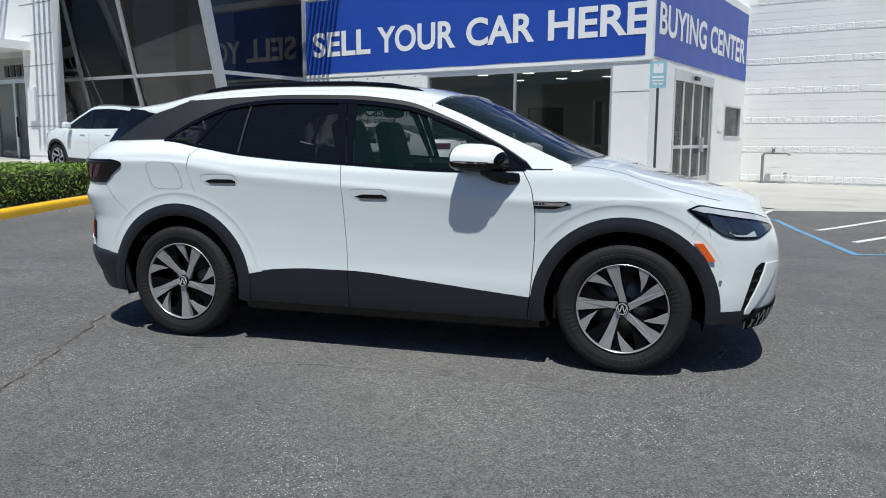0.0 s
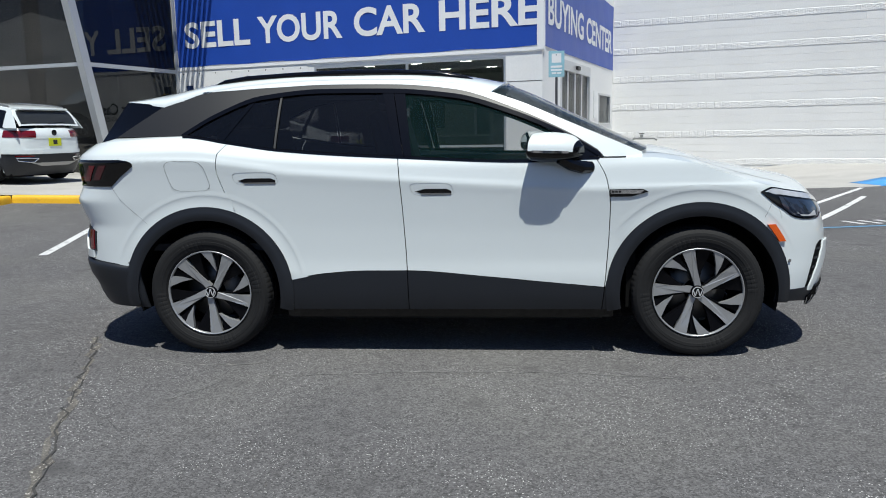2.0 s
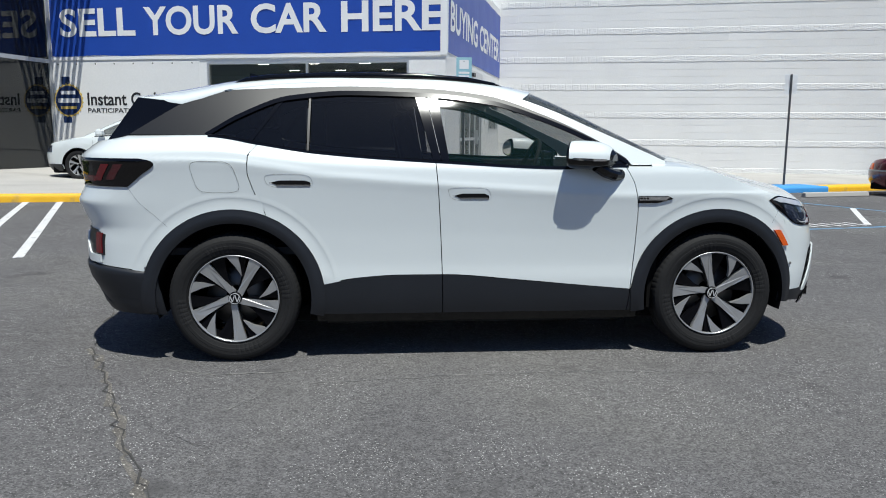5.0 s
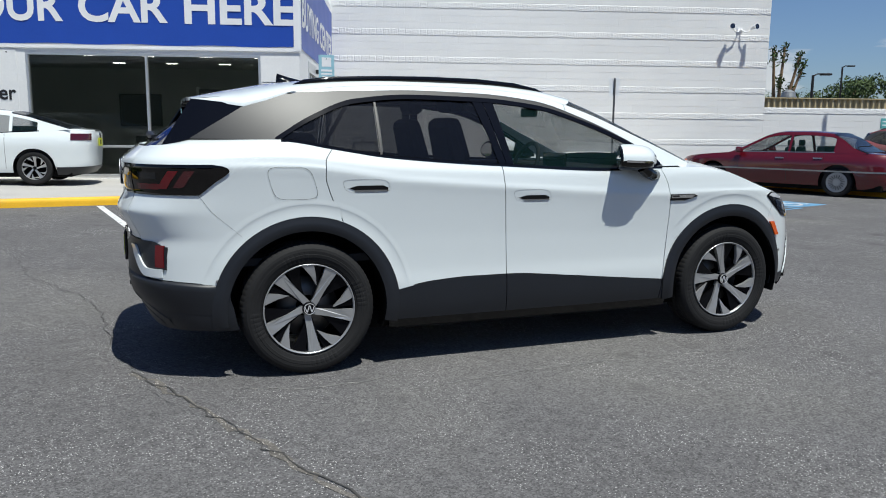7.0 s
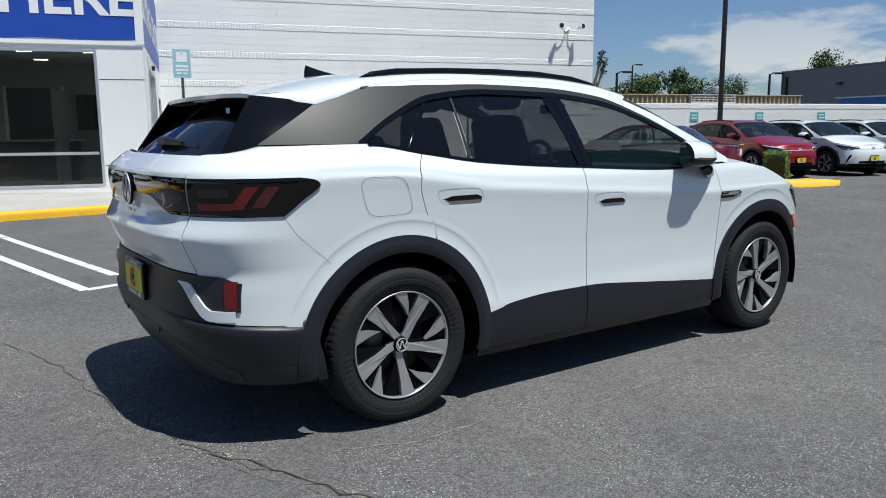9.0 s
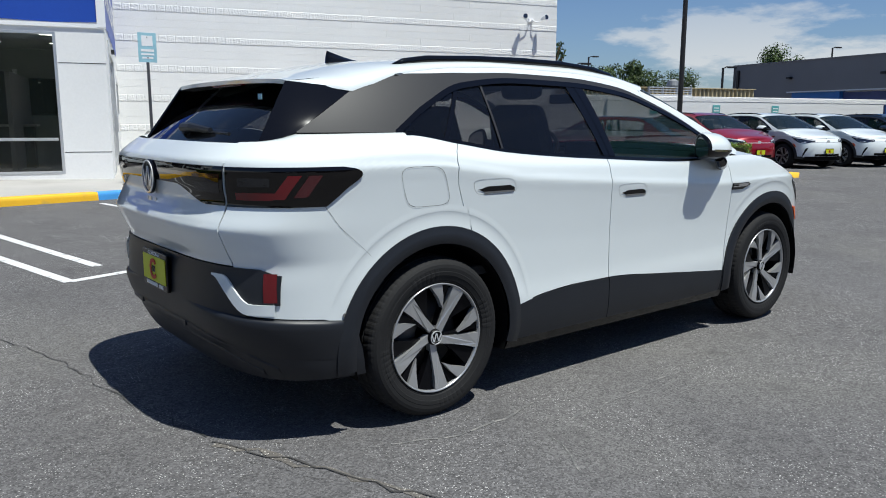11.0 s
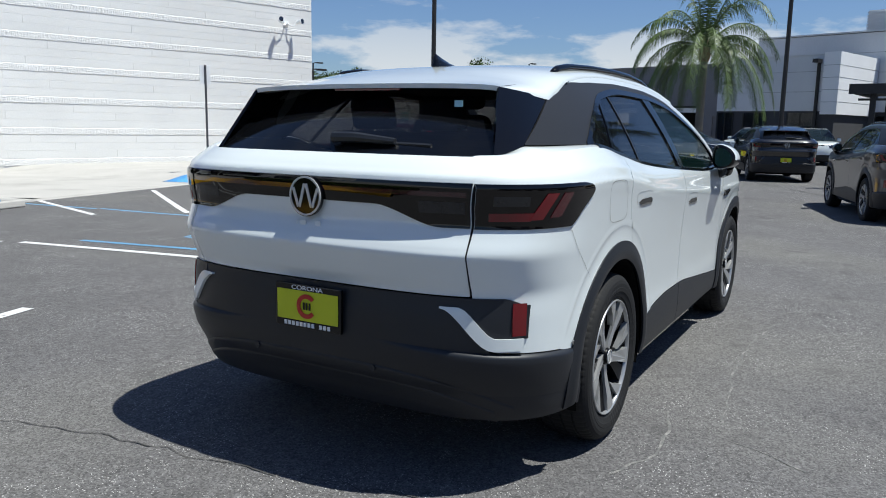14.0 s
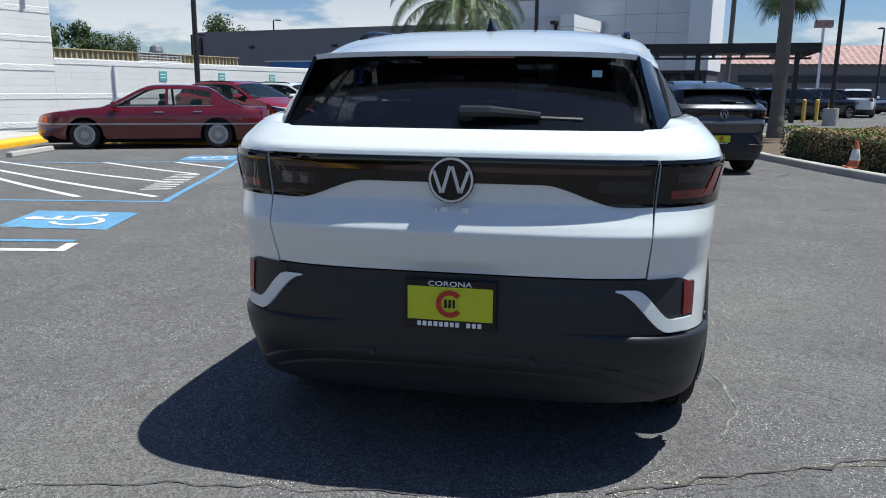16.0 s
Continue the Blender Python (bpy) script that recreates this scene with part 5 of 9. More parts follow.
def build_wheel(car, x, sign, turn):
    """turn: degrees by which the spokes are turned."""
    w = link_mesh("wheel", WHEEL["tyre"], car, pose(x, sign * 0.7925, HUBZ, 0, 0, 0 if sign < 0 else 180), "black tyre on a silver and black alloy wheel")
    rim = link_mesh("rim", WHEEL["barrel"], w)
    rim.name = "rim"
    for k in range(5):
        m = Matrix.Rotation(radians(-(turn + 72 * k)), 4, "Y")
        link_mesh("spoke", WHEEL["spoke"], w, m, "machined silver spoke")
        link_mesh("rim_tooth", WHEEL["tooth"], w, m, "machined silver wedge")
        link_mesh("web", WHEEL["web"], w, m, "gloss black web")
        link_mesh("web", WHEEL["web2"], w, m, "gloss black web")
    link_mesh("rim_lip", WHEEL["rim_lip"], w)
    link_mesh("hub_cap", WHEEL["hub"], w)
    link_mesh("hub_mark", WHEEL["mark"], w, None, "plain bright ring")
    for q in (-2, -1, 1, 2):
        link_mesh("mark_bar", WHEEL["bar%d" % q], w)
    link_mesh("brake_disc", WHEEL["disc"], w)
    return w


def front_door_l(z):
    return FD_GAP(z)


FD_GAP = spline([(0.2, -0.216), (0.49, -0.222), (0.85, -0.240), (1.13, -0.262), (1.2, -0.268)])
FD_FRONT = spline([(0.2, 0.855), (0.26, 0.862), (0.47, 0.882), (0.70, 0.897), (0.84, 0.900), (0.99, 0.880), (1.11, 0.822)])
RD_TOP = spline([(0.827, -1.195), (0.90, -1.232), (1.0, -1.272), (1.07, -1.290), (1.15, -1.287), (1.22, -1.238)])


def rd_rear(z):
    if z > 0.827:
        return RD_TOP(z)
    return HUBS[0] + math.sqrt(max((RING_O) ** 2 - (z - HUBZ) ** 2, 0.0))


def fender_rear_low(s):
    return max(arch(HUBS[1], RING_O)(s), CLAD(s) if s < 1.0 else 0.47)


SENSOR_LINE = spline([(-3.1, 0.575), (-2.45, 0.562), (-2.15, 0.545), (-1.9, 0.522), (-1.86, 0.515)])


def quarter_low(s):
    a = arch(HUBS[0], RING_O)(s)
    return a if a > SENSOR_LINE(s) + 1e-3 and abs(s - HUBS[0]) < RING_O else SENSOR_LINE(s)


BONNET_CROWN = spline([(0.0, 0.060), (0.2, 0.058), (0.35, 0.070), (0.5, 0.086), (0.62, 0.086), (0.75, 0.066), (0.88, 0.045), (1.0, 0.02)])
MIRROR_K = spline([(0.0, 0.34), (0.05, 0.58), (0.14, 0.80), (0.30, 0.95), (0.5, 1.0), (0.72, 1.0), (0.88, 0.97), (0.96, 0.92), (1.0, 0.86)])


def build_crossover(name, place, paint, label, group="", hero=False, plate_front=False):
    car = empty(name, place, label, "car", group)
    S_H = s_of_y(0.648, 0.9)
    G = 0.0025
    K = 2 if hero else 1
    for sg in (-1, 1):
        # dark inner hull behind the shut lines
        inner = [[shell(s, 0.80 + t * (min(1.06, BELT(s) - 0.03) - 0.80), -0.030) for s in np.linspace(-3.0, 1.85, 60)] for t in (0.0, 0.5, 1.0)]
        panel("inner_hull", inner, SEAM, car, sg)
        flank = [[shell(s, z, -0.030) for s in np.linspace(-0.87, 0.87, 24)] for z in np.linspace(0.2, 0.9, 8)]
        panel("inner_hull", flank, SEAM, car, sg)
        # doors
        rd = patch(shell, lambda z: rd_rear(z) + G, lambda z: FD_GAP(z) - G, lambda s: CLAD(s) + G, lambda s: BELT(s) - 0.004, 26 * K, 22 * K)
        door_r = panel("rear_door", rd, paint, car, sg, 0.012)
        fd = patch(shell, lambda z: FD_GAP(z) + G, lambda z: FD_FRONT(z) - G, lambda s: CLAD(s) + G, lambda s: BELT(s) - 0.004, 26 * K, 22 * K)
        door_f = panel("front_door", fd, paint, car, sg, 0.012)
        # front wing and front bumper corner, one skin to the nose
        fe = patch(shell, lambda z: FD_FRONT(z) + G, const(1.88), fender_rear_low, BELT, 44 * K, 16 * K)
        panel("front_wing", fe, paint, car, sg, 0.012)
        nose_low = lambda s: 0.365
        fb = patch(shell, const(1.882), const(CXF + math.pi / 2), nose_low, BELT, 30 * K, 14 * K)
        panel("front_bumper", fb, paint, car, sg, 0.012)
        lip = patch(shell, const(1.86), const(CXF + math.pi / 2), lambda s: 0.300 - 0.055 * smoothstep(1.9, 2.45, s), nose_low, 24, 6, 0.004)
        panel("front_lip", lip, CLADDING, car, sg, 0.012)
        # rear quarter
        pk_in, pk_out, w_in = s_of_y(0.600, 0.68), -2.158, s_of_y(0.54, 0.68)
        pk_mid = pk_in + 0.45 * (pk_out - pk_in)
        wing_low = lambda s: 0.705 - 0.145 * smoothstep(w_in, w_in + 0.6 * (pk_out - w_in), s) - 0.08 * smoothstep(pk_mid, pk_out, s)
        rq = patch(shell, const(S_H + G), lambda z: (RD_TOP(z) if z > 0.827 else rd_rear(0.827) - 0.0) - G, lambda s: max(quarter_low(s), wing_low(s)), BELT, 60 * K, 24 * K)
        panel("rear_quarter", rq, paint, car, sg, 0.012)
        # sill cladding under each door, and its bright lower edge
        for nm, a, b in (("sill_cladding", lambda z: HUBS[0] + math.sqrt(RING_O**2 - (z - HUBZ) ** 2), lambda z: FD_GAP(z) - G), ("sill_cladding", lambda z: FD_GAP(z) + G, lambda z: FD_FRONT(z) - G)):
            panel(nm, patch(shell, a, b, const(0.268), lambda s: CLAD(s) - 0.002, 20, 6, 0.004), CLADDING, car, sg, 0.012)
        panel("sill_cladding", patch(shell, lambda z: FD_FRONT(z) + G, lambda z: HUBS[1] - math.sqrt(RING_O**2 - (z - HUBZ) ** 2), const(0.268), lambda s: CLAD(s) - 0.002, 4, 6, 0.004), CLADDING, car, sg, 0.012)
        panel("side_skirt", patch(shell, const(-0.93), const(0.93), const(0.215), const(0.264), 30, 2, -0.012), GLOSS_BLACK, car, sg, 0.012)
        # wheel arch trims and liners
        for h, a0, a1 in ((HUBS[0], -12, 189), (HUBS[1], -8, 192)):
            rows = []
            for j in range(6):
                r = RING_I + (RING_O + 0.003 - RING_I) * j / 5
                row = []
                for i in range(49):
                    a = radians(a0 + (a1 - a0) * i / 48)
                    xx, zz = h + r * math.cos(a), HUBZ + r * math.sin(a)
                    bulge = 0.010 * math.sin(math.pi * min(1.0, 0.12 + j / 5))
                    row.append(shell(s_of_x(xx, zz), zz, bulge + 0.010))
                rows.append(row)
            panel("arch_trim", rows[::-1], CLADDING, car, sg, 0.012)
            # painted flare round the arch, ending in a crisp crease; the rear one is cut by the door's shut line
            for b0, b1 in (((lambda f: 9.0, lambda f: 67.6 + 5.2 * f), (lambda f: 68.4 + 5.2 * f, lambda f: 163.0)) if h < 0 else ((lambda f: 22.0, lambda f: 145.0),)):
                rows = []
                for f, o in ((1.42, 0.0004), (1.2, 0.0009), (1.02, 0.0017), (1.0, 0.0015), (0.94, 0.0006), (0.7, 0.0006), (0.35, 0.0016), (0.0, 0.0055)):
                    row = []
                    for i in range(41):
                        a = radians(b0(f) + (b1(f) - b0(f)) * i / 40)
                        r = RING_O - 0.006 + 0.072 * f
                        fade = smoothstep(0.0, 0.10, i / 40) if h > 0 or b0(0) < 20 else 1.0
                        fade *= smoothstep(1.0, 0.88, i / 40) if h > 0 or b0(0) > 20 else 1.0
                        xx, zz = h + r * math.cos(a), HUBZ + r * math.sin(a)
                        row.append(shell(s_of_x(xx, zz), zz, 0.0004 + (o - 0.0004) * fade))
                    rows.append(row)
                panel("arch_flare", rows, paint, car, sg, 0.0)
            inner = []
            for d in (0.0, 0.10, 0.24):
                inner.append([(h + (RING_I + 0.003) * math.cos(radians(q)), -(0.893 - d), HUBZ + (RING_I + 0.003) * math.sin(radians(q))) for q in np.linspace(a0 - 6, a1 + 6, 40)])
            inner.append([(h, -0.62, HUBZ + 0.1)] * 40)
            bm = grid(inner if sg < 0 else mirrored(inner, 1))
            part("arch_liner", bm, UNDER, car)
        # rear bumper, black: low band round the corner
        panel("rear_bumper", patch(shell, const(CXR - math.pi / 2), const(-1.845), const(0.275), lambda s: SENSOR_LINE(s) - 0.004, 40, 10, 0.003), CLADDING, car, sg, 0.012)
        mid_l = lambda z: CXR - math.pi / 2
        panel("rear_bumper_centre", patch(shell, mid_l, const(pk_mid), lambda s: SENSOR_LINE(s) - 0.004, const(0.742), 28, 8, 0.0035), CLADDING, car, sg, 0.012)
        # ledge along the bumper's shoulder, fading towards the middle
        led = []
        for dz, o in ((-0.004, 0.004), (-0.010, 0.017), (-0.020, 0.021), (-0.045, 0.019), (-0.10, 0.010), (-0.17, 0.004)):
            led.append([shell(q, SENSOR_LINE(q) + dz, 0.0035 + (o - 0.0035) * smoothstep(-2.75, -2.35, q) * smoothstep(-1.86, -1.98, q)) for q in np.linspace(-2.9, -1.852, 44)])
        panel("bumper_ledge", led[::-1], CLADDING, car, sg, 0.0)
        # reflector pocket and white wing
        low_pk = lambda s: 0.705 - 0.105 * smoothstep(pk_in, pk_in + 0.55 * (pk_out - pk_in), s)
        panel("reflector_pocket", patch(shell, const(pk_in), const(pk_out), low_pk, lambda s: 0.742 - 0.10 * smoothstep(pk_out - 0.10, pk_out, s) * 0.25, 14, 5, 0.0065), CLADDING, car, sg, 0.01)
        panel("bumper_wing", patch(shell, const(w_in), const(pk_out - 0.02), lambda s: 0.705 - 0.145 * smoothstep(w_in, w_in + 0.6 * (pk_out - w_in), s), lambda s: 0.712 - 0.109 * smoothstep(pk_in, pk_in + 0.55 * (pk_out - pk_in), s), 14, 3, 0.016), paint, car, sg, 0.012)
        panel("reflector", patch(shell, lambda z: -2.226 + (0.729 - z) * 0.06, lambda z: -2.176 + (0.729 - z) * 0.06, const(0.612), const(0.726), 6, 4, 0.012), LAMP_RED, car, sg, 0.01, "red reflector")
        # tail lamp on the quarter
        tl_x = spline([(0.975, -1.955), (0.985, -1.928), (1.0, -1.908), (1.05, -1.848), (1.085, -1.798), (1.105, -1.779), (1.118, -1.785), (1.130, -1.810), (1.138, -1.860)])
        lamp = panel("tail_lamp", patch(shell, const(S_H + 0.004), lambda z: s_of_x(tl_x(z), z), const(0.985), const(1.138), 40 * K, 10 * K, 0.006), LAMP_SMOKE, car, sg, 0.014, "smoked tail lamp with red bars")
        slope = lambda x0: lambda z: x0 + (z - 1.025) * 0.72
        panel("light_bar", patch(shell, const(-2.318), slope(-2.17), const(1.012), const(1.040), 12, 2, 0.0075), LAMP_RED, lamp, sg, 0.002, "red light bar")
        panel("light_bar", patch(shell, slope(-2.178), slope(-2.128), const(1.016), const(1.106), 5, 6, 0.0095), LAMP_RED, lamp, sg, 0.002, "bright red light bar")
        panel("light_bar", patch(shell, slope(-2.100), slope(-2.050), lambda s: 1.022 + 0.01 * smoothstep(-2.07, -2.03, s), const(1.106), 5, 6, 0.0085), LAMP_RED_DIM, lamp, sg, 0.002, "red light bar")
        panel("reversing_lamp", patch(shell, const(-2.305), const(-2.185), const(1.064), const(1.097), 8, 2, 0.0075), LAMP_CLEARDIM, lamp, sg, 0.002, "clear lamp glass")
        panel("lamp_seam", patch(shell, lambda z: -1.983 + (0.984 - z) * 0.965, lambda z: -1.9815 + (0.984 - z) * 0.965, const(0.770), const(0.984), 1, 8, 0.0014), SEAM, car, sg)
        # fuel flap (right side) drawn by its shut line
        if sg < 0:
            ring = []
            for k in range(41):
                a = 2 * math.pi * k / 40
                sx, sz = abs(math.cos(a)) ** 0.45 * (1 if math.cos(a) > 0 else -1), abs(math.sin(a)) ** 0.45 * (1 if math.sin(a) > 0 else -1)
                ring.append([shell(-1.475 + (0.126 + e) * sx + 0.027 * sz * -1, 1.040 + (0.084 + e) * sz, 0.0022) for e in (0.0, 0.0015)])
            panel("fuel_flap", ring, SEAM, car, sg, 0, "thin shut line of the charging flap")
        # door handles: a flush pocket, a hairline rim, grip shade painted as a tapered patch
        for (a, b, zc), owner in (((-1.195, -0.943, 1.021), door_r), ((-0.190, 0.044, 0.950), door_f)):
            rec = []
            for k in range(49):
                t = 2 * math.pi * k / 48
                cx, cz = math.cos(t), math.sin(t)
                ex, ez = math.copysign(abs(cx) ** 0.45, cx), math.copysign(abs(cz) ** 0.55, cz)
                rec.append([shell((a + b) / 2 + ((b - a) / 2 + e) * ex - 0.012 * ez, zc + (0.036 + e) * ez, o) for e, o in ((0.0, 0.0007), (-0.0012, 0.0012))])
            panel("handle_rim", [list(r) for r in zip(*rec)], CHROME_DULL, owner, sg, 0.0, "hairline rim of the handle pocket")
            glow = lambda q: smoothstep(a + 0.018, a + 0.085, q)
            panel("handle", patch(shell, const(a + 0.018), const(b - 0.008), lambda q: zc - 0.011 - 0.017 * glow(q), lambda q: zc - 0.011 + 0.013 * glow(q) - 0.012 * smoothstep(b - 0.035, b - 0.008, q), 16, 4, 0.0022), GLOSS_BLACK, owner, sg, 0.0, "tapered patch painted dark as grip shade")
            panel("grip_edge", patch(shell, const(a + 0.06), const(b - 0.012), lambda q: zc - 0.029, lambda q: zc - 0.021, 8, 1, 0.0032), CHROME_DULL, owner, sg, 0.0)
        # badge trim on the wing
        bd = panel("wing_trim", patch(shell, const(0.896), lambda z: 1.100 - 0.09 * max(0.0, (0.924 - z) / 0.026) - 0.03 * max(0.0, (z - 0.924) / 0.014), const(0.898), const(0.938), 12, 6, 0.006), GLOSS_BLACK, car, sg, 0.008, "gloss black trim")
        panel("trim_edge", patch(shell, const(0.899), lambda z: 1.055 + (z - 0.914) * 1.2, const(0.914), const(0.934), 10, 2, 0.0075), CHROME, bd, sg, 0.003, "chrome insert")
        if hero:
            for k in range(3):
                panel("bar", patch(shell, const(0.905 + k * 0.018), const(0.917 + k * 0.018), const(0.920), const(0.930), 1, 1, 0.0112), SEAM, bd, sg, 0.001)
        # head lamp, marker, side intake
        hl_low = spline([(1.80, 0.910), (1.845, 0.857), (1.904, 0.812), (1.960, 0.770), (2.05, 0.752), (2.16, 0.748), (2.30, 0.772), (2.45, 0.79)])
        hl_top = spline([(1.80, 0.912), (1.85, 0.926), (1.905, 0.936), (2.0, 0.922), (2.124, 0.904), (2.25, 0.886), (2.45, 0.845)])
        mid = lambda t: lambda q: hl_low(q) + (hl_top(q) - hl_low(q)) * t
        hl = panel("head_lamp", patch(shell, const(1.802), const(2.45), hl_low, lambda q: max(hl_top(q), hl_low(q) + 0.002), 36, 8, 0.004), GLOSS_BLACK, car, sg, 0.012, "dark head lamp with a bright strip")
        panel("running_light", patch(shell, const(1.832), const(2.43), lambda q: hl_top(q) - 0.010 - 0.030 * smoothstep(1.83, 1.90, q), lambda q: hl_top(q) - 0.008, 30, 2, 0.007), LAMP_CLEAR, hl, sg, 0.002, "bright light strip")
        panel("lens", patch(shell, const(1.905), const(2.36), lambda q: hl_low(q) + 0.010, lambda q: hl_top(q) - 0.052, 26, 5, 0.0065), LAMP_DARK, hl, sg, 0.002, "blue-black lens")
        panel("running_light", patch(shell, const(1.99), const(2.17), lambda q: hl_low(q) + 0.016 + 0.02 * smoothstep(2.02, 1.99, q), lambda q: hl_low(q) + 0.024 + 0.02 * smoothstep(2.08, 2.17, q), 12, 1, 0.009), LAMP_CLEAR, hl, sg, 0.002, "bright light strip")
        panel("wing_seam", patch(shell, lambda z: 1.846 - (0.855 - z) * 0.9, lambda z: 1.8475 - (0.855 - z) * 0.9, const(0.775), const(0.852), 1, 5, 0.0014), SEAM, car, sg)
        panel("marker_lamp", patch(shell, lambda z: 1.783 + (0.735 - z) * 0.66, lambda z: 1.829 + (0.735 - z) * 0.60, const(0.640), const(0.735), 3, 6, 0.014), LAMP_AMBER, car, sg, 0.012, "amber side marker")
        slit_l = spline([(0.368, 2.070), (0.43, 2.082), (0.50, 2.102), (0.57, 2.128), (0.60, 2.150), (0.618, 2.19)])
        slit_r = spline([(0.368, 2.090), (0.43, 2.118), (0.50, 2.157), (0.57, 2.196), (0.60, 2.215), (0.618, 2.222)])
        slit = panel("side_intake", patch(shell, slit_l, slit_r, const(0.368), const(0.618), 4, 14, 0.003), UNDER, car, sg, 0.006, "dark side intake")
        for k in range(4):
            zk = 0.42 + k * 0.05
            panel("intake_fin", patch(shell, lambda z: slit_l(z) + 0.006, lambda z: slit_r(z) - 0.002, const(zk), const(zk + 0.012), 2, 1, 0.006), CLADDING, slit, sg, 0.003)
        panel("bumper_blade", patch(shell, lambda z: slit_r(z) + 0.004, lambda z: slit_r(z) + 0.05 + 0.46 * (z - 0.368), const(0.345), const(0.612), 8, 14, 0.012), paint, car, sg, 0.010)
        grille = panel("lower_grille", patch(shell, lambda z: 2.10 + (0.31 - z) * 0.9, const(CXF + math.pi / 2), lambda q: 0.250 + 0.0 * q, lambda q: 0.306 + 0.06 * smoothstep(2.10, 2.26, q), 26, 5, 0.010), UNDER, car, sg, 0.01, "dark honeycomb lower grille")
        if hero:
            for k in range(6):
                for r in range(2):
                    q = 2.13 + 0.062 * k + 0.03 * r
                    panel("grille_bar", patch(shell, lambda z, q=q, r=r: q + (z - 0.25) * (0.45 if r else -0.45), lambda z, q=q, r=r: q + 0.012 + (z - 0.25) * (0.45 if r else -0.45), const(0.258), lambda q2: 0.300 + 0.05 * smoothstep(2.12, 2.26, q2), 1, 5, 0.0112), CHROME_DULL, grille, sg, 0.001, "grey honeycomb bar")
        if plate_front:
            panel("front_light_line", patch(shell, const(2.30), const(CXF + math.pi / 2), const(0.772), const(0.786), 14, 1, 0.004), LAMP_CLEAR, car, sg, 0.004, "thin bright light line")
            panel("front_grille", patch(shell, const(2.42), const(CXF + math.pi / 2), const(0.375), const(0.44), 14, 2, 0.005), UNDER, car, sg, 0.006, "dark front grille")
        for s, z in ((-1.905, 0.540), (1.918, 0.53)):
            ps = shell(s, z, 0.003)
            q = shell(s, z, 0.008)
            bm = tube([ps, q], 0.0085, 14)
            part("parking_sensor", bm if sg < 0 else flip_y(bm), CHROME_DULL, car)

        # greenhouse side
        WT = lambda x: WTOP(x)
        cap_low = lambda x: WTOP(x) + 0.004 if x > -1.535 else 1.262
        arch_top = lambda x: RLINE(x) - max(RLINE(x) - WTOP(x) - 0.032 + 0.018 * smoothstep(0.0, 0.7, x), 0.0) * smoothstep(-1.45, -0.75, x)
        panel("roof_side", patch(side_glass, const(-1.44), const(0.24), lambda x: arch_top(x) + 0.001, RLINE, 50, 3, 0.0055), paint, car, sg, 0.010)
        panel("roof_arch", patch(side_glass, const(-1.535), const(0.84), cap_low, arch_top, 76, 4, 0.006), PILLAR_GREY, car, sg, 0.012, "dark grey roof arch")
        cp = patch(side_glass, const(-1.953), const(-1.532), const(1.262), lambda x: RLINE(x) if x > -1.66 else max(1.445 + (x + 1.66) / 1.63, 1.2635), 24, 8, 0.006)
        panel("rear_pillar", cp, PILLAR_GREY, car, sg, 0.012, "dark grey rear pillar")
        panel("front_pillar", patch(side_glass, const(0.243), const(1.08), lambda x: arch_top(x) + 0.001 if x < 0.84 else 1.110, lambda x: RLINE(x) + 0.004, 24, 4, 0.0055), paint, car, sg, 0.012)
        # window surround, glass, pillars
        frame = [[side_glass(x, WTOP(x) - d, 0.009) for x in np.linspace(-1.53, 0.85, 60)] for d in (0.020, -0.006)]
        panel("window_surround", frame, GLOSS_BLACK, car, sg, 0.008)
        sill = [[shell(x, BELT(x) - 0.002, 0.004 - d) + Vector((0, 0, h)) for x in np.linspace(-1.53, 0.84, 50)] for d, h in ((0.0, -0.003), (0.004, 0.009), (0.02, 0.014))]
        panel("window_sill", sill, GLOSS_BLACK, car, sg, 0.004)
        wlow, whigh = (lambda x: BELT(x) + 0.008), (lambda x: WTOP(x) - 0.012)
        b1, b2 = (lambda z: -0.275 - (z - 1.13) * 0.26), (lambda z: -0.185 - (z - 1.13) * 0.15)
        d1 = lambda z: -0.968 + (z - 1.19) * 0.02
        d2 = lambda z: -1.285 + (z - 1.23) * 0.72
        panel("rear_quarter_glass", patch(side_glass, const(-1.52), lambda z: d2(z) - 0.012, wlow, whigh, 10, 8, 0.0), GLASS_DARK, car, sg)
        panel("rear_door_glass", patch(side_glass, lambda z: d2(z) + 0.012, lambda z: d1(z) - 0.012, wlow, whigh, 10, 8, 0.0), GLASS_DARK, door_r, sg)
        panel("rear_door_glass", patch(side_glass, lambda z: d1(z) + 0.012, b1, wlow, whigh, 16, 8, 0.0), GLASS_DARK, door_r, sg)
        panel("front_door_glass", patch(side_glass, b2, const(0.66), wlow, whigh, 18, 8, 0.0), GLASS_CLEAR, door_f, sg)
        panel("front_quarter_panel", patch(side_glass, const(0.655), const(0.845), wlow, whigh, 6, 4, 0.003), GLOSS_BLACK, door_f, sg)
        panel("pillar_trim", patch(side_glass, b1, lambda z: (b1(z) + b2(z)) / 2 - 0.002, wlow, whigh, 3, 6, 0.007), GLOSS_BLACK, door_r, sg, 0.006)
        panel("pillar_trim", patch(side_glass, lambda z: (b1(z) + b2(z)) / 2 + 0.002, b2, wlow, whigh, 3, 6, 0.007), GLOSS_BLACK, door_f, sg, 0.006)
        panel("glass_divider", patch(side_glass, lambda z: d1(z) - 0.006, lambda z: d1(z) + 0.006, wlow, whigh, 1, 6, 0.004), PILLAR_GREY, door_r, sg, 0.006)
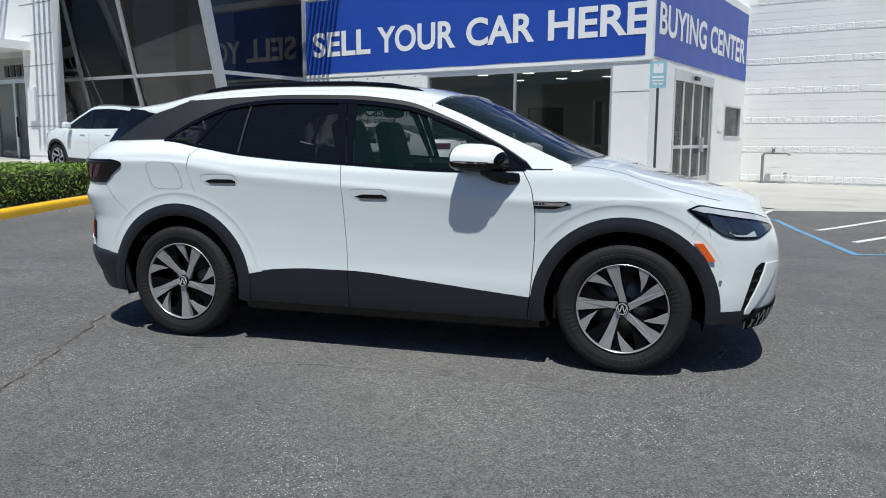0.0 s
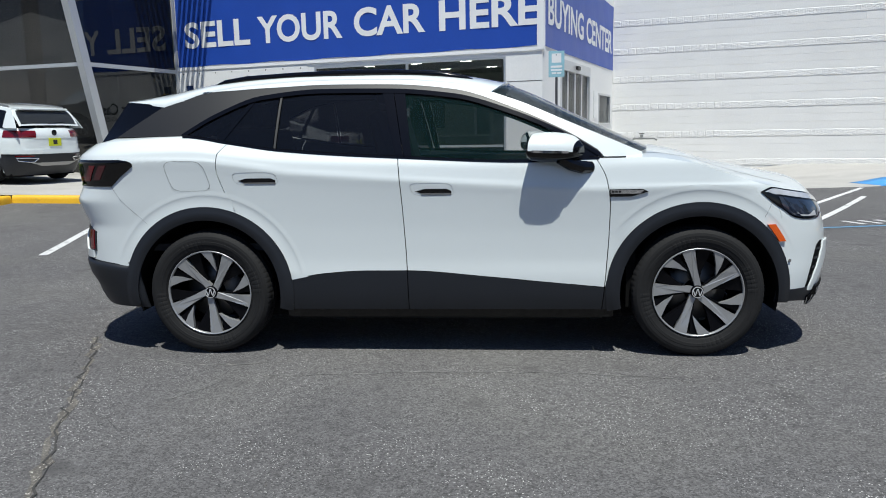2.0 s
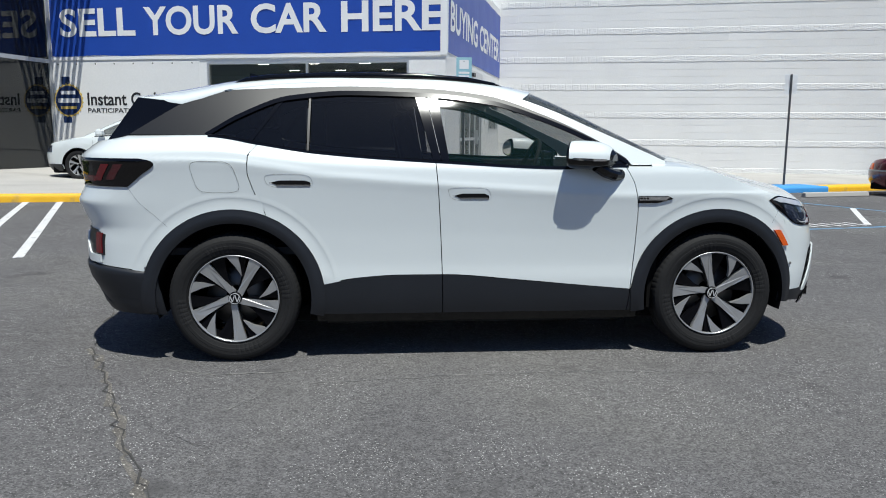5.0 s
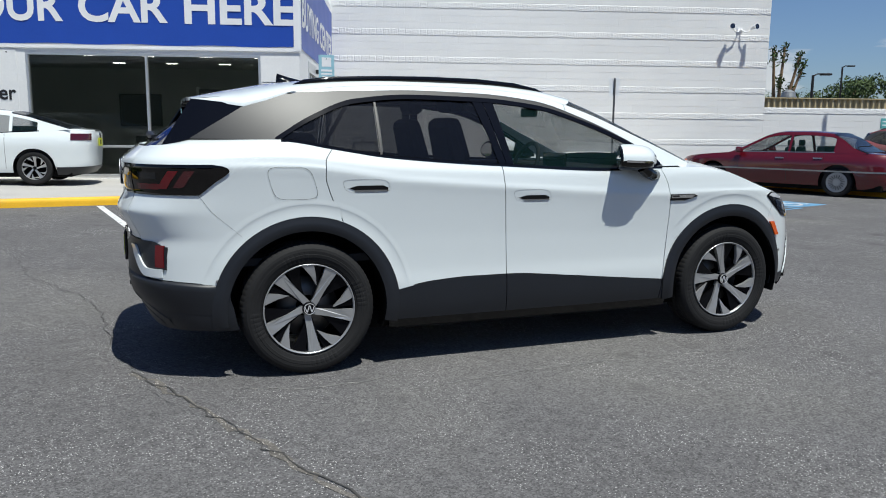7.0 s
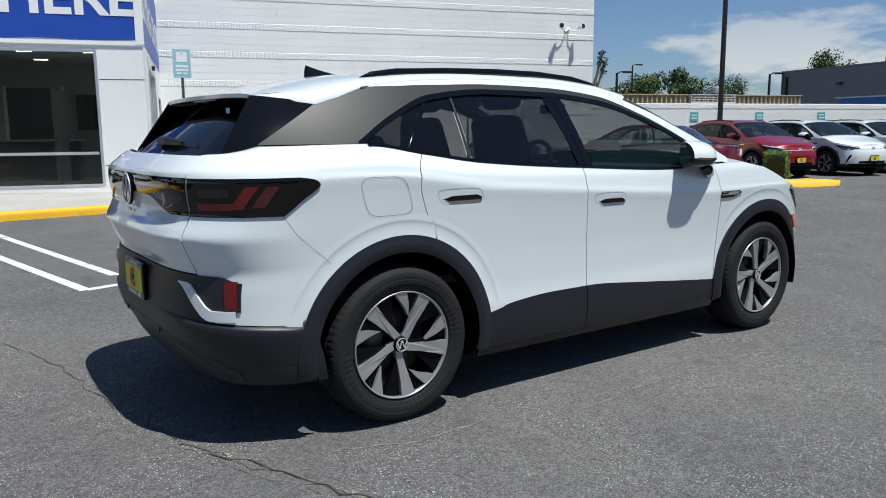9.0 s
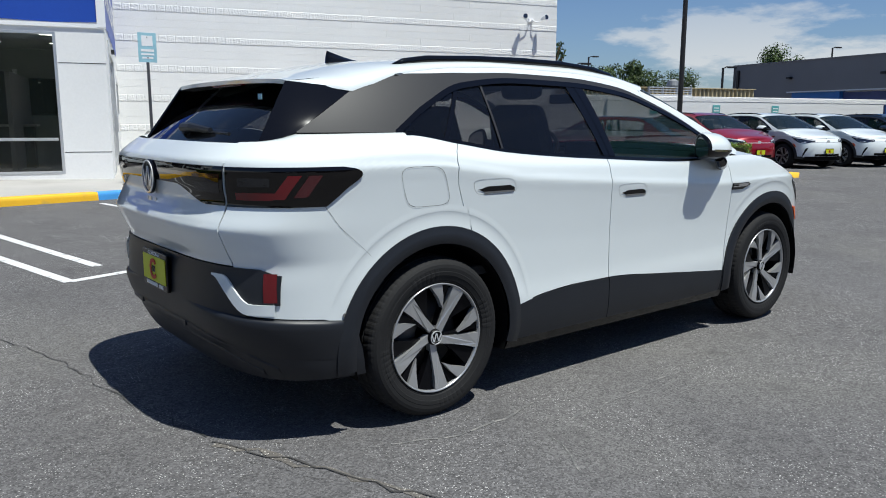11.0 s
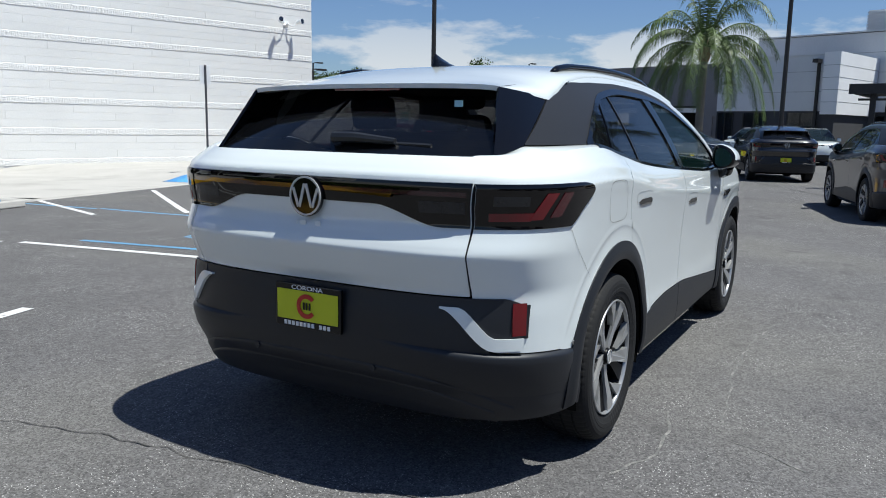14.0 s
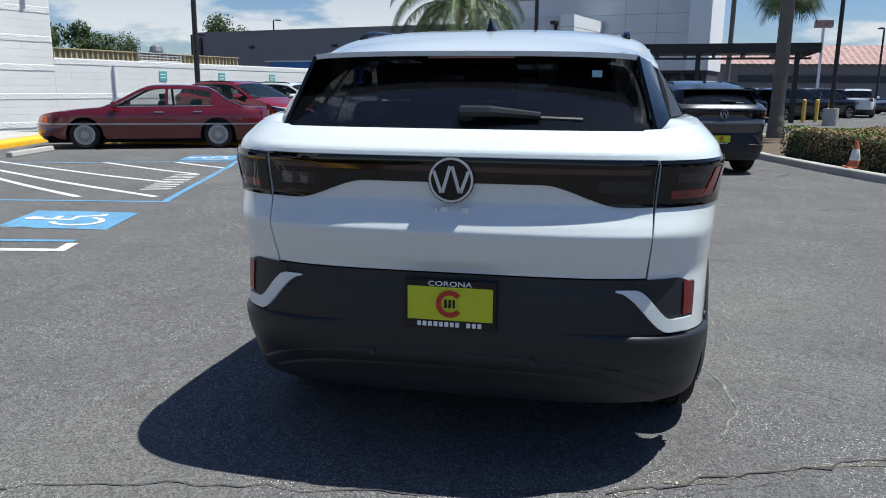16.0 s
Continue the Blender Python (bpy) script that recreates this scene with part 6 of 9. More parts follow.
        panel("glass_divider", patch(side_glass, lambda z: d2(z) - 0.013, lambda z: d2(z) + 0.013, wlow, whigh, 1, 6, 0.004), GLOSS_BLACK, door_r, sg, 0.006)
        # gloss black fin beside the rear glass
        A, B = side_glass(-1.957, 1.262, 0.004), side_glass(-1.664, 1.442, 0.004)
        C, D = Vector((-1.935, -0.592, 1.472)), Vector((-2.098, -0.658, 1.222))
        fin = [[A.lerp(B, t).lerp(D.lerp(C, t), q) + Vector((0, -0.005 * math.sin(math.pi * q), 0)) for q in np.linspace(0, 1, 8)] for t in np.linspace(0, 1, 8)]
        cheek = [[D.lerp(C, t).lerp(Vector((-2.085 + 0.41 * t - 0.02 * math.sin(math.pi * t), -(0.664 - 0.082 * t), 1.218 + 0.282 * t)), q) for q in np.linspace(0, 1, 3)] for t in np.linspace(0, 1, 10)]
        panel("fin_cheek", cheek, GLOSS_BLACK, car, sg, 0.0)
        # painted shoulder between the flank's upper edge and the glass
        rim = []
        for q in np.linspace(-1.28, S_H + 0.004, 40):
            o = shell(q, BELT(q))
            w = side_glass(o.x, 1.258, 0.002) if o.x > -1.957 else A.lerp(D, min((o.x + 1.957) / (D.x + 1.957), 1.0)) - Vector((0, 0, 0.004))
            if o.x > -1.54:
                w = w.lerp(side_glass(o.x, BELT(o.x) - 0.002, 0.0), smoothstep(-1.54, -1.30, o.x))
            rim.append([o.lerp(w, f) + Vector((0, 0, 0.006 * math.sin(math.pi * f))) for f in (0.0, 0.25, 0.5, 0.75, 1.0)])
        sh_ob = panel("shoulder", [list(r) for r in zip(*rim)], paint, car, sg, 0.0)
        flip_if_down(sh_ob)
        panel("rear_fin", [list(reversed(r)) for r in fin], GLOSS_BLACK, car, sg, 0.012, "gloss black fin beside the rear glass")
        # roof rail
        rail = []
        pts = [(-1.40, 1.548), (-1.33, 1.575), (-1.2, 1.592), (-0.9, 1.606), (-0.6, 1.612), (-0.3, 1.609), (-0.05, 1.592), (0.10, 1.566), (0.19, 1.532)]
        bm = add_tube(bmesh.new(), [(x, sg * 0.570, z) for x, z in pts], [0.012, 0.017] + [0.019] * 5 + [0.017, 0.010], 10)
        part("roof_rail", bm, GLOSS_BLACK, car, "black roof rail", True)
        # mirror: deep at the door, tapering outwards; painted cap over a black shell
        def mirror_pt(t, a, grow=0.0):
            k = MIRROR_K(t)
            cy, cz = math.cos(a), math.sin(a)
            ey = math.copysign(abs(cy) ** 0.8, cy)
            ez = math.copysign(abs(cz) ** 0.8, cz)
            out = (1 - ey) / 2                       # 0 at the door, 1 outside
            hz = (0.108 - 0.046 * out) * k * (1.0 if ez > 0 else 0.72) + grow
            return (0.755 - 0.260 * t - 0.055 * out, -0.972 + (0.076 * k + grow) * ey, 1.150 + 0.010 * t - 0.006 * out + hz * ez)
        ts = (0.0, 0.05, 0.14, 0.30, 0.5, 0.72, 0.88, 0.96, 1.0)
        mm = bmesh.new()
        vs = add_grid(mm, [[mirror_pt(t, 2 * math.pi * i / 24) for i in range(24)] for t in ts], True)
        mm.faces.new(vs[0])
        mm.faces.new(vs[-1])
        bmesh.ops.recalc_face_normals(mm, faces=mm.faces)
        if sg > 0:
            flip_y(mm)
        mir = part("mirror", mm, GLOSS_BLACK, car, "door mirror with a painted cap", True)
        cap_rows = [[mirror_pt(t, radians(2 + 178 * i / 16), 0.004) for i in range(17)] for t in ts[1:-1]]
        panel("mirror_cap", cap_rows, paint, mir, sg, 0.0)
        g = bmesh.new()
        ring = [Vector(mirror_pt(1.0, 2 * math.pi * i / 24)) for i in range(24)]
        mid = sum(ring, Vector()) / 24
        g.faces.new([g.verts.new(mid + (p - mid) * 0.84 + Vector((-0.003, 0, 0))) for p in ring])
        part("mirror_glass", g if sg < 0 else flip_y(g), MIRROR, mir)
        arm = add_tube(bmesh.new(), [(0.62, -0.985, 1.110), (0.68, -0.965, 1.078), (0.74, -0.93, 1.060), (0.79, -0.885, 1.056)], [0.030, 0.034, 0.034, 0.036], 12)
        part("mirror_arm", arm if sg < 0 else flip_y(arm), GLOSS_BLACK, mir)
        if hero:
            panel("signal_strip", [[mirror_pt(t, radians(178 + h), 0.006) for t in ts[2:7]] for h in (0, 8)], CHROME, mir, sg, 0.0, "bright signal strip")
        for h, turn in ((HUBS[0], 60 if sg < 0 else 20), (HUBS[1], 32 if sg < 0 else 5)):
            build_wheel(car, h, sg, turn)

    # roof
    rows = []
    for x in np.linspace(-1.955, 0.25, 40):
        e = side_glass(x, RLINE(x), 0.006)
        if x < -1.66:
            f = min((-1.66 - x) / 0.282, 1.0)
            e = Vector((x, -(0.684 - 0.090 * f), 1.432 + 0.038 * f))
        row = []
        for i in range(31):
            a = math.pi * i / 30
            cy, sz = math.cos(a), math.sin(a)
            row.append((x + 0.11 * sz**0.8 * smoothstep(-0.4, 0.25, x) + 0.03 * (1 - sz**0.6) * smoothstep(-1.70, -1.955, x), e.y * math.copysign(abs(cy) ** 0.85, cy), e.z + (ROOFC(x + 0.11 * smoothstep(-0.4, 0.25, x)) - e.z) * sz**0.85))
        rows.append(row)
    bm = grid(rows)
    thick(part("roof", bm, paint, car, "", True), 0.018, 1.0)
    flip_if_down(car.children[-1])
    # third brake light under the spoiler
    part("brake_light", box((-1.932, -0.16, 1.462), (-1.91, 0.16, 1.473), 0.003), LAMP_RED, car, "red high brake light")
    # bonnet
    rows = []
    for t in np.linspace(0, 1, 26):
        s = 0.98 + t * (CXF + math.pi / 2 - 0.015 - 0.98)
        e = shell(s, BELT(s))
        row = []
        for i in range(33):
            q = -1 + 2 * i / 32
            front = shell(CXF + math.pi / 2, BELT(2.9)).x
            bow = (1 - abs(q) ** 2.2) * 0.10 * (1 - smoothstep(0.0, 0.3, t))
            crown = (1 - abs(q) ** 3.0) * BONNET_CROWN(t)
            row.append((e.x + bow, -e.y * q, e.z + crown))
        rows.append(row)
    bm = grid(rows)
    bonnet = part("bonnet", bm, paint, car, "", True)
    flip_if_down(bonnet)
    for sg in (-1, 1):
        line = []
        for t in np.linspace(0.02, 0.55, 24):
            s = 0.98 + t * (CXF + math.pi / 2 - 0.015 - 0.98)
            e = shell(s, BELT(s))
            row = []
            for q in (0.86, 0.866):
                bow = (1 - q**2.2) * 0.10 * (1 - smoothstep(0.0, 0.3, t))
                crown = (1 - q**3.0) * BONNET_CROWN(t)
                row.append((e.x + bow, sg * -e.y * q, e.z + crown + 0.0015))
            line.append(row)
        ob = part("bonnet_seam", grid(line), SEAM, bonnet)
        flip_if_down(ob)
    # windscreen and cowl
    rows = []
    for t in np.linspace(0, 1, 16):
        x = 0.25 + (1.06 - 0.25) * t
        e = side_glass(x, RLINE(x), -0.004)
        rows.append([(x + 0.11 * math.sin(a) ** 0.8, e.y * math.cos(a), e.z + (0.035 + 0.040 * (1 - t) ** 1.5) * math.sin(a) ** 0.85) for a in (math.pi * i / 20 for i in range(21))])
    ob = part("windscreen", grid(rows), GLASS_SCREEN, car, "sloping tinted windscreen", True)
    flip_if_down(ob)
    ob = part("cowl", grid([[(0.97 + 0.2 * (1 - (2 * i / 16 - 1) ** 2) + d, -0.80 + 1.6 * i / 16, 1.115 - d * 0.1) for i in range(17)] for d in (-0.06, 0.10)]), CLADDING, car)
    flip_if_down(ob)
    part("wiper", tube([(1.08, -0.62, 1.135), (1.10, -0.35, 1.155), (1.14, 0.1, 1.165)], 0.011, 6), CLADDING, car, "black wiper")
    # tailgate
    def gate(y, z, off=0.0):
        n = 4.0
        b = half_at(-2.4, min(z, 1.25))
        return Vector((CXR - (CXR - TAIL(z)) * (1 - min(abs(y) / b, 0.99) ** n) ** (1 / n) - off, y, z))
    EDGE = spline([(0.74, 0.640), (0.9, 0.648), (1.05, 0.650), (1.15, 0.660), (1.25, 0.690)])
    def gate_rows(z0, z1, w0, w1, nz, ny, off, low=None, high=None):
        out = []
        for j in range(nz + 1):
            row = []
            for i in range(ny + 1):
                q = -1 + 2 * i / ny
                lo = low(abs(q)) if low else z0
                hi = high(abs(q)) if high else z1
                z = lo + (hi - lo) * j / nz
                w = EDGE(z) * (w0 + (w1 - w0) * j / nz)
                row.append(gate(q * w, z, off))
            out.append([p for p in reversed(row)])
        return out
    for sg in (-1, 1):
        panel("gate_seam", patch(shell, const(S_H - 0.014), const(S_H + 0.014), const(0.75), const(1.215), 3, 24, -0.007), SEAM, car, sg)
    tg = thick(part("tailgate", grid(gate_rows(0.747, 1.224, 0.996, 0.996, 60 * K, 40 * K, 0.0)), paint, car, "", True), 0.012)
    bar_low = lambda q: 1.055 - 0.068 * smoothstep(0.45, 0.85, q)
    lb = thick(part("light_panel", grid(gate_rows(1.0, 1.138, 0.994, 0.994, 16, 120, 0.006, bar_low, const(1.138))), LAMP_SMOKE, car, "smoked full-width lamp panel", True), 0.012)
    thick(part("light_bar", grid(gate_rows(1.092, 1.108, 0.97, 0.97, 1, 80, 0.0072)), PLATE_DIM, lb, "dull red light line", True), 0.002)
    thick(part("gate_lip", grid(gate_rows(1.140, 1.152, 0.99, 0.99, 1, 40, 0.006)), paint, tg, "", True), 0.006)
    for sg in (-1, 1):
        for q in (0.0,):
            rr = [[gate(sg * y, z, 0.0075) for y in ((0.47, 0.50, 0.53, 0.56, 0.60, 0.63) if sg < 0 else (0.63, 0.60, 0.56, 0.53, 0.50, 0.47))] for z in (1.035, 1.075)]
            part("reversing_lamp", grid([list(r) for r in rr]), LAMP_CLEARDIM, lb, "smoked clear lamp")
    badge = bmesh.new()
    add_tube(badge, [(0, 0, 0), (0, -0.012, 0)], 0.076, 48)
    rz = Matrix.Translation((TAIL(1.065) - 0.006, 0, 1.065)) @ Matrix.Rotation(radians(-90), 4, "Z")
    badge.transform(rz)
    bo = part("badge", badge, GLOSS_BLACK, car, "round black badge with a chrome ring")
    rg = roundel(0.073, -0.012)
    rg.transform(rz)
    part("badge_ring", rg, BADGE_SILVER, bo, "plain bright ring")
    for q in (-2, -1, 1, 2):
        mb = mark_bar(0.072, -0.012, q)
        mb.transform(rz)
        part("mark_bar", mb, BADGE_SILVER, bo, "plain bright bar")
    if hero:
        for k, (a, b) in enumerate(((0.055, 0.047), (0.036, 0.008), (-0.035, -0.060))):
            q = box((-0.003, b, 0.0), (0.0, a, 0.030), 0.001)
            q.transform(Matrix.Translation((TAIL(0.965) - 0.001, 0, 0.945)))
            part("bar", q, paint, tg, "raised pale bar")
    # rear glass, spoiler underside, wiper
    rows = []
    for t in np.linspace(0, 1, 12):
        w = 0.664 - 0.082 * t
        xc, zc = -2.190 + 0.410 * t - 0.02 * math.sin(math.pi * t), 1.212 + 0.282 * t
        rows.append([(xc + 0.105 * abs(q) ** 2.4, -w * q, zc + 0.006 * abs(q) ** 2) for q in np.linspace(-1, 1, 25)])
    ob = part("rear_glass", grid(rows), GLASS_DARK, tg, "dark rear glass", True)
    flip_if_down(ob)
    part("spoiler_underside", grid([[(-1.78 + 0.07 * abs(q) ** 2, -0.585 * q, 1.492) for q in np.linspace(-1, 1, 13)], [(-1.935 + 0.025 * abs(q) ** 2.4, -0.60 * q, 1.470 - 0.01 * abs(q) ** 2) for q in np.linspace(-1, 1, 13)]]), GLOSS_BLACK, car)
    wp = part("rear_wiper", tube([(-2.13, -0.02, 1.268), (-2.145, -0.02, 1.275)], 0.03, 12), CLADDING, car, "black rear wiper")
    part("wiper_arm", tube([(-2.145, 0.0, 1.278), (-2.145, -0.10, 1.280), (-2.128, -0.27, 1.268)], [0.022, 0.020, 0.012], 8), CLADDING, wp)
    part("wiper_blade", tube([(-2.125, -0.18, 1.262), (-2.105, -0.41, 1.255)], 0.008, 6), CLADDING, wp)
    # shark fin aerial
    fin = bmesh.new()
    rows = []
    for t in np.linspace(0, 1, 10):
        x = -1.40 + 0.20 * t
        h = 0.062 * (1 - t) ** 1.3 + 0.004
        w = 0.028 * (1 - abs(2 * t - 0.9) ** 2 * 0.7)
        z0 = ROOFC(x) - 0.004
        rows.append([(x + (0.006 * (1 - t) if k == 2 else 0), y * w, z0 + zz * h) for k, (y, zz) in enumerate(((-1, 0), (-0.55, 0.5), (0, 1.0), (0.55, 0.5), (1, 0)))])
    add_grid(fin, rows)
    fin.faces.new([v for v in fin.verts][:5])
    bmesh.ops.recalc_face_normals(fin, faces=fin.faces)
    part("aerial", fin, GLOSS_BLACK, car, "black shark fin aerial", True)
    # plates
    pz = Matrix.Translation((-2.290, 0, 0.0)) @ Matrix.Rotation(radians(-90), 4, "Z")
    plates = [(pz, "rear_plate")]
    if plate_front:
        plates.append((Matrix.Translation((2.262, 0, -0.13)) @ Matrix.Rotation(radians(90), 4, "Z"), "front_plate"))
    for m, nm in plates:
        bm = box((-0.157, -0.020, 0.560), (0.157, -0.004, 0.728), 0.004)
        bm.transform(m)
        fr = part(nm, bm, GLOSS_BLACK, car, "yellow dealer plate in a black frame with white lettering")
        bm = box((-0.145, -0.023, 0.590), (0.145, -0.0205, 0.705))
        bm.transform(m)
        pl = part("plate_sheet", bm, PLATE_YELLOW, fr, "yellow sheet with a red ring mark")
        c = bmesh.new()
        rr = [[(q * math.cos(a), -0.026 if q > 0.0 else 0, 0.648 + q * math.sin(a)) for q in (0.030, 0.047)] for a in (radians(40 + 280 * k / 24) for k in range(25))]
        add_grid(c, rr)
        bmesh.ops.recalc_face_normals(c, faces=c.faces)
        c.transform(m)
        ob = thick(part("ring_mark", c, PLATE_RED, fr, "open red ring"), 0.002, 0.0)
        for k in range(3):
            b2 = box((-0.018 + k * 0.014, -0.0262, 0.634), (-0.010 + k * 0.014, -0.0235, 0.662))
            b2.transform(m)
            part("bar", b2, GLOSS_BLACK, fr, "dark bar")
        if hero:
            letters("lettering", "CORONA", 0.150, 0.017, m @ pose(-0.075, -0.0205, 0.7075) @ FRONT_TEXT, BANNER_WHITE, fr, 0.001, "", 0.01)
        for k in range(12):
            if k == 8:
                continue
            b2 = box((-0.112 + k * 0.0188, -0.0222, 0.567), (-0.099 + k * 0.0188, -0.0203, 0.583))
            b2.transform(m)
            part("bar", b2, BANNER_WHITE, fr, "white unreadable lettering")
    if plate_front:
        part("front_badge", tube([(NOSE(0.78) - 0.004, 0, 0.78), (NOSE(0.78) + 0.010, 0, 0.78)], 0.062, 24), BADGE_SILVER, car, "plain round badge")
    # lower bumper moulding and sensors on the tail
    for y in (-0.28, 0.28):
        bm = tube([(TAIL(0.45) + 0.0, y, 0.45), (TAIL(0.45) - 0.010, y, 0.45)], 0.012, 12)
        part("parking_sensor", bm, CLADDING, car)
    for zc, wd, drop, o in ((0.462, 0.76, 0.13, 0.0), (0.405, 0.70, 0.09, 0.0)):
        rows = []
        for dz, dx in ((-0.050, 0.0), (-0.012, 0.0022), (-0.002, 0.0026), (0.003, -0.001)):
            row = []
            for q in np.linspace(-1, 1, 60):
                z = zc - drop * abs(q) ** 4 + dz
                p = shell(s_of_y(wd * abs(q), z), z, 0.004 + dx + o)
                row.append((p.x, math.copysign(p.y, -q) if q else 0.0, p.z))
            rows.append(row)
        part("bumper_moulding", grid(rows), CLADDING, car, "", True)
    # underbody
    part("underbody", box((-1.60, -0.78, 0.20), (1.62, 0.78, 0.30), 0.02), UNDER, car)
    part("front_tray", box((1.60, -0.70, 0.31), (2.08, 0.70, 0.36)), UNDER, car)
    part("floor_pan", box((-2.0, -0.62, 0.27), (-1.9, 0.62, 0.9)), UNDER, car)
    # unseen boot floor, added to block sun leaking down through the rear glass
    part("boot_floor", box((-2.08, -0.66, 0.31), (-1.55, 0.66, 0.36)), UNDER, car)
    part("bulkhead", box((1.0, -0.84, 0.27), (1.05, 0.84, 1.06)), UNDER, car)
    part("axle", tube([(-1.383, -0.7, HUBZ), (-1.383, 0.7, HUBZ)], 0.05, 10), UNDER, car)
    part("axle", tube([(1.383, -0.7, HUBZ), (1.383, 0.7, HUBZ)], 0.05, 10), UNDER, car)
    # cabin
    part("cabin_floor", box((-1.95, -0.82, 0.60), (0.95, 0.82, 0.64)), CABIN, car)
    part("dashboard", box((0.62, -0.80, 0.75), (1.05, 0.80, 1.08), 0.05), CABIN, car)
    for y in (-0.84, 0.84):
        part("door_lining", box((-1.0, y - 0.02, 0.64), (0.95, y + 0.02, 1.085), 0.01), CABIN, car)
    part("headliner", box((-1.6, -0.54, 1.505), (0.15, 0.54, 1.52), 0.006), CABIN, car)
    for y in (-0.38, 0.38):
        st = part("front_seat", box((-0.35, y - 0.25, 0.72), (0.20, y + 0.25, 0.88), 0.05), SEAT, car)
        part("backrest", box((-0.10, y - 0.24, 0.0), (0.04, y + 0.24, 0.58), 0.05, pose(-0.27, 0, 0.84, 0, -14, 0), (0.8, 0.78)), SEAT, st)
        part("head_rest", box((-0.06, y - 0.13, 0.60), (0.04, y + 0.13, 0.78), 0.035, pose(-0.27, 0, 0.84, 0, -10, 0)), SEAT, st)
    rb = part("rear_seat", box((-1.22, -0.62, 0.72), (-0.72, 0.62, 0.86), 0.04), SEAT, car)
    part("backrest", box((-0.10, -0.62, 0.0), (0.03, 0.62, 0.50), 0.04, pose(-1.18, 0, 0.82, 0, -16, 0)), SEAT, rb)
    for y in (-0.40, 0.0, 0.40):
        part("head_rest", box((-0.05, y - 0.12, 0.50), (0.03, y + 0.12, 0.66), 0.03, pose(-1.18, 0, 0.82, 0, -12, 0)), SEAT, rb)
    part("parcel_shelf", box((-2.18, -0.68, 1.06), (-1.35, 0.68, 1.08), 0.005), CABIN, car)
    sw = bmesh.new()
    add_tube(sw, [(0.52 + 0.07 * math.sin(a), 0.38 + 0.185 * math.cos(a), 1.06 + 0.17 * math.sin(a)) for a in (2 * math.pi * k / 24 for k in range(25))], 0.016, 8, False)
    part("steering_wheel", sw, CABIN, car)
    part("rear_view_mirror", box((0.34, -0.11, 1.42), (0.37, 0.11, 1.48), 0.012), CABIN, car)
    if hero:
        part("screen", box((0.56, -0.16, 1.02), (0.58, 0.16, 1.17), 0.006), GLOSS_BLACK, car)
        part("parcel_sticker", box((-1.982, -0.468, 1.398), (-1.979, -0.434, 1.421)), SIGN_BLUE, car, "small pale sticker in the rear glass")
    return car


def flip_y(bm):
    bm.transform(Matrix.Diagonal((1, -1, 1, 1)))
    bmesh.ops.reverse_faces(bm, faces=bm.faces[:])
    return bm


def flip_if_down(ob):
    """Turns a sheet's faces so that they look upwards."""
    me = ob.data
    if sum(p.normal.z * p.area for p in me.polygons) < 0:
        me.flip_normals()


build_crossover("crossover_car", pose(0, 0, 0), PAINT_WHITE, "white electric crossover with black cladding and dark glass", hero=True)


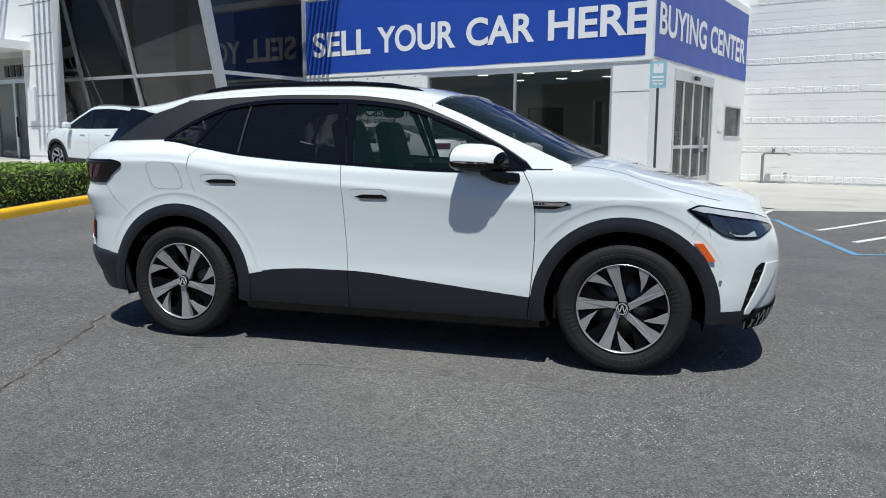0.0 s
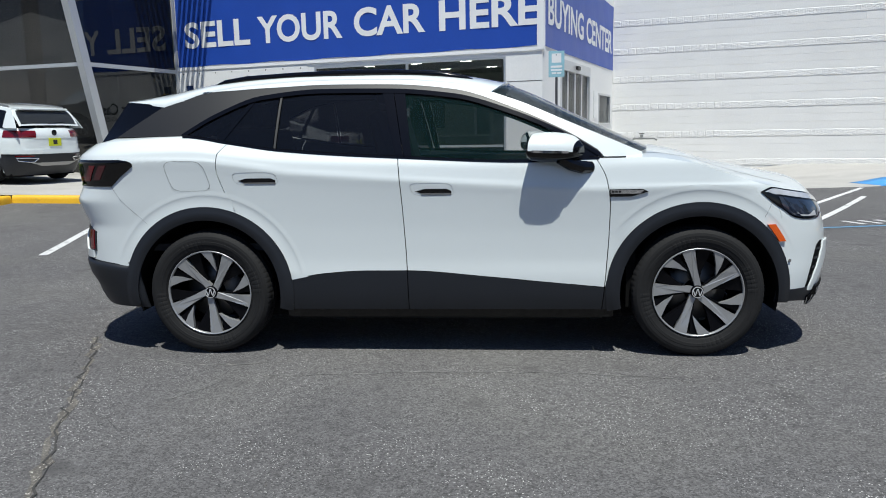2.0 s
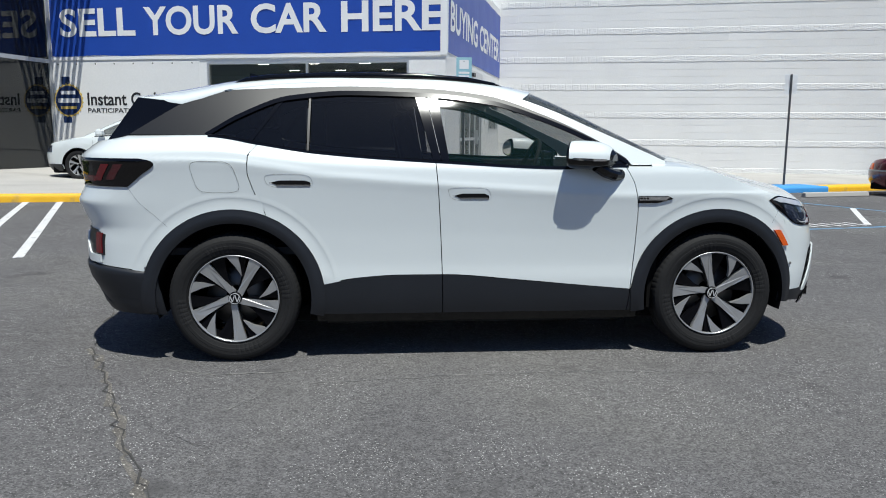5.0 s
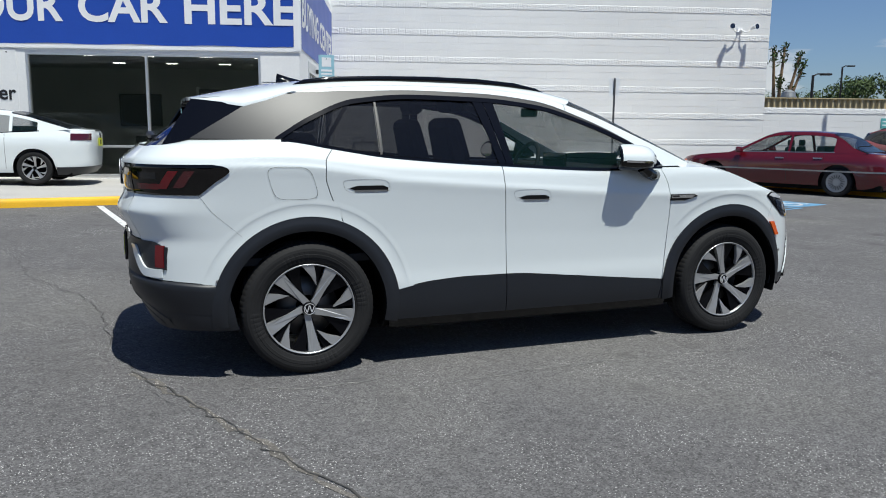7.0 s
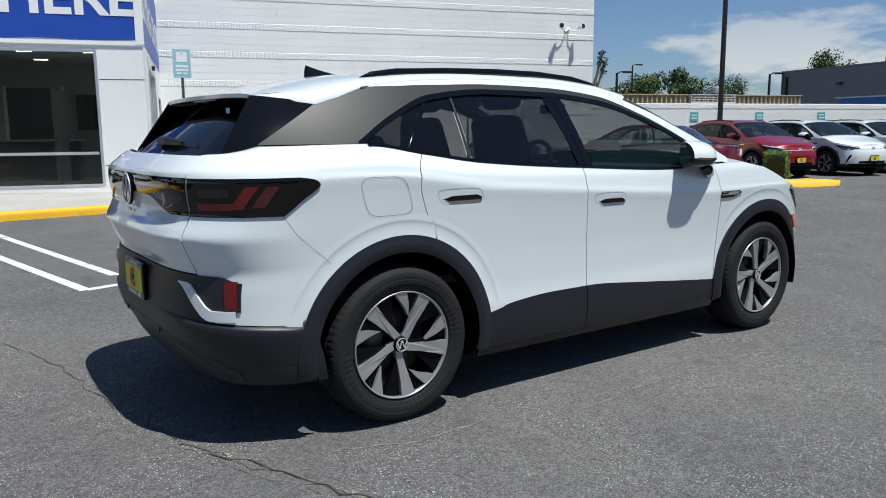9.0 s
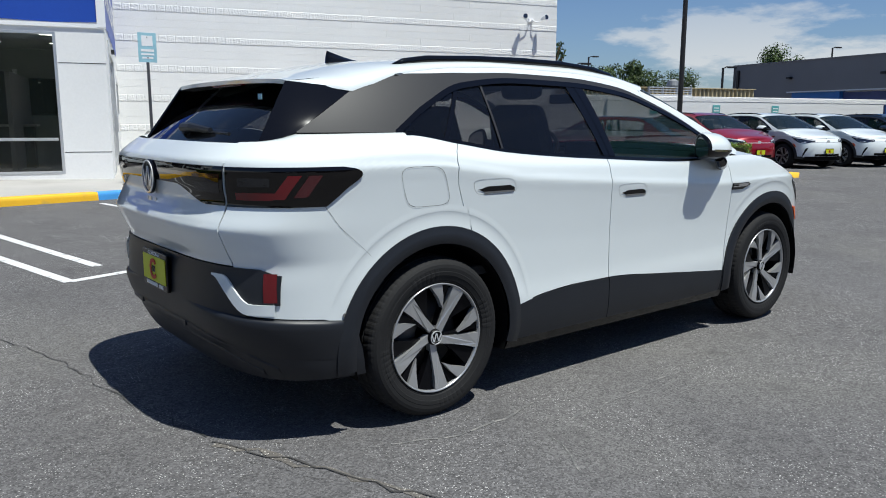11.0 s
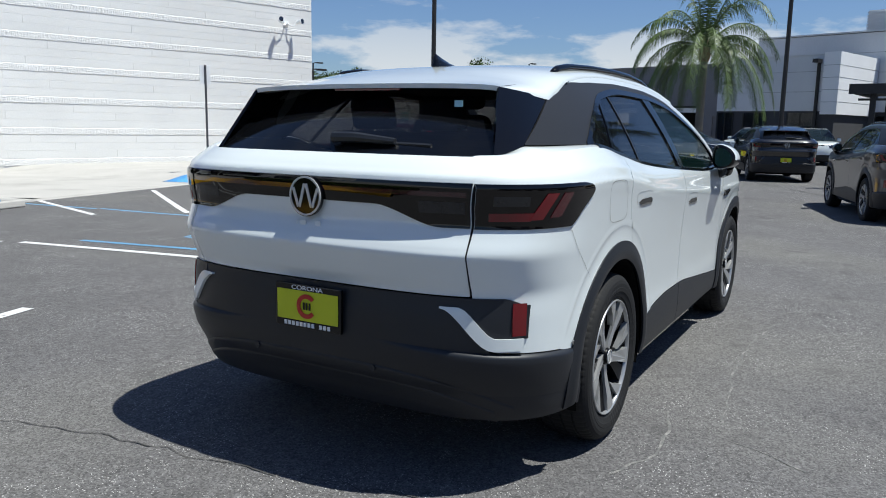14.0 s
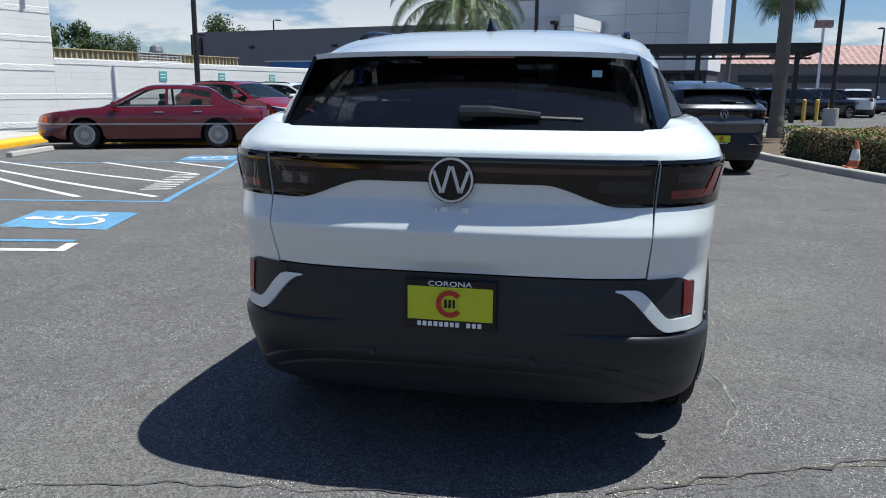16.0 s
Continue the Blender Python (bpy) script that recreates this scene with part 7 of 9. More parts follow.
# ---- other cars: one builder for saloons and plain crossovers ----
def build_car(name, place, paint, label, spec, group=""):
    """spec: lengths and curves of one car, nose towards +x, resting on z = 0."""
    car = empty(name, place, label, "car", group)
    half, tail, nose, belt, roofl = spec["half"], spec["tail"], spec["nose"], spec["belt"], spec["roofl"]
    hubs, tr, ring = spec["hubs"], spec["tyre"], spec["ring"]
    cxr, cxf = hubs[0] - 0.05, hubs[1] + 0.0
    low_z = spec.get("sill", 0.24)
    clad = spec.get("clad")

    def sh(s, z, off=0.0):
        b = half(z)
        if s < cxr or s > cxf:
            th = min(abs(s - (cxr if s < cxr else cxf)), math.pi / 2)
            cx, sg, n = (cxr, -1, 3.4) if s < cxr else (cxf, 1, 2.8)
            ax = (cx - tail(z)) if sg < 0 else (nose(z) - cx)
            sn, c = math.sin(th), max(math.cos(th), 0.0)
            r = (sn**n + c**n) ** (-1 / n)
            p = Vector((cx + sg * ax * r * sn, -b * r * c, z))
            nrm = Vector((sg * (sn * r) ** (n - 1) / ax, -((c * r) ** (n - 1)) / b, 0)).normalized()
        else:
            p, nrm = Vector((s, -b, z)), Vector((0, -1, 0))
        return p + nrm * off

    def s_x(x, z):
        """The s whose point lies at x."""
        if cxr <= x <= cxf:
            return x
        lo, hi = (cxr - math.pi / 2, cxr) if x < cxr else (cxf, cxf + math.pi / 2)
        for _ in range(24):
            m = (lo + hi) / 2
            if sh(m, z).x < x:
                lo = m
            else:
                hi = m
        return (lo + hi) / 2

    def top(s):
        return belt(sh(s, 0.8).x)

    def low(s):
        x = sh(s, 0.55).x
        z = low_z
        for h in hubs:
            if abs(x - h) < ring:
                z = max(z, tr + math.sqrt(ring**2 - (x - h) ** 2))
        return z
    ends = (cxr - math.pi / 2, cxf + math.pi / 2)
    xs = sorted(set([ends[0] + (ends[1] - ends[0]) * i / 70 for i in range(71)] + [h + ring * math.cos(radians(a)) for h in hubs for a in range(0, 181, 9)]))
    for sg in (-1, 1):
        rows = [[sh(s, low(s) + (top(s) - low(s)) * t) for s in xs] for t in np.linspace(0, 1, 12)]
        panel("body_side", rows, paint, car, sg, 0.02)
        for k, x in enumerate(spec["doors"]):
            panel("door_seam", [[sh(x + d, z, 0.0015) for d in (-0.003, 0.003)] for z in np.linspace(low_z + 0.08, belt(x), 8)], SEAM, car, sg)
        for x, z in spec["handles"]:
            panel("door_handle", patch(sh, const(x - 0.10), const(x + 0.10), const(z - 0.014), const(z + 0.014), 4, 3, 0.018), spec.get("trim", paint), car, sg, 0.016)
        if clad:
            panel("sill_cladding", patch(sh, const(hubs[0] + ring), const(hubs[1] - ring), const(low_z - 0.02), const(low_z + 0.13), 20, 3, 0.006), CLADDING, car, sg, 0.01)
            for h in hubs:
                rows = [[sh(s_x(h + r * math.cos(radians(a)), 0.6), tr + r * math.sin(radians(a)), 0.008) for a in np.linspace(-8, 188, 30)] for r in (ring + 0.055, ring - 0.008)]
                panel("arch_trim", rows, CLADDING, car, sg, 0.01)
        if spec.get("strip"):
            panel("side_strip", patch(sh, lambda z: s_x(spec["strip"][0], z), lambda z: s_x(spec["strip"][1], z), const(spec["strip"][2]), const(spec["strip"][2] + 0.035), 40, 2, 0.010), CHROME_DULL, car, sg, 0.008, "bright side strip")
        for h in hubs:
            rows = [[(h + (ring - 0.004) * math.cos(radians(q)), -(half(0.5) - 0.01 - d), tr + (ring - 0.004) * math.sin(radians(q))) for q in np.linspace(-14, 194, 28)] for d in (0.0, 0.3)]
            rows.append([(h, -(half(0.5) - 0.31), tr)] * 28)
            part("arch_liner", grid(rows if sg < 0 else mirrored(rows, 1)), UNDER, car)
        # greenhouse
        c0, c1 = spec["cabin"]
        lean = spec.get("lean", 0.42)

        def sd(x, z, off=0.0):
            b = half(belt(x)) - 0.01 - lean * max(z - belt(x), 0) - 0.10 * max(z - belt(x), 0) ** 2
            return Vector((x, -(b + off), z))
        gtop = lambda x: max(roofl(x) - 0.055, belt(x) + 0.03)
        gl0, gl1 = spec["glass"]
        panel("roof_edge", patch(sd, const(gl0), const(gl1), gtop, roofl, 40, 2), paint, car, sg, 0.015)
        panel("rear_pillar", patch(sd, const(c0), const(gl0 + 0.03), belt, roofl, 12, 6), paint, car, sg, 0.015)
        panel("front_pillar", patch(sd, const(gl1 - 0.03), const(c1), belt, roofl, 8, 4), paint, car, sg, 0.015)
        for q in spec["pillars"]:
            panel("door_pillar", patch(sd, const(q - 0.03), const(q + 0.03), belt, roofl, 2, 6), GLOSS_BLACK if clad else paint, car, sg, 0.015)
        g0, g1 = spec["glass"]
        cuts = [g0] + list(spec["pillars"]) + [g1]
        for a, b in zip(cuts, cuts[1:]):
            panel("side_glass", patch(sd, const(a + 0.025), const(b - 0.025), lambda x: belt(x) + 0.025, lambda x: max(roofl(x) - 0.055, belt(x) + 0.03), 12, 5, 0.004), spec.get("glass_mat", GLASS_DARK), car, sg)
        panel("window_trim", [[sd(x, belt(x) + h, 0.006) for x in np.linspace(g0, g1, 30)] for h in (0.004, 0.022)], spec.get("trim", GLOSS_BLACK), car, sg, 0.004)
        # lamps
        hl = spec["head"]
        panel("head_lamp", patch(sh, lambda z: s_x(hl[0], z), lambda z: cxf + math.pi / 2 - hl[3], const(hl[1]), const(hl[2]), 12, 4, 0.006), spec.get("head_mat", LAMP_DARK), car, sg, 0.012, "head lamp")
        if spec.get("head_amber"):
            q = spec["head_amber"]
            panel("corner_lamp", patch(sh, lambda z: s_x(q[0], z), lambda z: s_x(q[1], z), const(hl[1]), const(hl[2]), 6, 4, 0.010), LAMP_AMBER, car, sg, 0.012, "amber corner lamp")
        tl = spec["tail_lamp"]
        panel("tail_lamp", patch(sh, lambda z: cxr - math.pi / 2 + tl[3], lambda z: s_x(tl[0], z), const(tl[1]), const(tl[2]), 12, 4, 0.008), spec.get("tail_mat", LAMP_RED), car, sg, 0.012, "red tail lamp")
        lowb = spec.get("bumper", 0.42)
        panel("front_bumper", patch(sh, lambda z: s_x(hubs[1] + ring + 0.02, z), const(ends[1]), const(low_z - 0.05), const(lowb), 20, 4, 0.006), spec.get("bumper_mat", CLADDING), car, sg, 0.012)
        panel("rear_bumper", patch(sh, const(ends[0]), lambda z: s_x(hubs[0] - ring - 0.02, z), const(low_z - 0.05), const(spec.get("rear_bumper", lowb)), 20, 4, 0.006), spec.get("bumper_mat", CLADDING), car, sg, 0.012)
        if spec.get("kit"):
            e0 = ends[0]
            panel("bumper_ledge", patch(sh, const(e0), lambda z: s_x(hubs[0] - ring - 0.06, z), const(0.625), const(0.70), 20, 4, 0.022), paint, car, sg, 0.02)
            panel("skid_strip", patch(sh, const(e0), lambda z: e0 + 0.34 + (z - 0.37) * 3.2, const(0.375), const(0.445), 14, 2, 0.020), CHROME_DULL, car, sg, 0.012, "satin silver skid strip")
            panel("reflector", patch(sh, const(e0 + 0.52), const(e0 + 0.86), const(0.572), const(0.596), 8, 1, 0.014), LAMP_RED, car, sg, 0.006, "red reflector")
            loop = [sh(e0 + a, z, 0.016) for a, z in ((0.44, 0.535), (0.60, 0.545), (0.84, 0.545), (0.80, 0.485), (0.60, 0.462), (0.52, 0.462), (0.44, 0.535))]
            bm = tube(loop if sg < 0 else [Vector((q.x, -q.y, q.z)) for q in loop], 0.011, 8)
            part("exhaust_trim", bm, CHROME, car, "chrome exhaust surround")
            panel("gate_crease", patch(sh, const(e0), const(e0 + 0.50), const(0.932), const(0.944), 12, 2, 0.006), paint, car, sg, 0.006)
        mx, mz = spec["mirror"]
        bm = box((mx - 0.07, -half(0.9) - 0.19, mz - 0.01), (mx + 0.09, -half(0.9) - 0.01, mz + 0.13), 0.035, None, (0.8, 0.9))
        part("mirror", bm if sg < 0 else flip_y(bm), spec.get("mirror_mat", paint), car)
        for h in hubs:
            w = link_mesh("wheel", WHEEL["tyre"], car, pose(h, sg * (half(0.5) - 0.115), tr, 0, 0, 0 if sg < 0 else 180) @ Matrix.Diagonal((tr / 0.3625, 0.9, tr / 0.3625, 1)), "black tyre")
            link_mesh("rim", WHEEL["barrel"], w)
            if spec.get("hubcap"):
                cap = link_mesh("wheel_disc", HUBCAP, w, None, "silver multi-vane wheel disc")
                for k in range(18 if sg > 0 else 0):
                    link_mesh("vane", VANE, cap, Matrix.Rotation(2 * math.pi * k / 18, 4, "Y"))
                    link_mesh("vane_slot", SLOT, cap, Matrix.Rotation(2 * math.pi * (k + 0.5) / 18, 4, "Y"), "dark slot between the vanes")
            else:
                for k in range(5):
                    m = Matrix.Rotation(radians(-(15 + 72 * k)), 4, "Y")
                    link_mesh("spoke", WHEEL["spoke"], w, m, "silver spoke")
                    link_mesh("rim_tooth", WHEEL["tooth"], w, m, "silver spoke")
            link_mesh("rim_lip", WHEEL["rim_lip"], w)
            link_mesh("hub_cap", WHEEL["hub"], w)
    # decks, screens and roof
    def across(x, z_of, half_of, crown, n=20):
        e = half_of(x)
        return [(x + 0.0, -e * math.copysign(abs(math.cos(a)) ** 0.8, math.cos(a)), z_of(x) + crown * math.sin(a) ** 0.8) for a in (math.pi * i / n for i in range(n + 1))]

    def deck(xa, xb, nm):
        rows = []
        for x in np.linspace(xa, xb, 18):
            z = belt(x)
            s = s_x(max(min(x, nose(z) - 0.001), tail(z) + 0.001), z)
            rows.append(across(x, belt, lambda q: -sh(s, z).y, 0.03))
        ob = part(nm, grid(rows), paint, car, "", True)
        flip_if_down(ob)
    deck(c1 - 0.25, nose(belt(nose(0.7) - 0.05)) - 0.004, "bonnet")
    if spec.get("boot", True):
        deck(c0 + 0.15, tail(belt(tail(0.8) + 0.05)) + 0.004, "boot_lid")
    r0, r1 = spec["roof"]
    crown = spec.get("crown", 0.05)

    def span(xa, xb, nm, mat, sag=0.0):
        rows = [across(x, roofl, lambda q: -sd(q, roofl(q)).y, crown if r0 - 0.02 <= x <= r1 + 0.02 else crown * 0.7) for x in np.linspace(xa, xb, 16)]
        ob = part(nm, grid(rows), mat, car, "", True)
        flip_if_down(ob)
    span(r0, r1, "roof", spec.get("roof_mat", paint))
    span(r1 + 0.004, c1, "windscreen", GLASS_SCREEN)
    if spec.get("kit"):
        rows = []
        for x in np.linspace(c0 + 0.015, r0 - 0.004, 12):
            w = 0.90 + 0.09 * smoothstep(c0, r0 - 0.08, x)
            rows.append([(a, b * w, c) for a, b, c in across(x, roofl, lambda q: -sd(q, roofl(q)).y, crown * 0.7)])
        flip_if_down(part("gate_frame", grid(rows), paint, car, "", True))
        rows = []
        for x in np.linspace(c0 + 0.035, r0 - 0.035, 10):
            row = across(x, roofl, lambda q: -sd(q, roofl(q)).y, crown * 0.7, 30)
            rows.append([(a - 0.006, b * (0.89 + 0.07 * smoothstep(c0, r0 - 0.08, x)), c + 0.004) for a, b, c in row[4:-4]])
        flip_if_down(part("rear_glass", grid(rows), GLASS_DARK, car, "dark rear glass", True))
        part("rear_wiper", tube([(c0 + 0.03, 0.02, roofl(c0 + 0.03) + crown), (c0 + 0.05, -0.38, roofl(c0 + 0.05) + crown)], 0.010, 6), CLADDING, car, "black rear wiper")
        part("spoiler", box((r0 - 0.10, -0.60, roofl(r0) - 0.005), (r0 + 0.12, 0.60, roofl(r0) + 0.045), 0.018), paint, car, "", True)
    else:
        span(c0, r0 - 0.004, "rear_glass", GLASS_DARK)
    if spec.get("rails"):
        for sg in (-1, 1):
            part("roof_rail", add_tube(bmesh.new(), [(x, sg * (-sd(x, roofl(x)).y - 0.03), roofl(x) + 0.035) for x in np.linspace(r0 + 0.1, r1 - 0.15, 8)], 0.016, 8), CHROME_DULL if spec["rails"] == "bright" else GLOSS_BLACK, car)
    part("underbody", box((tail(0.5) + 0.35, -half(0.5) + 0.12, 0.15), (nose(0.5) - 0.35, half(0.5) - 0.12, 0.3), 0.02), UNDER, car)
    part("cabin_floor", box((c0 + 0.3, -half(0.5) + 0.1, 0.5), (c1 - 0.2, half(0.5) - 0.1, belt(0) - 0.12)), CABIN, car)
    for y in (-0.36, 0.36):
        st = part("front_seat", box((-0.15 + spec.get("seat", 0), y - 0.24, belt(0) - 0.25), (0.02 + spec.get("seat", 0), y + 0.24, belt(0) + 0.14), 0.05, None, (0.7, 0.8)), SEAT, car)
        part("head_rest", box((-0.13 + spec.get("seat", 0), y - 0.12, belt(0) + 0.15), (-0.03 + spec.get("seat", 0), y + 0.12, belt(0) + 0.30), 0.03), SEAT, st)
    part("rear_seat", box((-1.05, -0.6, belt(0) - 0.25), (-0.85, 0.6, belt(0) + 0.16), 0.05), SEAT, car)
    for dirn, ok, zc in ((-1, spec.get("plate_rear", True), spec.get("plate_z", 0.80)), (1, spec.get("plate_front", False), 0.45)):
        if ok:
            x = tail(zc) - 0.012 if dirn < 0 else nose(zc) + 0.012
            bm = box((x - 0.006, -0.155, zc - 0.08), (x + 0.006, 0.155, zc + 0.08), 0.003)
            pl = part("plate", bm, spec.get("plate_mat", PLATE_YELLOW), car, "dealer plate")
            part("ring_mark", box((x + dirn * 0.0062 - 0.001, -0.05, zc - 0.045), (x + dirn * 0.0062 + 0.001, 0.05, zc + 0.045)), spec.get("mark_mat", PRINT_BLACK), pl, "dark mark, not readable")
    bz = spec.get("badge_z", 0.95)
    part("badge", tube([(tail(bz) - 0.004, 0, bz), (tail(bz) - 0.016, 0, bz)], 0.06, 20), GLOSS_BLACK if spec.get("kit") else CHROME, car, "plain round badge")
    return car


def hubcap_mesh():
    bm = bmesh.new()
    m = 48
    rows = [[(r * math.cos(2 * math.pi * k / m), y, r * math.sin(2 * math.pi * k / m)) for r, y in ((0.0, -0.105), (0.06, -0.104), (0.075, -0.098), (0.20, -0.103), (0.225, -0.108), (0.245, -0.102))] for k in range(m)]
    rows.append(rows[0])
    add_grid(bm, rows)
    bmesh.ops.remove_doubles(bm, verts=bm.verts, dist=1e-6)
    bmesh.ops.recalc_face_normals(bm, faces=bm.faces)
    return mesh_of(bm, "wheel_disc", RIM_SILVER)


HUBCAP = hubcap_mesh()
VANE = mesh_of(box((0.09, -0.112, -0.008), (0.195, -0.098, 0.008), 0.003), "vane", RIM_SILVER)
SLOT = mesh_of(box((0.10, -0.108, -0.009), (0.192, -0.1015, 0.009)), "vane_slot", RIM_BLACK)

TOWN = dict(half=spline([(0.15, 0.84), (0.3, 0.93), (0.55, 0.975), (0.75, 0.975), (0.9, 0.93), (0.98, 0.89), (1.1, 0.86)]),
            tail=spline([(0.15, -2.55), (0.35, -2.72), (0.5, -2.74), (0.7, -2.70), (0.9, -2.66), (1.0, -2.58)]), nose=spline([(0.15, 2.45), (0.35, 2.64), (0.5, 2.66), (0.68, 2.60), (0.8, 2.52), (0.9, 2.3)]),
            belt=spline([(-2.75, 0.88), (-2.5, 0.955), (-1.6, 1.00), (-0.5, 0.985), (0.8, 0.965), (1.3, 0.93), (2.0, 0.86), (2.5, 0.76), (2.66, 0.66)]),
            roofl=spline([(-2.05, 0.99), (-1.75, 1.11), (-1.45, 1.32), (-1.2, 1.415), (-0.6, 1.45), (-0.1, 1.445), (0.2, 1.395), (0.5, 1.25), (0.85, 1.06), (1.12, 0.95)]),
            hubs=(-1.47, 1.50), tyre=0.335, ring=0.40, doors=(-1.15, -0.33, 0.85), handles=((-1.02, 0.87), (-0.15, 0.86)), cabin=(-2.05, 1.12), glass=(-1.36, 0.90), pillars=(-0.33,), lean=0.48,
            roof=(-1.25, 0.14), head=(2.36, 0.60, 0.75, 0.35), head_mat=LAMP_CLEAR, head_amber=(2.30, 2.52), tail_lamp=(-2.50, 0.66, 0.88, 0.75), bumper=0.40, bumper_mat=PAINT_MAROON,
            mirror=(0.80, 0.97), trim=CHROME_DULL, strip=(-2.55, 2.5, 0.565), hubcap=True, glass_mat=GLASS_CLEAR, plate_mat=SIGN_BACK, mark_mat=SIGN_BACK, seat=-0.1)
JET = dict(half=spline([(0.15, 0.80), (0.3, 0.87), (0.55, 0.89), (0.75, 0.90), (0.88, 0.885), (1.0, 0.84), (1.1, 0.80)]),
           tail=spline([(0.15, -2.15), (0.35, -2.32), (0.6, -2.34), (0.85, -2.36), (0.98, -2.36), (1.08, -2.30)]), nose=spline([(0.15, 2.2), (0.35, 2.32), (0.5, 2.34), (0.68, 2.28), (0.8, 2.16), (0.9, 1.95)]),
           belt=spline([(-2.36, 1.03), (-2.0, 1.06), (-1.4, 1.02), (-0.5, 0.98), (0.8, 0.94), (1.2, 0.915), (1.8, 0.83), (2.2, 0.72), (2.34, 0.64)]),
           roofl=spline([(-2.0, 1.07), (-1.6, 1.19), (-1.2, 1.31), (-0.8, 1.385), (-0.3, 1.42), (0.15, 1.39), (0.5, 1.26), (0.9, 1.08), (1.2, 0.94)]),
           hubs=(-1.34, 1.35), tyre=0.325, ring=0.375, doors=(-0.85, 0.05, 1.0), handles=((-0.62, 0.83), (0.30, 0.81)), cabin=(-2.0, 1.2), glass=(-1.45, 0.98), pillars=(-0.95, -0.05), roof=(-0.95, 0.22),
           head=(1.98, 0.60, 0.74, 0.30), tail_lamp=(-2.0, 0.86, 0.99, 0.55), bumper=0.34, mirror=(0.78, 0.97), tail_mat=LAMP_RED_DIM, plate_z=0.82, glass_mat=GLASS_CLEAR, seat=-0.05)
TAOS = dict(half=spline([(0.15, 0.84), (0.3, 0.90), (0.55, 0.92), (0.8, 0.925), (0.98, 0.90), (1.1, 0.86), (1.25, 0.82)]),
            tail=spline([(0.2, -2.05), (0.4, -2.20), (0.6, -2.23), (0.85, -2.22), (1.02, -2.22), (1.15, -2.12), (1.3, -2.0)]), nose=spline([(0.2, 2.1), (0.4, 2.23), (0.6, 2.24), (0.85, 2.2), (0.98, 2.05), (1.05, 1.9)]),
            belt=spline([(-2.22, 1.14), (-1.6, 1.14), (-0.6, 1.10), (0.6, 1.06), (1.0, 1.05), (1.6, 1.0), (2.05, 0.93), (2.24, 0.86)]),
            roofl=spline([(-2.14, 1.15), (-2.0, 1.36), (-1.85, 1.52), (-1.3, 1.58), (-0.5, 1.61), (0.1, 1.585), (0.45, 1.43), (0.8, 1.23), (1.1, 1.05)]),
            hubs=(-1.34, 1.34), tyre=0.345, ring=0.40, doors=(-0.95, 0.0, 1.0), handles=((-0.70, 0.98), (0.25, 0.95)), cabin=(-2.14, 1.1), glass=(-1.80, 0.92), pillars=(-0.95, -0.02), lean=0.33, boot=False,
            roof=(-1.88, 0.15), head=(1.85, 0.78, 0.92, 0.35), tail_lamp=(-1.86, 0.94, 1.08, 0.72), clad=True, bumper=0.48, mirror=(0.72, 1.08), rails="bright", plate_z=0.82, crown=0.04)


def on_lot(x, y, heading, lift=0.0, pitch=0.0):
    return pose(x, y, ground_z(x, y) + lift) @ Matrix.Rotation(radians(heading), 4, "Z") @ Matrix.Rotation(radians(-pitch), 4, "Y")


build_car("saloon_car", on_lot(12.74, 10.03, 114.7), PAINT_MAROON, "maroon four-door saloon with chrome trim and vaned wheel discs", TOWN)
build_car("saloon_car", on_lot(-5.45, 12.75, 171.4, KERB), PAINT_WHITE, "white compact saloon parked on the walk by the shop", JET)
build_car("suv_car", on_lot(-11.28, 10.85, 164.0, KERB, 2.2), PAINT_WHITE, "white small sport utility car with bright roof rails", dict(TAOS, kit=True, rear_bumper=0.62, tail_lamp=(-1.80, 0.955, 1.095, 0.46), plate_z=0.86, badge_z=1.05))

# sister crossovers in the lot
build_crossover("crossover_car", on_lot(11.31, -2.13, 14.0), PAINT_GREY, "dark grey electric crossover with a yellow dealer plate", "sister crossovers")
build_crossover("crossover_car", on_lot(21.75, 1.28, 17.0), PAINT_BLACK, "black electric crossover with a yellow dealer plate", "sister crossovers")
ROW = -107.15                                # square to the low wall


def in_row(u):
    p = bpt(u, 14.67)
    return on_lot(p.x, p.y, ROW)


build_crossover("crossover_car", in_row(13.89), PAINT_RED, "red electric crossover in the parked row", "parked row", plate_front=True)
white2 = build_crossover("crossover_car", in_row(16.46), PAINT_WHITE, "white electric crossover in the parked row", "parked row", plate_front=True)
copy_thing(white2, in_row(18.83))
navy = build_crossover("crossover_car", in_row(21.66), PAINT_NAVY, "navy electric crossover in the parked row", "parked row", plate_front=True)
copy_thing(navy, in_row(24.09))
copy_thing(navy, in_row(27.1))
far_suv = build_car("suv_car", on_lot(45.5, -16.2, -20.0), PAINT_WHITE, "white sport utility car far off in the lot", dict(TAOS, plate_mat=PLATE_BLUE), "far cars")
far_black = build_car("suv_car", on_lot(36.5, -7.2, -60.0), PAINT_BLACK, "black sport utility car far off in the lot", dict(TAOS, plate_mat=PLATE_BLUE, roof_mat=PAINT_BLACK), "far cars")
copy_thing(far_black, on_lot(39.5, -8.6, -60.0))
copy_thing(far_black, on_lot(56.0, -15.0, 150.0))
copy_thing(far_suv, on_lot(43.5, -10.5, -60.0))
copy_thing(far_suv, on_lot(60.0, -24.0, 160.0))
far_grey = build_car("saloon_car", on_lot(62.0, -20.0, -70.0), PAINT_GREY, "grey saloon far off in the lot", JET, "far cars")
copy_thing(far_grey, on_lot(53.0, -21.5, 110.0))
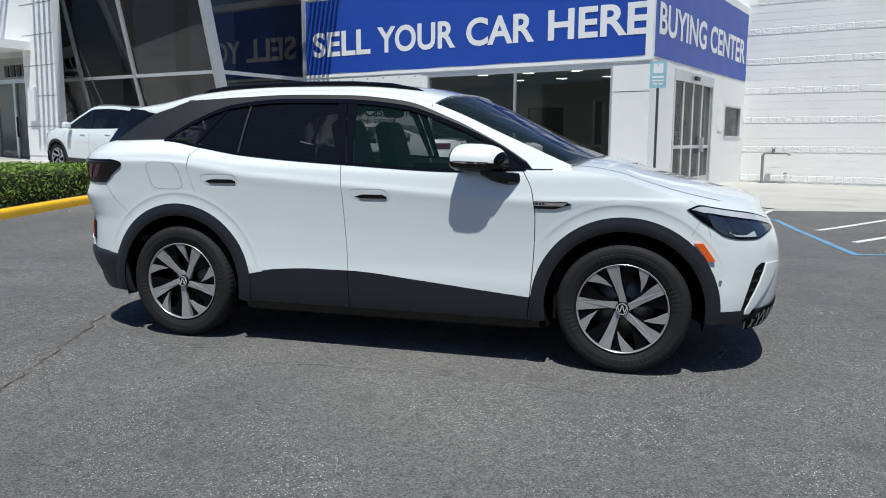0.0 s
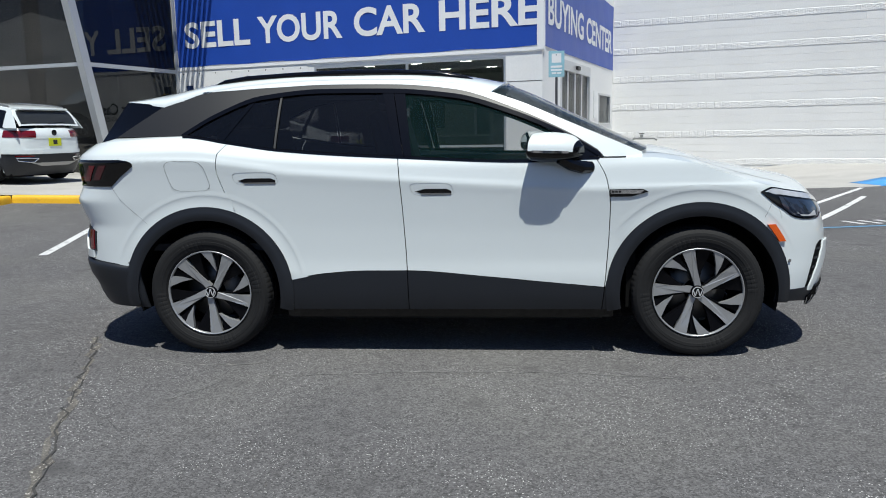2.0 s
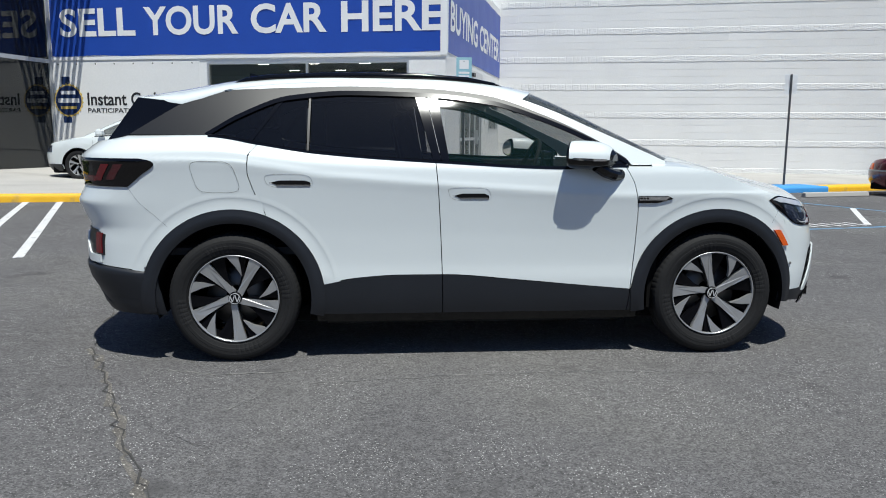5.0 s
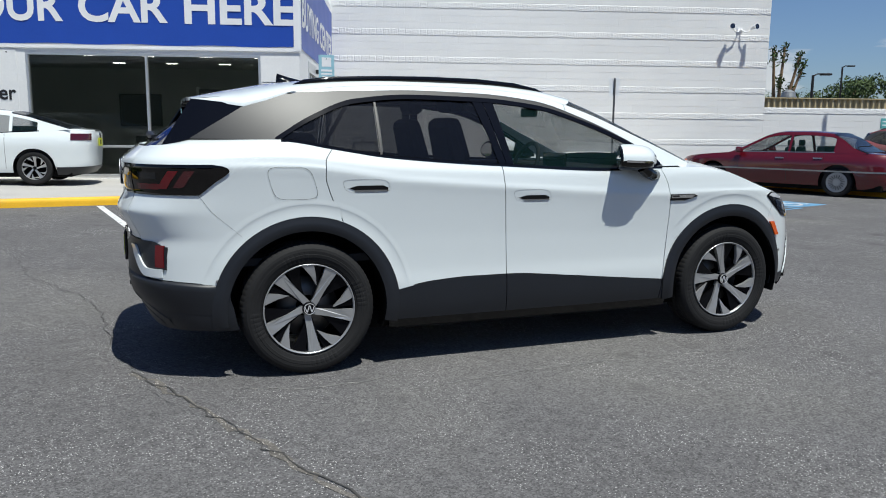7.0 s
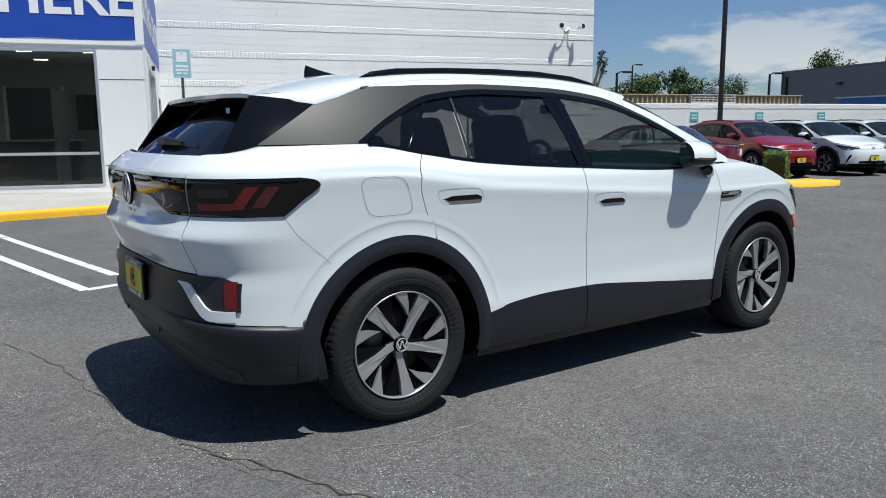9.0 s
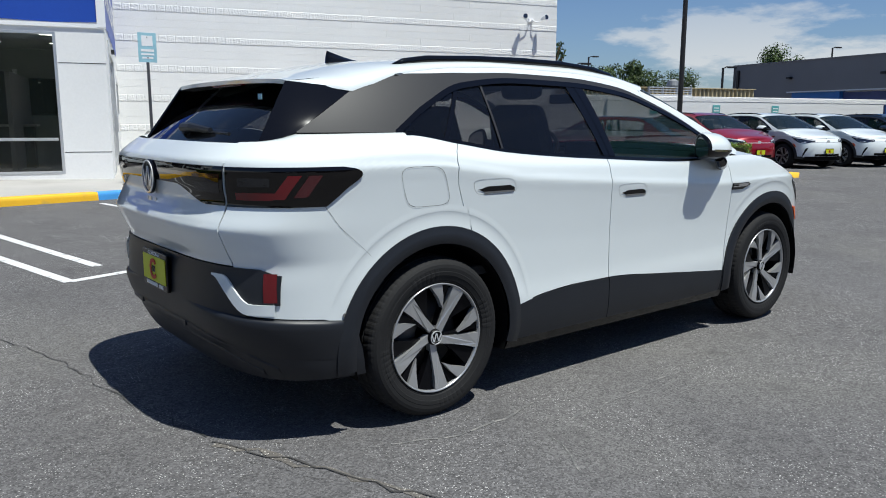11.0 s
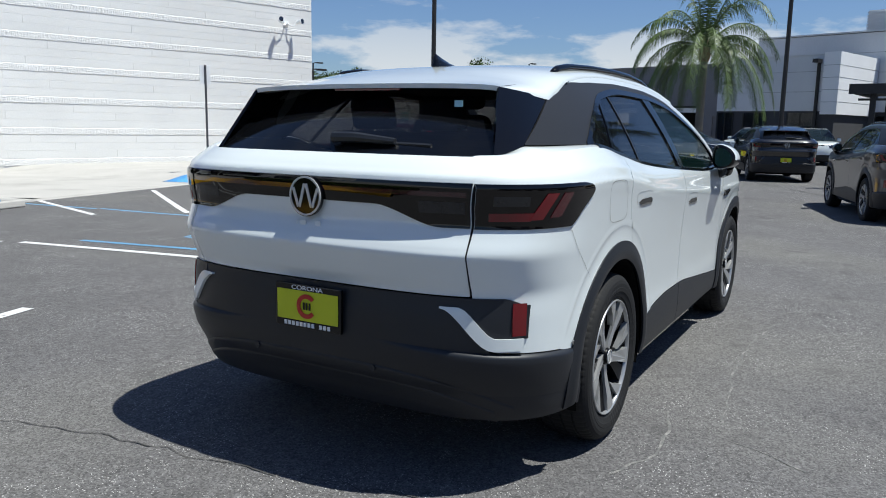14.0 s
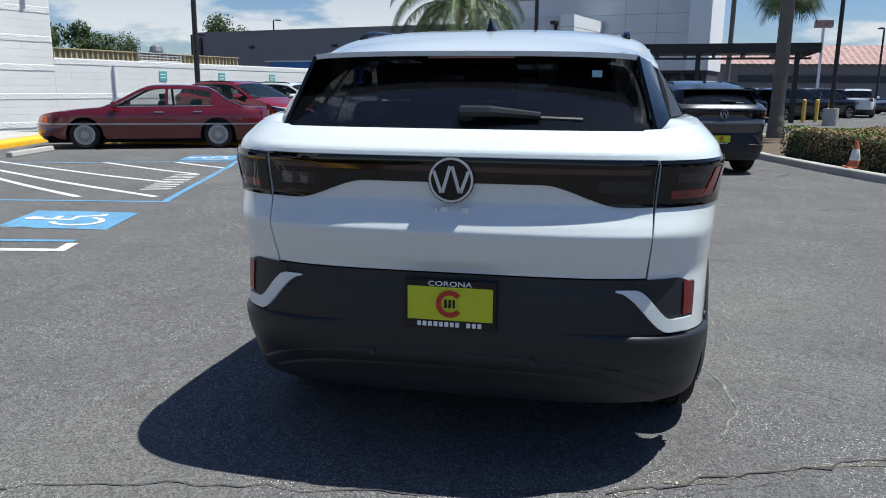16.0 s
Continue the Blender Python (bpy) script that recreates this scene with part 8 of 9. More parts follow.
# a parked row behind the camera's way, which the glass mirrors
for x, who in ((-17.5, far_suv), (-14.4, far_black), (-11.4, far_black), (-8.3, far_suv), (-5.3, far_black), (-1.5, far_black), (1.6, far_suv), (4.6, far_black)):
    copy_thing(who, on_lot(x, -13.5, 82.0))
for x, y, h in ((39.2, -11.0, -58.0), (42.3, -13.2, -58.0), (56.5, -17.5, 40.0), (62.5, -15.0, 35.0)):
    copy_thing(far_black, on_lot(x, y, h))
copy_thing(far_suv, on_lot(52.0, -14.6, 150.0))
copy_thing(far_suv, on_lot(37.2, 3.9, 165.0))
copy_thing(far_suv, on_lot(35.5, 1.2, 195.0))


# ---- hedges and trees ----
def leaf_cloud(name, points, size, mat, parent, seed, label, long=1.0):
    """Many small leaves, each two triangles folded on the midrib, at points with a way to face."""
    rnd = random.Random(seed)
    verts, faces = [], []
    for p, nrm in points:
        d = (Vector(nrm) + Vector((rnd.uniform(-0.9, 0.9), rnd.uniform(-0.9, 0.9), rnd.uniform(-0.7, 0.9)))).normalized()
        a = d.orthogonal().normalized()
        a = Matrix.Rotation(rnd.uniform(0, 6.28), 3, d) @ a
        b = d.cross(a)
        s = size * rnd.uniform(0.6, 1.3)
        i = len(verts)
        p = Vector(p)
        verts += [p - a * s * long, p + b * s * 0.45 + d * s * 0.12, p + a * s * long, p - b * s * 0.45 + d * s * 0.12]
        faces += [(i, i + 1, i + 2), (i, i + 2, i + 3)]
    me = bpy.data.meshes.new(name)
    me.from_pydata([tuple(v) for v in verts], [], faces)
    me.materials.append(mat)
    ob = new(name, me)
    ob.parent = parent
    return tagged(ob, label, kind="stuff")


def hedge(name, place, length, depth, height, leaf, label, seed, count, size=0.03):
    root = empty(name, place, label, "hedge")
    rnd = random.Random(seed)
    n1, n2 = 24, 8

    def wob(x, y, z):
        return noise.noise(Vector((x * 1.7 + seed, y * 1.7, z * 1.7))) * 0.07
    # solid hull; its near-black colour stands for the shade between the leaves
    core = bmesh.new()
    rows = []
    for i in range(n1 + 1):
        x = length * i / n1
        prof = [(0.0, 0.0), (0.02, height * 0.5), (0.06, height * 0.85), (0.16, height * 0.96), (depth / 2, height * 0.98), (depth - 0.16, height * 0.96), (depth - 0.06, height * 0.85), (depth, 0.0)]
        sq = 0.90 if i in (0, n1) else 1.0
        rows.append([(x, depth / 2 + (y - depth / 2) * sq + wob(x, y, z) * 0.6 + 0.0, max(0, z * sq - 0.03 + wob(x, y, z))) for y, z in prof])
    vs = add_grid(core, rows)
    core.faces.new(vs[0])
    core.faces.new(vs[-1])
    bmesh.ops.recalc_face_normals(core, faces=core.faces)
    part("core", core, HEDGE_CORE, root, "solid core coloured dark as inner shade")
    pts = []
    area = (length * depth, length * height, length * height, depth * height, depth * height)
    for _ in range(count):
        k = rnd.choices(range(5), area)[0]
        x, y, z = rnd.uniform(0, length), rnd.uniform(0, depth), rnd.uniform(0.04, height)
        if k == 0:
            p, nn = (x, y, height), (0, 0, 1)
        elif k == 1:
            p, nn = (x, 0, z), (0, -1, 0.3)
        elif k == 2:
            p, nn = (x, depth, z), (0, 1, 0.3)
        else:
            p, nn = ((0, y, z), (-1, 0, 0.3)) if k == 3 else ((length, y, z), (1, 0, 0.3))
        w = wob(*p) + rnd.uniform(-0.05, 0.02)
        pts.append((Vector(p) + Vector(nn) * w, nn))
    leaf_cloud("leaves", pts, size, leaf, root, seed + 1, "small leaves")
    return root


a, b = Vector((-8.72, 8.0, 0)), Vector((-7.75, 2.2, 0))
hedge("hedge", pose(b.x - 0.22, b.y, ground_z(-7.5, 3) + 0.08, 0, 0, math.degrees(math.atan2(a.y - b.y, a.x - b.x))), (a - b).length, 2.4, 0.62, HEDGE_LEAF, "clipped green hedge in the kerbed planter", 21, 16000, 0.030)

# planter island with dry hedge, palm and cone
isl = [(7.4, -5.50), (8.6, -5.18), (10.3, -4.74), (12.9, -4.16), (15.5, -3.75), (19.0, -3.6), (21.0, -3.9), (21.6, -5.0), (21.0, -7.2), (16.0, -8.4), (10.0, -9.2), (7.2, -8.8), (6.6, -7.0), (6.9, -5.9)]
ring_pts = isl + [isl[0]]
kerb_strip("kerb_island", list(reversed(ring_pts)), CONCRETE, "grey concrete kerb round the planter island")
bm = bmesh.new()
cx, cy = sum(p[0] for p in isl) / len(isl), sum(p[1] for p in isl) / len(isl)
bm.faces.new([bm.verts.new((cx + (x - cx) * 0.985, cy + (y - cy) * 0.96, -0.10 + 0.10)) for x, y in isl])
for f in bm.faces:
    f.normal_update()
    if f.normal.z < 0:
        f.normal_flip()
tagged(obj("planter_bed_island", bm, SOIL), "bare soil of the planter island", "planter", kind="structure")
hedge("hedge", pose(8.05, -8.08, 0.0, 0, 0, 14), 5.5, 2.3, 0.60, HEDGE_TAN, "low half-dry hedge in the planter island", 33, 15000, 0.034)
shrub = hedge("shrub", pose(14.85, 6.95, ground_z(15, 7) + 0.08, 0, 0, 20), 0.55, 0.55, 0.72, HEDGE_LEAF, "small round shrub at the end of the kerbed island", 41, 2200, 0.026)
kerb_strip("kerb_yellow_4", [(15.35, 6.75), (14.75, 6.75), (14.45, 7.6), (14.3, 9.0), (14.2, 11.0), (14.1, 12.5)], KERB_YELLOW, "yellow kerb of the narrow island behind the saloon", w=0.9)

cone = empty("traffic_cone", pose(10.0, -5.12, 0.03), "worn orange and white traffic cone by the planter", "cone")
part("base", box((-0.16, -0.16, 0), (0.16, 0.16, 0.03), 0.01), CONE_ORANGE, cone)
for nm, z0, z1, mat in (("lower_cone", 0.03, 0.14, CONE_ORANGE), ("white_band", 0.14, 0.34, BANNER_WHITE), ("tip", 0.34, 0.48, CONE_ORANGE)):
    rr = lambda z: 0.115 - 0.19 * (z - 0.03)
    part(nm, tube([(0, 0, z0), (0, 0, z1)], [rr(z0), rr(z1)], 18), mat, cone)


def palm(name, place, height, radius, seed, label, fronds=26, length=3.6, feather=True, lifts=(1.25, -0.40), droop=0.115):
    root = empty(name, place, label, "palm tree")
    rnd = random.Random(seed)
    bm = bmesh.new()
    n = int(height / 0.16)
    pts = [(0.04 * math.sin(k * 0.07), 0.03 * math.cos(k * 0.05), height * k / n) for k in range(n + 1)]
    rad = [radius * (1.25 - 0.25 * smoothstep(0, 0.12, k / n) - 0.12 * k / n) * (1.0 + (0.05 if k % 2 else 0.0)) for k in range(n + 1)]
    add_tube(bm, pts, rad, 16)
    part("trunk", bm, PALM_TRUNK, root, "ringed grey trunk")
    top = Vector(pts[-1])
    bm = bmesh.new()
    add_tube(bm, [top + Vector((0, 0, -0.35)), top + Vector((0, 0, -0.1)), top + Vector((0, 0, 0.35)), top + Vector((0, 0, 0.8))], [radius * 1.05, radius * 1.5, radius * 1.35, radius * 0.6], 12)
    part("boot", bm, PALM_BOOT, root, "brown fibrous boot")
    for k in range(fronds):
        az = 2.399 * k + rnd.uniform(-0.2, 0.2)
        lift = lifts[0] + (lifts[1] - lifts[0]) * (k / fronds) + rnd.uniform(-0.1, 0.1)
        L = length * rnd.uniform(0.85, 1.1)
        out = Vector((math.cos(az), math.sin(az), 0))
        verts, faces = [], []
        spine = []
        v, p = (out * math.cos(lift) + Vector((0, 0, math.sin(lift)))).normalized(), top + Vector((0, 0, 0.35)) + out * radius
        for i in range(17):
            spine.append((p.copy(), v.copy()))
            p = p + v * L / 16
            v = (v + Vector((0, 0, -droop - 0.05 * i / 16))).normalized()
        bm = bmesh.new()
        add_tube(bm, [q for q, _ in spine], [0.035 * (1 - i / 17) + 0.006 for i in range(17)], 5)
        fr = part("frond", bm, PALM_LEAF, root)
        if feather:
            for i in range(2, 17):
                q, d = spine[i]
                for j in range(6):
                    qq = q + d * L / 16 * j / 6
                    sd = d.cross(Vector((0, 0, 1))).normalized()
                    for s in (-1, 1):
                        w = (sd * s * 0.75 + d * 0.45 + Vector((0, 0, rnd.uniform(-0.75, -0.05)))).normalized()
                        ln = 0.62 * (1 - abs(i / 16 - 0.5) * 1.1) * rnd.uniform(0.8, 1.15) + 0.1
                        mid = qq + w * ln * 0.55
                        end = qq + w * ln * 0.8 + Vector((0, 0, -ln * 0.55))
                        e = d * 0.016
                        b0 = len(verts)
                        verts += [qq - e, qq + e, mid + e * 0.9, mid - e * 0.9, end]
                        faces += [(b0, b0 + 1, b0 + 2, b0 + 3), (b0 + 3, b0 + 2, b0 + 4)]
        else:
            q, d = spine[9]
            sd = d.cross(Vector((0, 0, 1))).normalized()
            up = sd.cross(d)
            for j in range(30):
                t = radians(-105 + 210 * j / 29)
                w = (d * math.cos(t) + sd * math.sin(t) + up * rnd.uniform(-0.1, 0.1)).normalized()
                ln = 0.95 * rnd.uniform(0.85, 1.1)
                e = w.cross(up).normalized() * 0.022
                mid, end = q + w * ln * 0.7, q + w * ln + Vector((0, 0, -0.18))
                b0 = len(verts)
                verts += [q - e * 0.4, q + e * 0.4, mid + e, mid - e, end]
                faces += [(b0, b0 + 1, b0 + 2, b0 + 3), (b0 + 3, b0 + 2, b0 + 4)]
        me = bpy.data.meshes.new("leaf_fringe")
        me.from_pydata([tuple(x) for x in verts], [], faces)
        me.materials.append(PALM_LEAF)
        lf = new("leaf_fringe", me)
        lf.parent = fr
        tagged(lf, "", kind="stuff")
    return root


palm("palm_tree", pose(34.8, 6.2, -0.1), 5.1, 0.20, 51, "feather palm with drooping fronds before the grey garage", 34, 4.6, lifts=(1.5, -0.1), droop=0.16)
palm("palm_tree", pose(19.7, -5.95, 0.0), 7.8, 0.20, 53, "tall palm with a thick ringed trunk in the planter island", 24, 3.2)
palm("palm_tree", pose(40.6, -10.7, -0.1), 6.3, 0.20, 55, "fan palm behind the black canopy", 40, 2.1, False)
for k, (x, y, h) in enumerate(((78, -14, 12.5), (84, -20, 12.0), (70, -33, 15.0))):
    palm("palm_tree", pose(x, y, -0.1), h, 0.25, 60 + k, "slim fan palm far behind the buildings", 26, 1.8, False)


def tree(name, place, trunk_h, crown_r, crown_h, seed, label, count=5000, leaf=0.11, mat=None):
    root = empty(name, place, label, "tree")
    rnd = random.Random(seed)
    bm = bmesh.new()
    add_tube(bm, [(0, 0, 0), (0.05, 0.02, trunk_h * 0.5), (0, 0.05, trunk_h), (0.1, 0, trunk_h + crown_h * 0.55)], [0.20, 0.16, 0.13, 0.04], 10)
    blobs = []
    for k in range(13):
        az, el = rnd.uniform(0, 6.28), rnd.uniform(-0.1, 1.0)
        c = Vector((math.cos(az) * crown_r * rnd.uniform(0.3, 0.75), math.sin(az) * crown_r * rnd.uniform(0.3, 0.75), trunk_h + crown_h * (0.15 + 0.7 * el)))
        blobs.append((c, crown_r * rnd.uniform(0.28, 0.48)))
        add_tube(bm, [(0, 0, trunk_h * rnd.uniform(0.7, 1.0)), tuple(c * 0.6 + Vector((0, 0, trunk_h * 0.4))), tuple(c)], [0.09, 0.06, 0.02], 6)
    part("trunk", bm, PALM_BOOT, root)
    pts = []
    for _ in range(count):
        c, r = rnd.choice(blobs)
        d = Vector((rnd.gauss(0, 1), rnd.gauss(0, 1), rnd.gauss(0, 1))).normalized()
        pts.append((c + d * r * rnd.uniform(0.6, 1.05), d))
    leaf_cloud("crown", pts, leaf, mat or TREE_LEAF, root, seed + 9, "leafy crown with gaps")
    return root


# ---- behind the low wall ----
fence = tagged(new("corrugated_fence"), "tan corrugated metal fence behind the low wall", "fence", kind="structure")
fence.matrix_world = BLD
verts, faces = [], []
nf = 222
for i in range(nf + 1):
    u = 13.4 + 14.8 * i / nf
    d = 0.05 * (1 if (i // 2) % 2 else -1)
    verts += [(u, 28.0 + d, 1.5), (u, 28.0 + d, 2.86)]
    if i:
        faces.append((2 * i - 2, 2 * i, 2 * i + 1, 2 * i - 1))
me = bpy.data.meshes.new("fence_sheet")
me.from_pydata(verts, [], faces)
me.materials.append(TAN_METAL)
fs = new("fence_sheet", me)
fs.parent = fence
part("fence_rail", box((13.4, 27.9, 2.86), (28.2, 28.1, 2.90)), TAN_METAL, fence)
for u in (13.45, 18.4, 23.3, 28.15):
    part("fence_post", box((u - 0.05, 28.07, -0.2), (u + 0.05, 28.17, 2.8)), TAN_METAL, fence)
for u, v, h, r in ((15.0, 30.5, 3.05, 0.35), (18.3, 31.0, 3.0, 0.36), (24.9, 30.5, 3.05, 0.36)):
    vent = empty("roof_vent", BLD @ pose(u, v, 0), "round metal roof vent behind the fence", "vent")
    part("stack", tube([(0, 0, -0.2), (0, 0, h)], r * 0.5, 14), GALV, vent)
    part("cowl", tube([(0, 0, h), (0, 0, h + 0.06), (0, 0, h + 0.3), (0, 0, h + 0.42)], [r, r, r * 0.8, r * 0.2], 16), GALV, vent)
ac = empty("rooftop_unit", BLD @ pose(22.6, 27.75, -0.24), "pale slatted rooftop unit behind the fence", "air unit")
part("housing", box((-1.3, -0.08, 0.3), (1.3, 0.08, 2.78), 0.02), LIGHT_PANEL, ac)
for x in (-1.28, -0.45, 0.4, 1.26):
    part("upright", box((x - 0.03, -0.05, 2.78), (x + 0.03, 0.05, 3.12)), LIGHT_PANEL, ac)
for k in range(3):
    part("slat", box((-1.3, -0.08, 2.86 + k * 0.12), (1.3, 0.08, 2.90 + k * 0.12)), LIGHT_PANEL, ac)


def street_lamp(name, place, height, arm, label, base=True, mat=None):
    root = empty(name, place, label, "lamp post")
    mat = mat or BRONZE
    part("pole", tube([(0, 0, 0), (0, 0, height)], [0.10, 0.075], 12), mat, root)
    if base:
        part("footing", tube([(0, 0, -0.1), (0, 0, 0.75)], 0.32, 18), CONCRETE, root)
    if arm:
        hd = part("arm", tube([(0, 0, height - 0.05), (arm * 0.5, 0, height + 0.08), (arm, 0, height + 0.08)], 0.04, 8), mat, root)
        part("lamp_head", box((arm - 0.1, -0.16, height + 0.0), (arm + 0.5, 0.16, height + 0.12), 0.03), mat, root)
    return root


street_lamp("lamp_post", BLD @ pose(16.45, 19.2, ground_z(21, 13)), 9.5, 0.0, "tall dark bronze lamp post by the low wall")
street_lamp("lamp_post", pose(30.2, 2.0, -0.1), 9.5, 0.0, "tall dark lamp post in the lot")
street_lamp("lamp_post", pose(31.6, -10.8, -0.1), 9.5, 0.0, "tall black lamp post on a round concrete footing")
for u, v, h in ((19.5, 38.0, 5.3), (23.3, 38.0, 4.75), (34.8, 38.0, 4.85), (38.0, 60.0, 7.2), (60.0, 52.0, 8.2)):
    street_lamp("lamp_post", BLD @ pose(u, v, -0.1), h, 0.55, "dark street lamp behind the fence", False)
street_lamp("lamp_post", pose(66.0, -24.0, -0.1), 6.6, 0.55, "twin street lamp far off in the lot", False)
for x, y in ((35.2, -10.6), (34.6, -11.6), (36.0, -11.4)):
    bo = empty("bollard", pose(x, y, -0.1), "yellow steel bollard before the parked cars", "bollard", "bollards")
    part("post", tube([(0, 0, 0), (0, 0, 1.05), (0, 0, 1.10)], [0.09, 0.09, 0.05], 14), POST_YELLOW, bo)
for u in (17.17, 20.32, 23.5):
    s = empty("wall_sign", BLD @ pose(u, V1 - 0.01, 1.55), "small teal parking sign on the low wall", "sign", "wall signs")
    part("plate", box((-0.19, -0.012, 0), (0.19, 0.0, 0.36), 0.003), TEAL_SIGN, s)
    part("bar", box((-0.13, -0.016, 0.22), (0.13, -0.012, 0.26)), BANNER_WHITE, s, "pale unreadable print")
    part("bar", box((-0.13, -0.016, 0.10), (0.13, -0.012, 0.14)), BANNER_WHITE, s, "pale unreadable print")

for k, (u, v, th, r, ch) in enumerate(((37.6, 60, 1.9, 2.5, 4.0), (40.4, 62, 2.0, 2.8, 4.6), (44.2, 60, 2.2, 2.4, 5.2), (64.0, 62, 4.5, 3.5, 5.0), (72.0, 90, 3.0, 4.0, 5.0), (40.0, 90, 2.0, 5.0, 4.5), (50.0, 95, 2.0, 5.0, 4.5))):
    tree("tree", BLD @ pose(u, v, -0.2), th, r, ch, 80 + k, "leafy tree far behind the wall", 4200, 0.16)


def yucca(name, place, seed, label):
    """A few bare forked limbs with spiky tufts at their ends."""
    root = empty(name, place, label, "tree")
    rnd = random.Random(seed)
    limbs, pts = bmesh.new(), []
    for x, y, z in ((-0.55, 0.0, 6.9), (0.35, 0.3, 7.2), (1.15, -0.2, 6.6), (1.65, 0.2, 6.0), (0.9, 0.4, 4.6), (-0.2, -0.4, 5.0), (1.3, 0.0, 4.0)):
        tip = Vector((x, y, z))
        mid = Vector((x * 0.55 + rnd.uniform(-0.1, 0.1), y * 0.5, z * 0.62))
        add_tube(limbs, [(x * 0.3, 0, 0), tuple(mid), tuple(tip)], [0.16, 0.11, 0.07], 7)
        for k in range(3):
            c = mid.lerp(tip, 0.72 + 0.15 * k)
            for _ in range(26):
                d = Vector((rnd.gauss(0, 1), rnd.gauss(0, 1), rnd.gauss(0.2, 1))).normalized()
                pts.append((c + d * rnd.uniform(0.08, 0.34), d.orthogonal()))
    part("trunk", limbs, PALM_BOOT, root, "bare forked limbs")
    leaf_cloud("crown", pts, 0.10, TREE_LEAF, root, seed + 1, "spiky tufts at the limbs' ends", 1.6)
    return root


yucca("yucca_tree", BLD @ pose(24.9, 45.0, -0.2), 97, "sparse yucca with spiky tufts behind the fence")


# ---- far buildings ----
GU = 41.0
garage = empty("garage_building", BLD, "long grey stucco garage with open dark bays", "building")


def gbox(nm, lo, hi, mat, parent, label="", bevel=0.0):
    return part(nm, box(lo, hi, bevel), mat, parent, label)


GT = 5.35
bays = [(19.0, 20.6, 2.25, False), (21.4, 24.9, 2.9, True), (26.0, 29.4, 2.9, True), (31.5, 34.5, 2.9, True)]
edge = 17.9
for v0, v1, h, is_open in bays:
    gbox("wall", (GU, edge, -0.3), (GU + 0.3, v0, GT), GREY_WALL, garage)
    gbox("wall", (GU, v0, h), (GU + 0.3, v1, GT), GREY_WALL, garage)
    if is_open:
        gbox("bay_back", (GU + 5, v0 - 0.5, -0.2), (GU + 5.2, v1 + 0.5, h + 0.3), CABIN, garage, "dark bay interior")
        gbox("door_header", (GU - 0.03, v0, h - 0.14), (GU + 0.05, v1, h - 0.02), BLACK_METAL, garage)
        gbox("rolled_shutter", (GU + 0.05, v0, h - 0.42), (GU + 0.2, v1, h - 0.14), SIGN_BACK, garage)
    else:
        gbox("roller_door", (GU + 0.08, v0, -0.2), (GU + 0.12, v1, h), GREY_WALL, garage)
    edge = v1
gbox("wall", (GU, edge, -0.3), (GU + 0.3, 43.9, GT), GREY_WALL, garage)
gbox("wall", (GU, 43.6, -0.3), (GU + 16, 43.9, GT), GREY_WALL, garage)
gbox("roof", (GU - 0.05, 17.9, GT), (GU + 16, 43.9, GT + 0.08), GREY_WALL, garage)
gbox("bay_floor", (GU, 17.9, -0.25), (GU + 5.2, 46, -0.1), ROOM_FLOOR, garage)
gbox("bay_ceiling", (GU + 0.3, 17.9, 3.1), (GU + 5.2, 46, 3.2), CABIN, garage)
for v in (19.5, 25.2, 30.5, 38.0):
    gbox("floodlight", (GU - 0.3, v, 4.15), (GU, v + 0.35, 4.3), BRONZE, garage, "small wall floodlight", 0.03)
gbox("downpipe", (GU - 0.15, 43.2, 0.0), (GU, 43.4, 5.0), BRONZE, garage)

shed = empty("blue_shed", BLD, "blue metal shed with a dull curtain beside the low wall", "shed")
gbox("frame", (30.6, 21.75, -0.2), (31.0, 22.1, 2.75), BLUE_METAL, shed)
gbox("frame", (30.6, 24.75, -0.2), (31.0, 25.1, 2.75), BLUE_METAL, shed)
gbox("wall", (30.8, 25.1, -0.2), (30.9, 28.0, 2.75), BLUE_METAL, shed)
gbox("curtain", (30.85, 22.1, -0.2), (30.95, 24.75, 2.7), BLUE_DULL, shed)
gbox("roof", (30.5, 21.65, 2.75), (34.0, 28.1, 2.81), LIGHT_PANEL, shed)

dealer = empty("dealer_building", BLD, "pale panelled dealership with dark glazed base", "building")
gbox("upper_wall", (GU - 0.1, 13.9, 2.55), (GU + 0.3, 20.3, 5.60), LIGHT_PANEL, dealer)
for z in (3.6, 4.7):
    gbox("panel_joint", (GU - 0.108, 13.9, z), (GU - 0.1, 20.3, z + 0.02), GALV, dealer)
gbox("coping", (GU - 0.16, 13.9, 5.60), (GU + 0.4, 20.4, 5.66), LIGHT_PANEL, dealer)
gbox("base_wall", (GU - 0.06, 13.9, -0.3), (GU - 0.02, 20.3, 2.55), DARK_WALL, dealer)
for v0, v1 in ((14.4, 16.0), (17.2, 18.6), (19.2, 20.2)):
    w = gbox("window", (GU - 0.12, v0, 0.3), (GU - 0.07, v1, 2.45), WINDOW_GLASS, dealer, "dark window")
    for q in (v0, (v0 + v1) / 2, v1 - 0.05):
        gbox("frame", (GU - 0.16, q, 0.3), (GU - 0.12, q + 0.05, 2.45), BRONZE, w)
gbox("white_block", (GU - 0.9, 13.05, 2.35), (GU + 4.95, 13.9, 5.65), WHITE_METAL, dealer, "white panelled box")
for z in (3.0, 3.65, 4.3, 4.95):
    gbox("panel_joint", (GU - 0.906, 13.05, z), (GU - 0.9, 13.9, z + 0.02), GALV, dealer)
    gbox("panel_joint", (GU - 0.9, 13.044, z), (GU + 4.95, 13.05, z + 0.02), GALV, dealer)
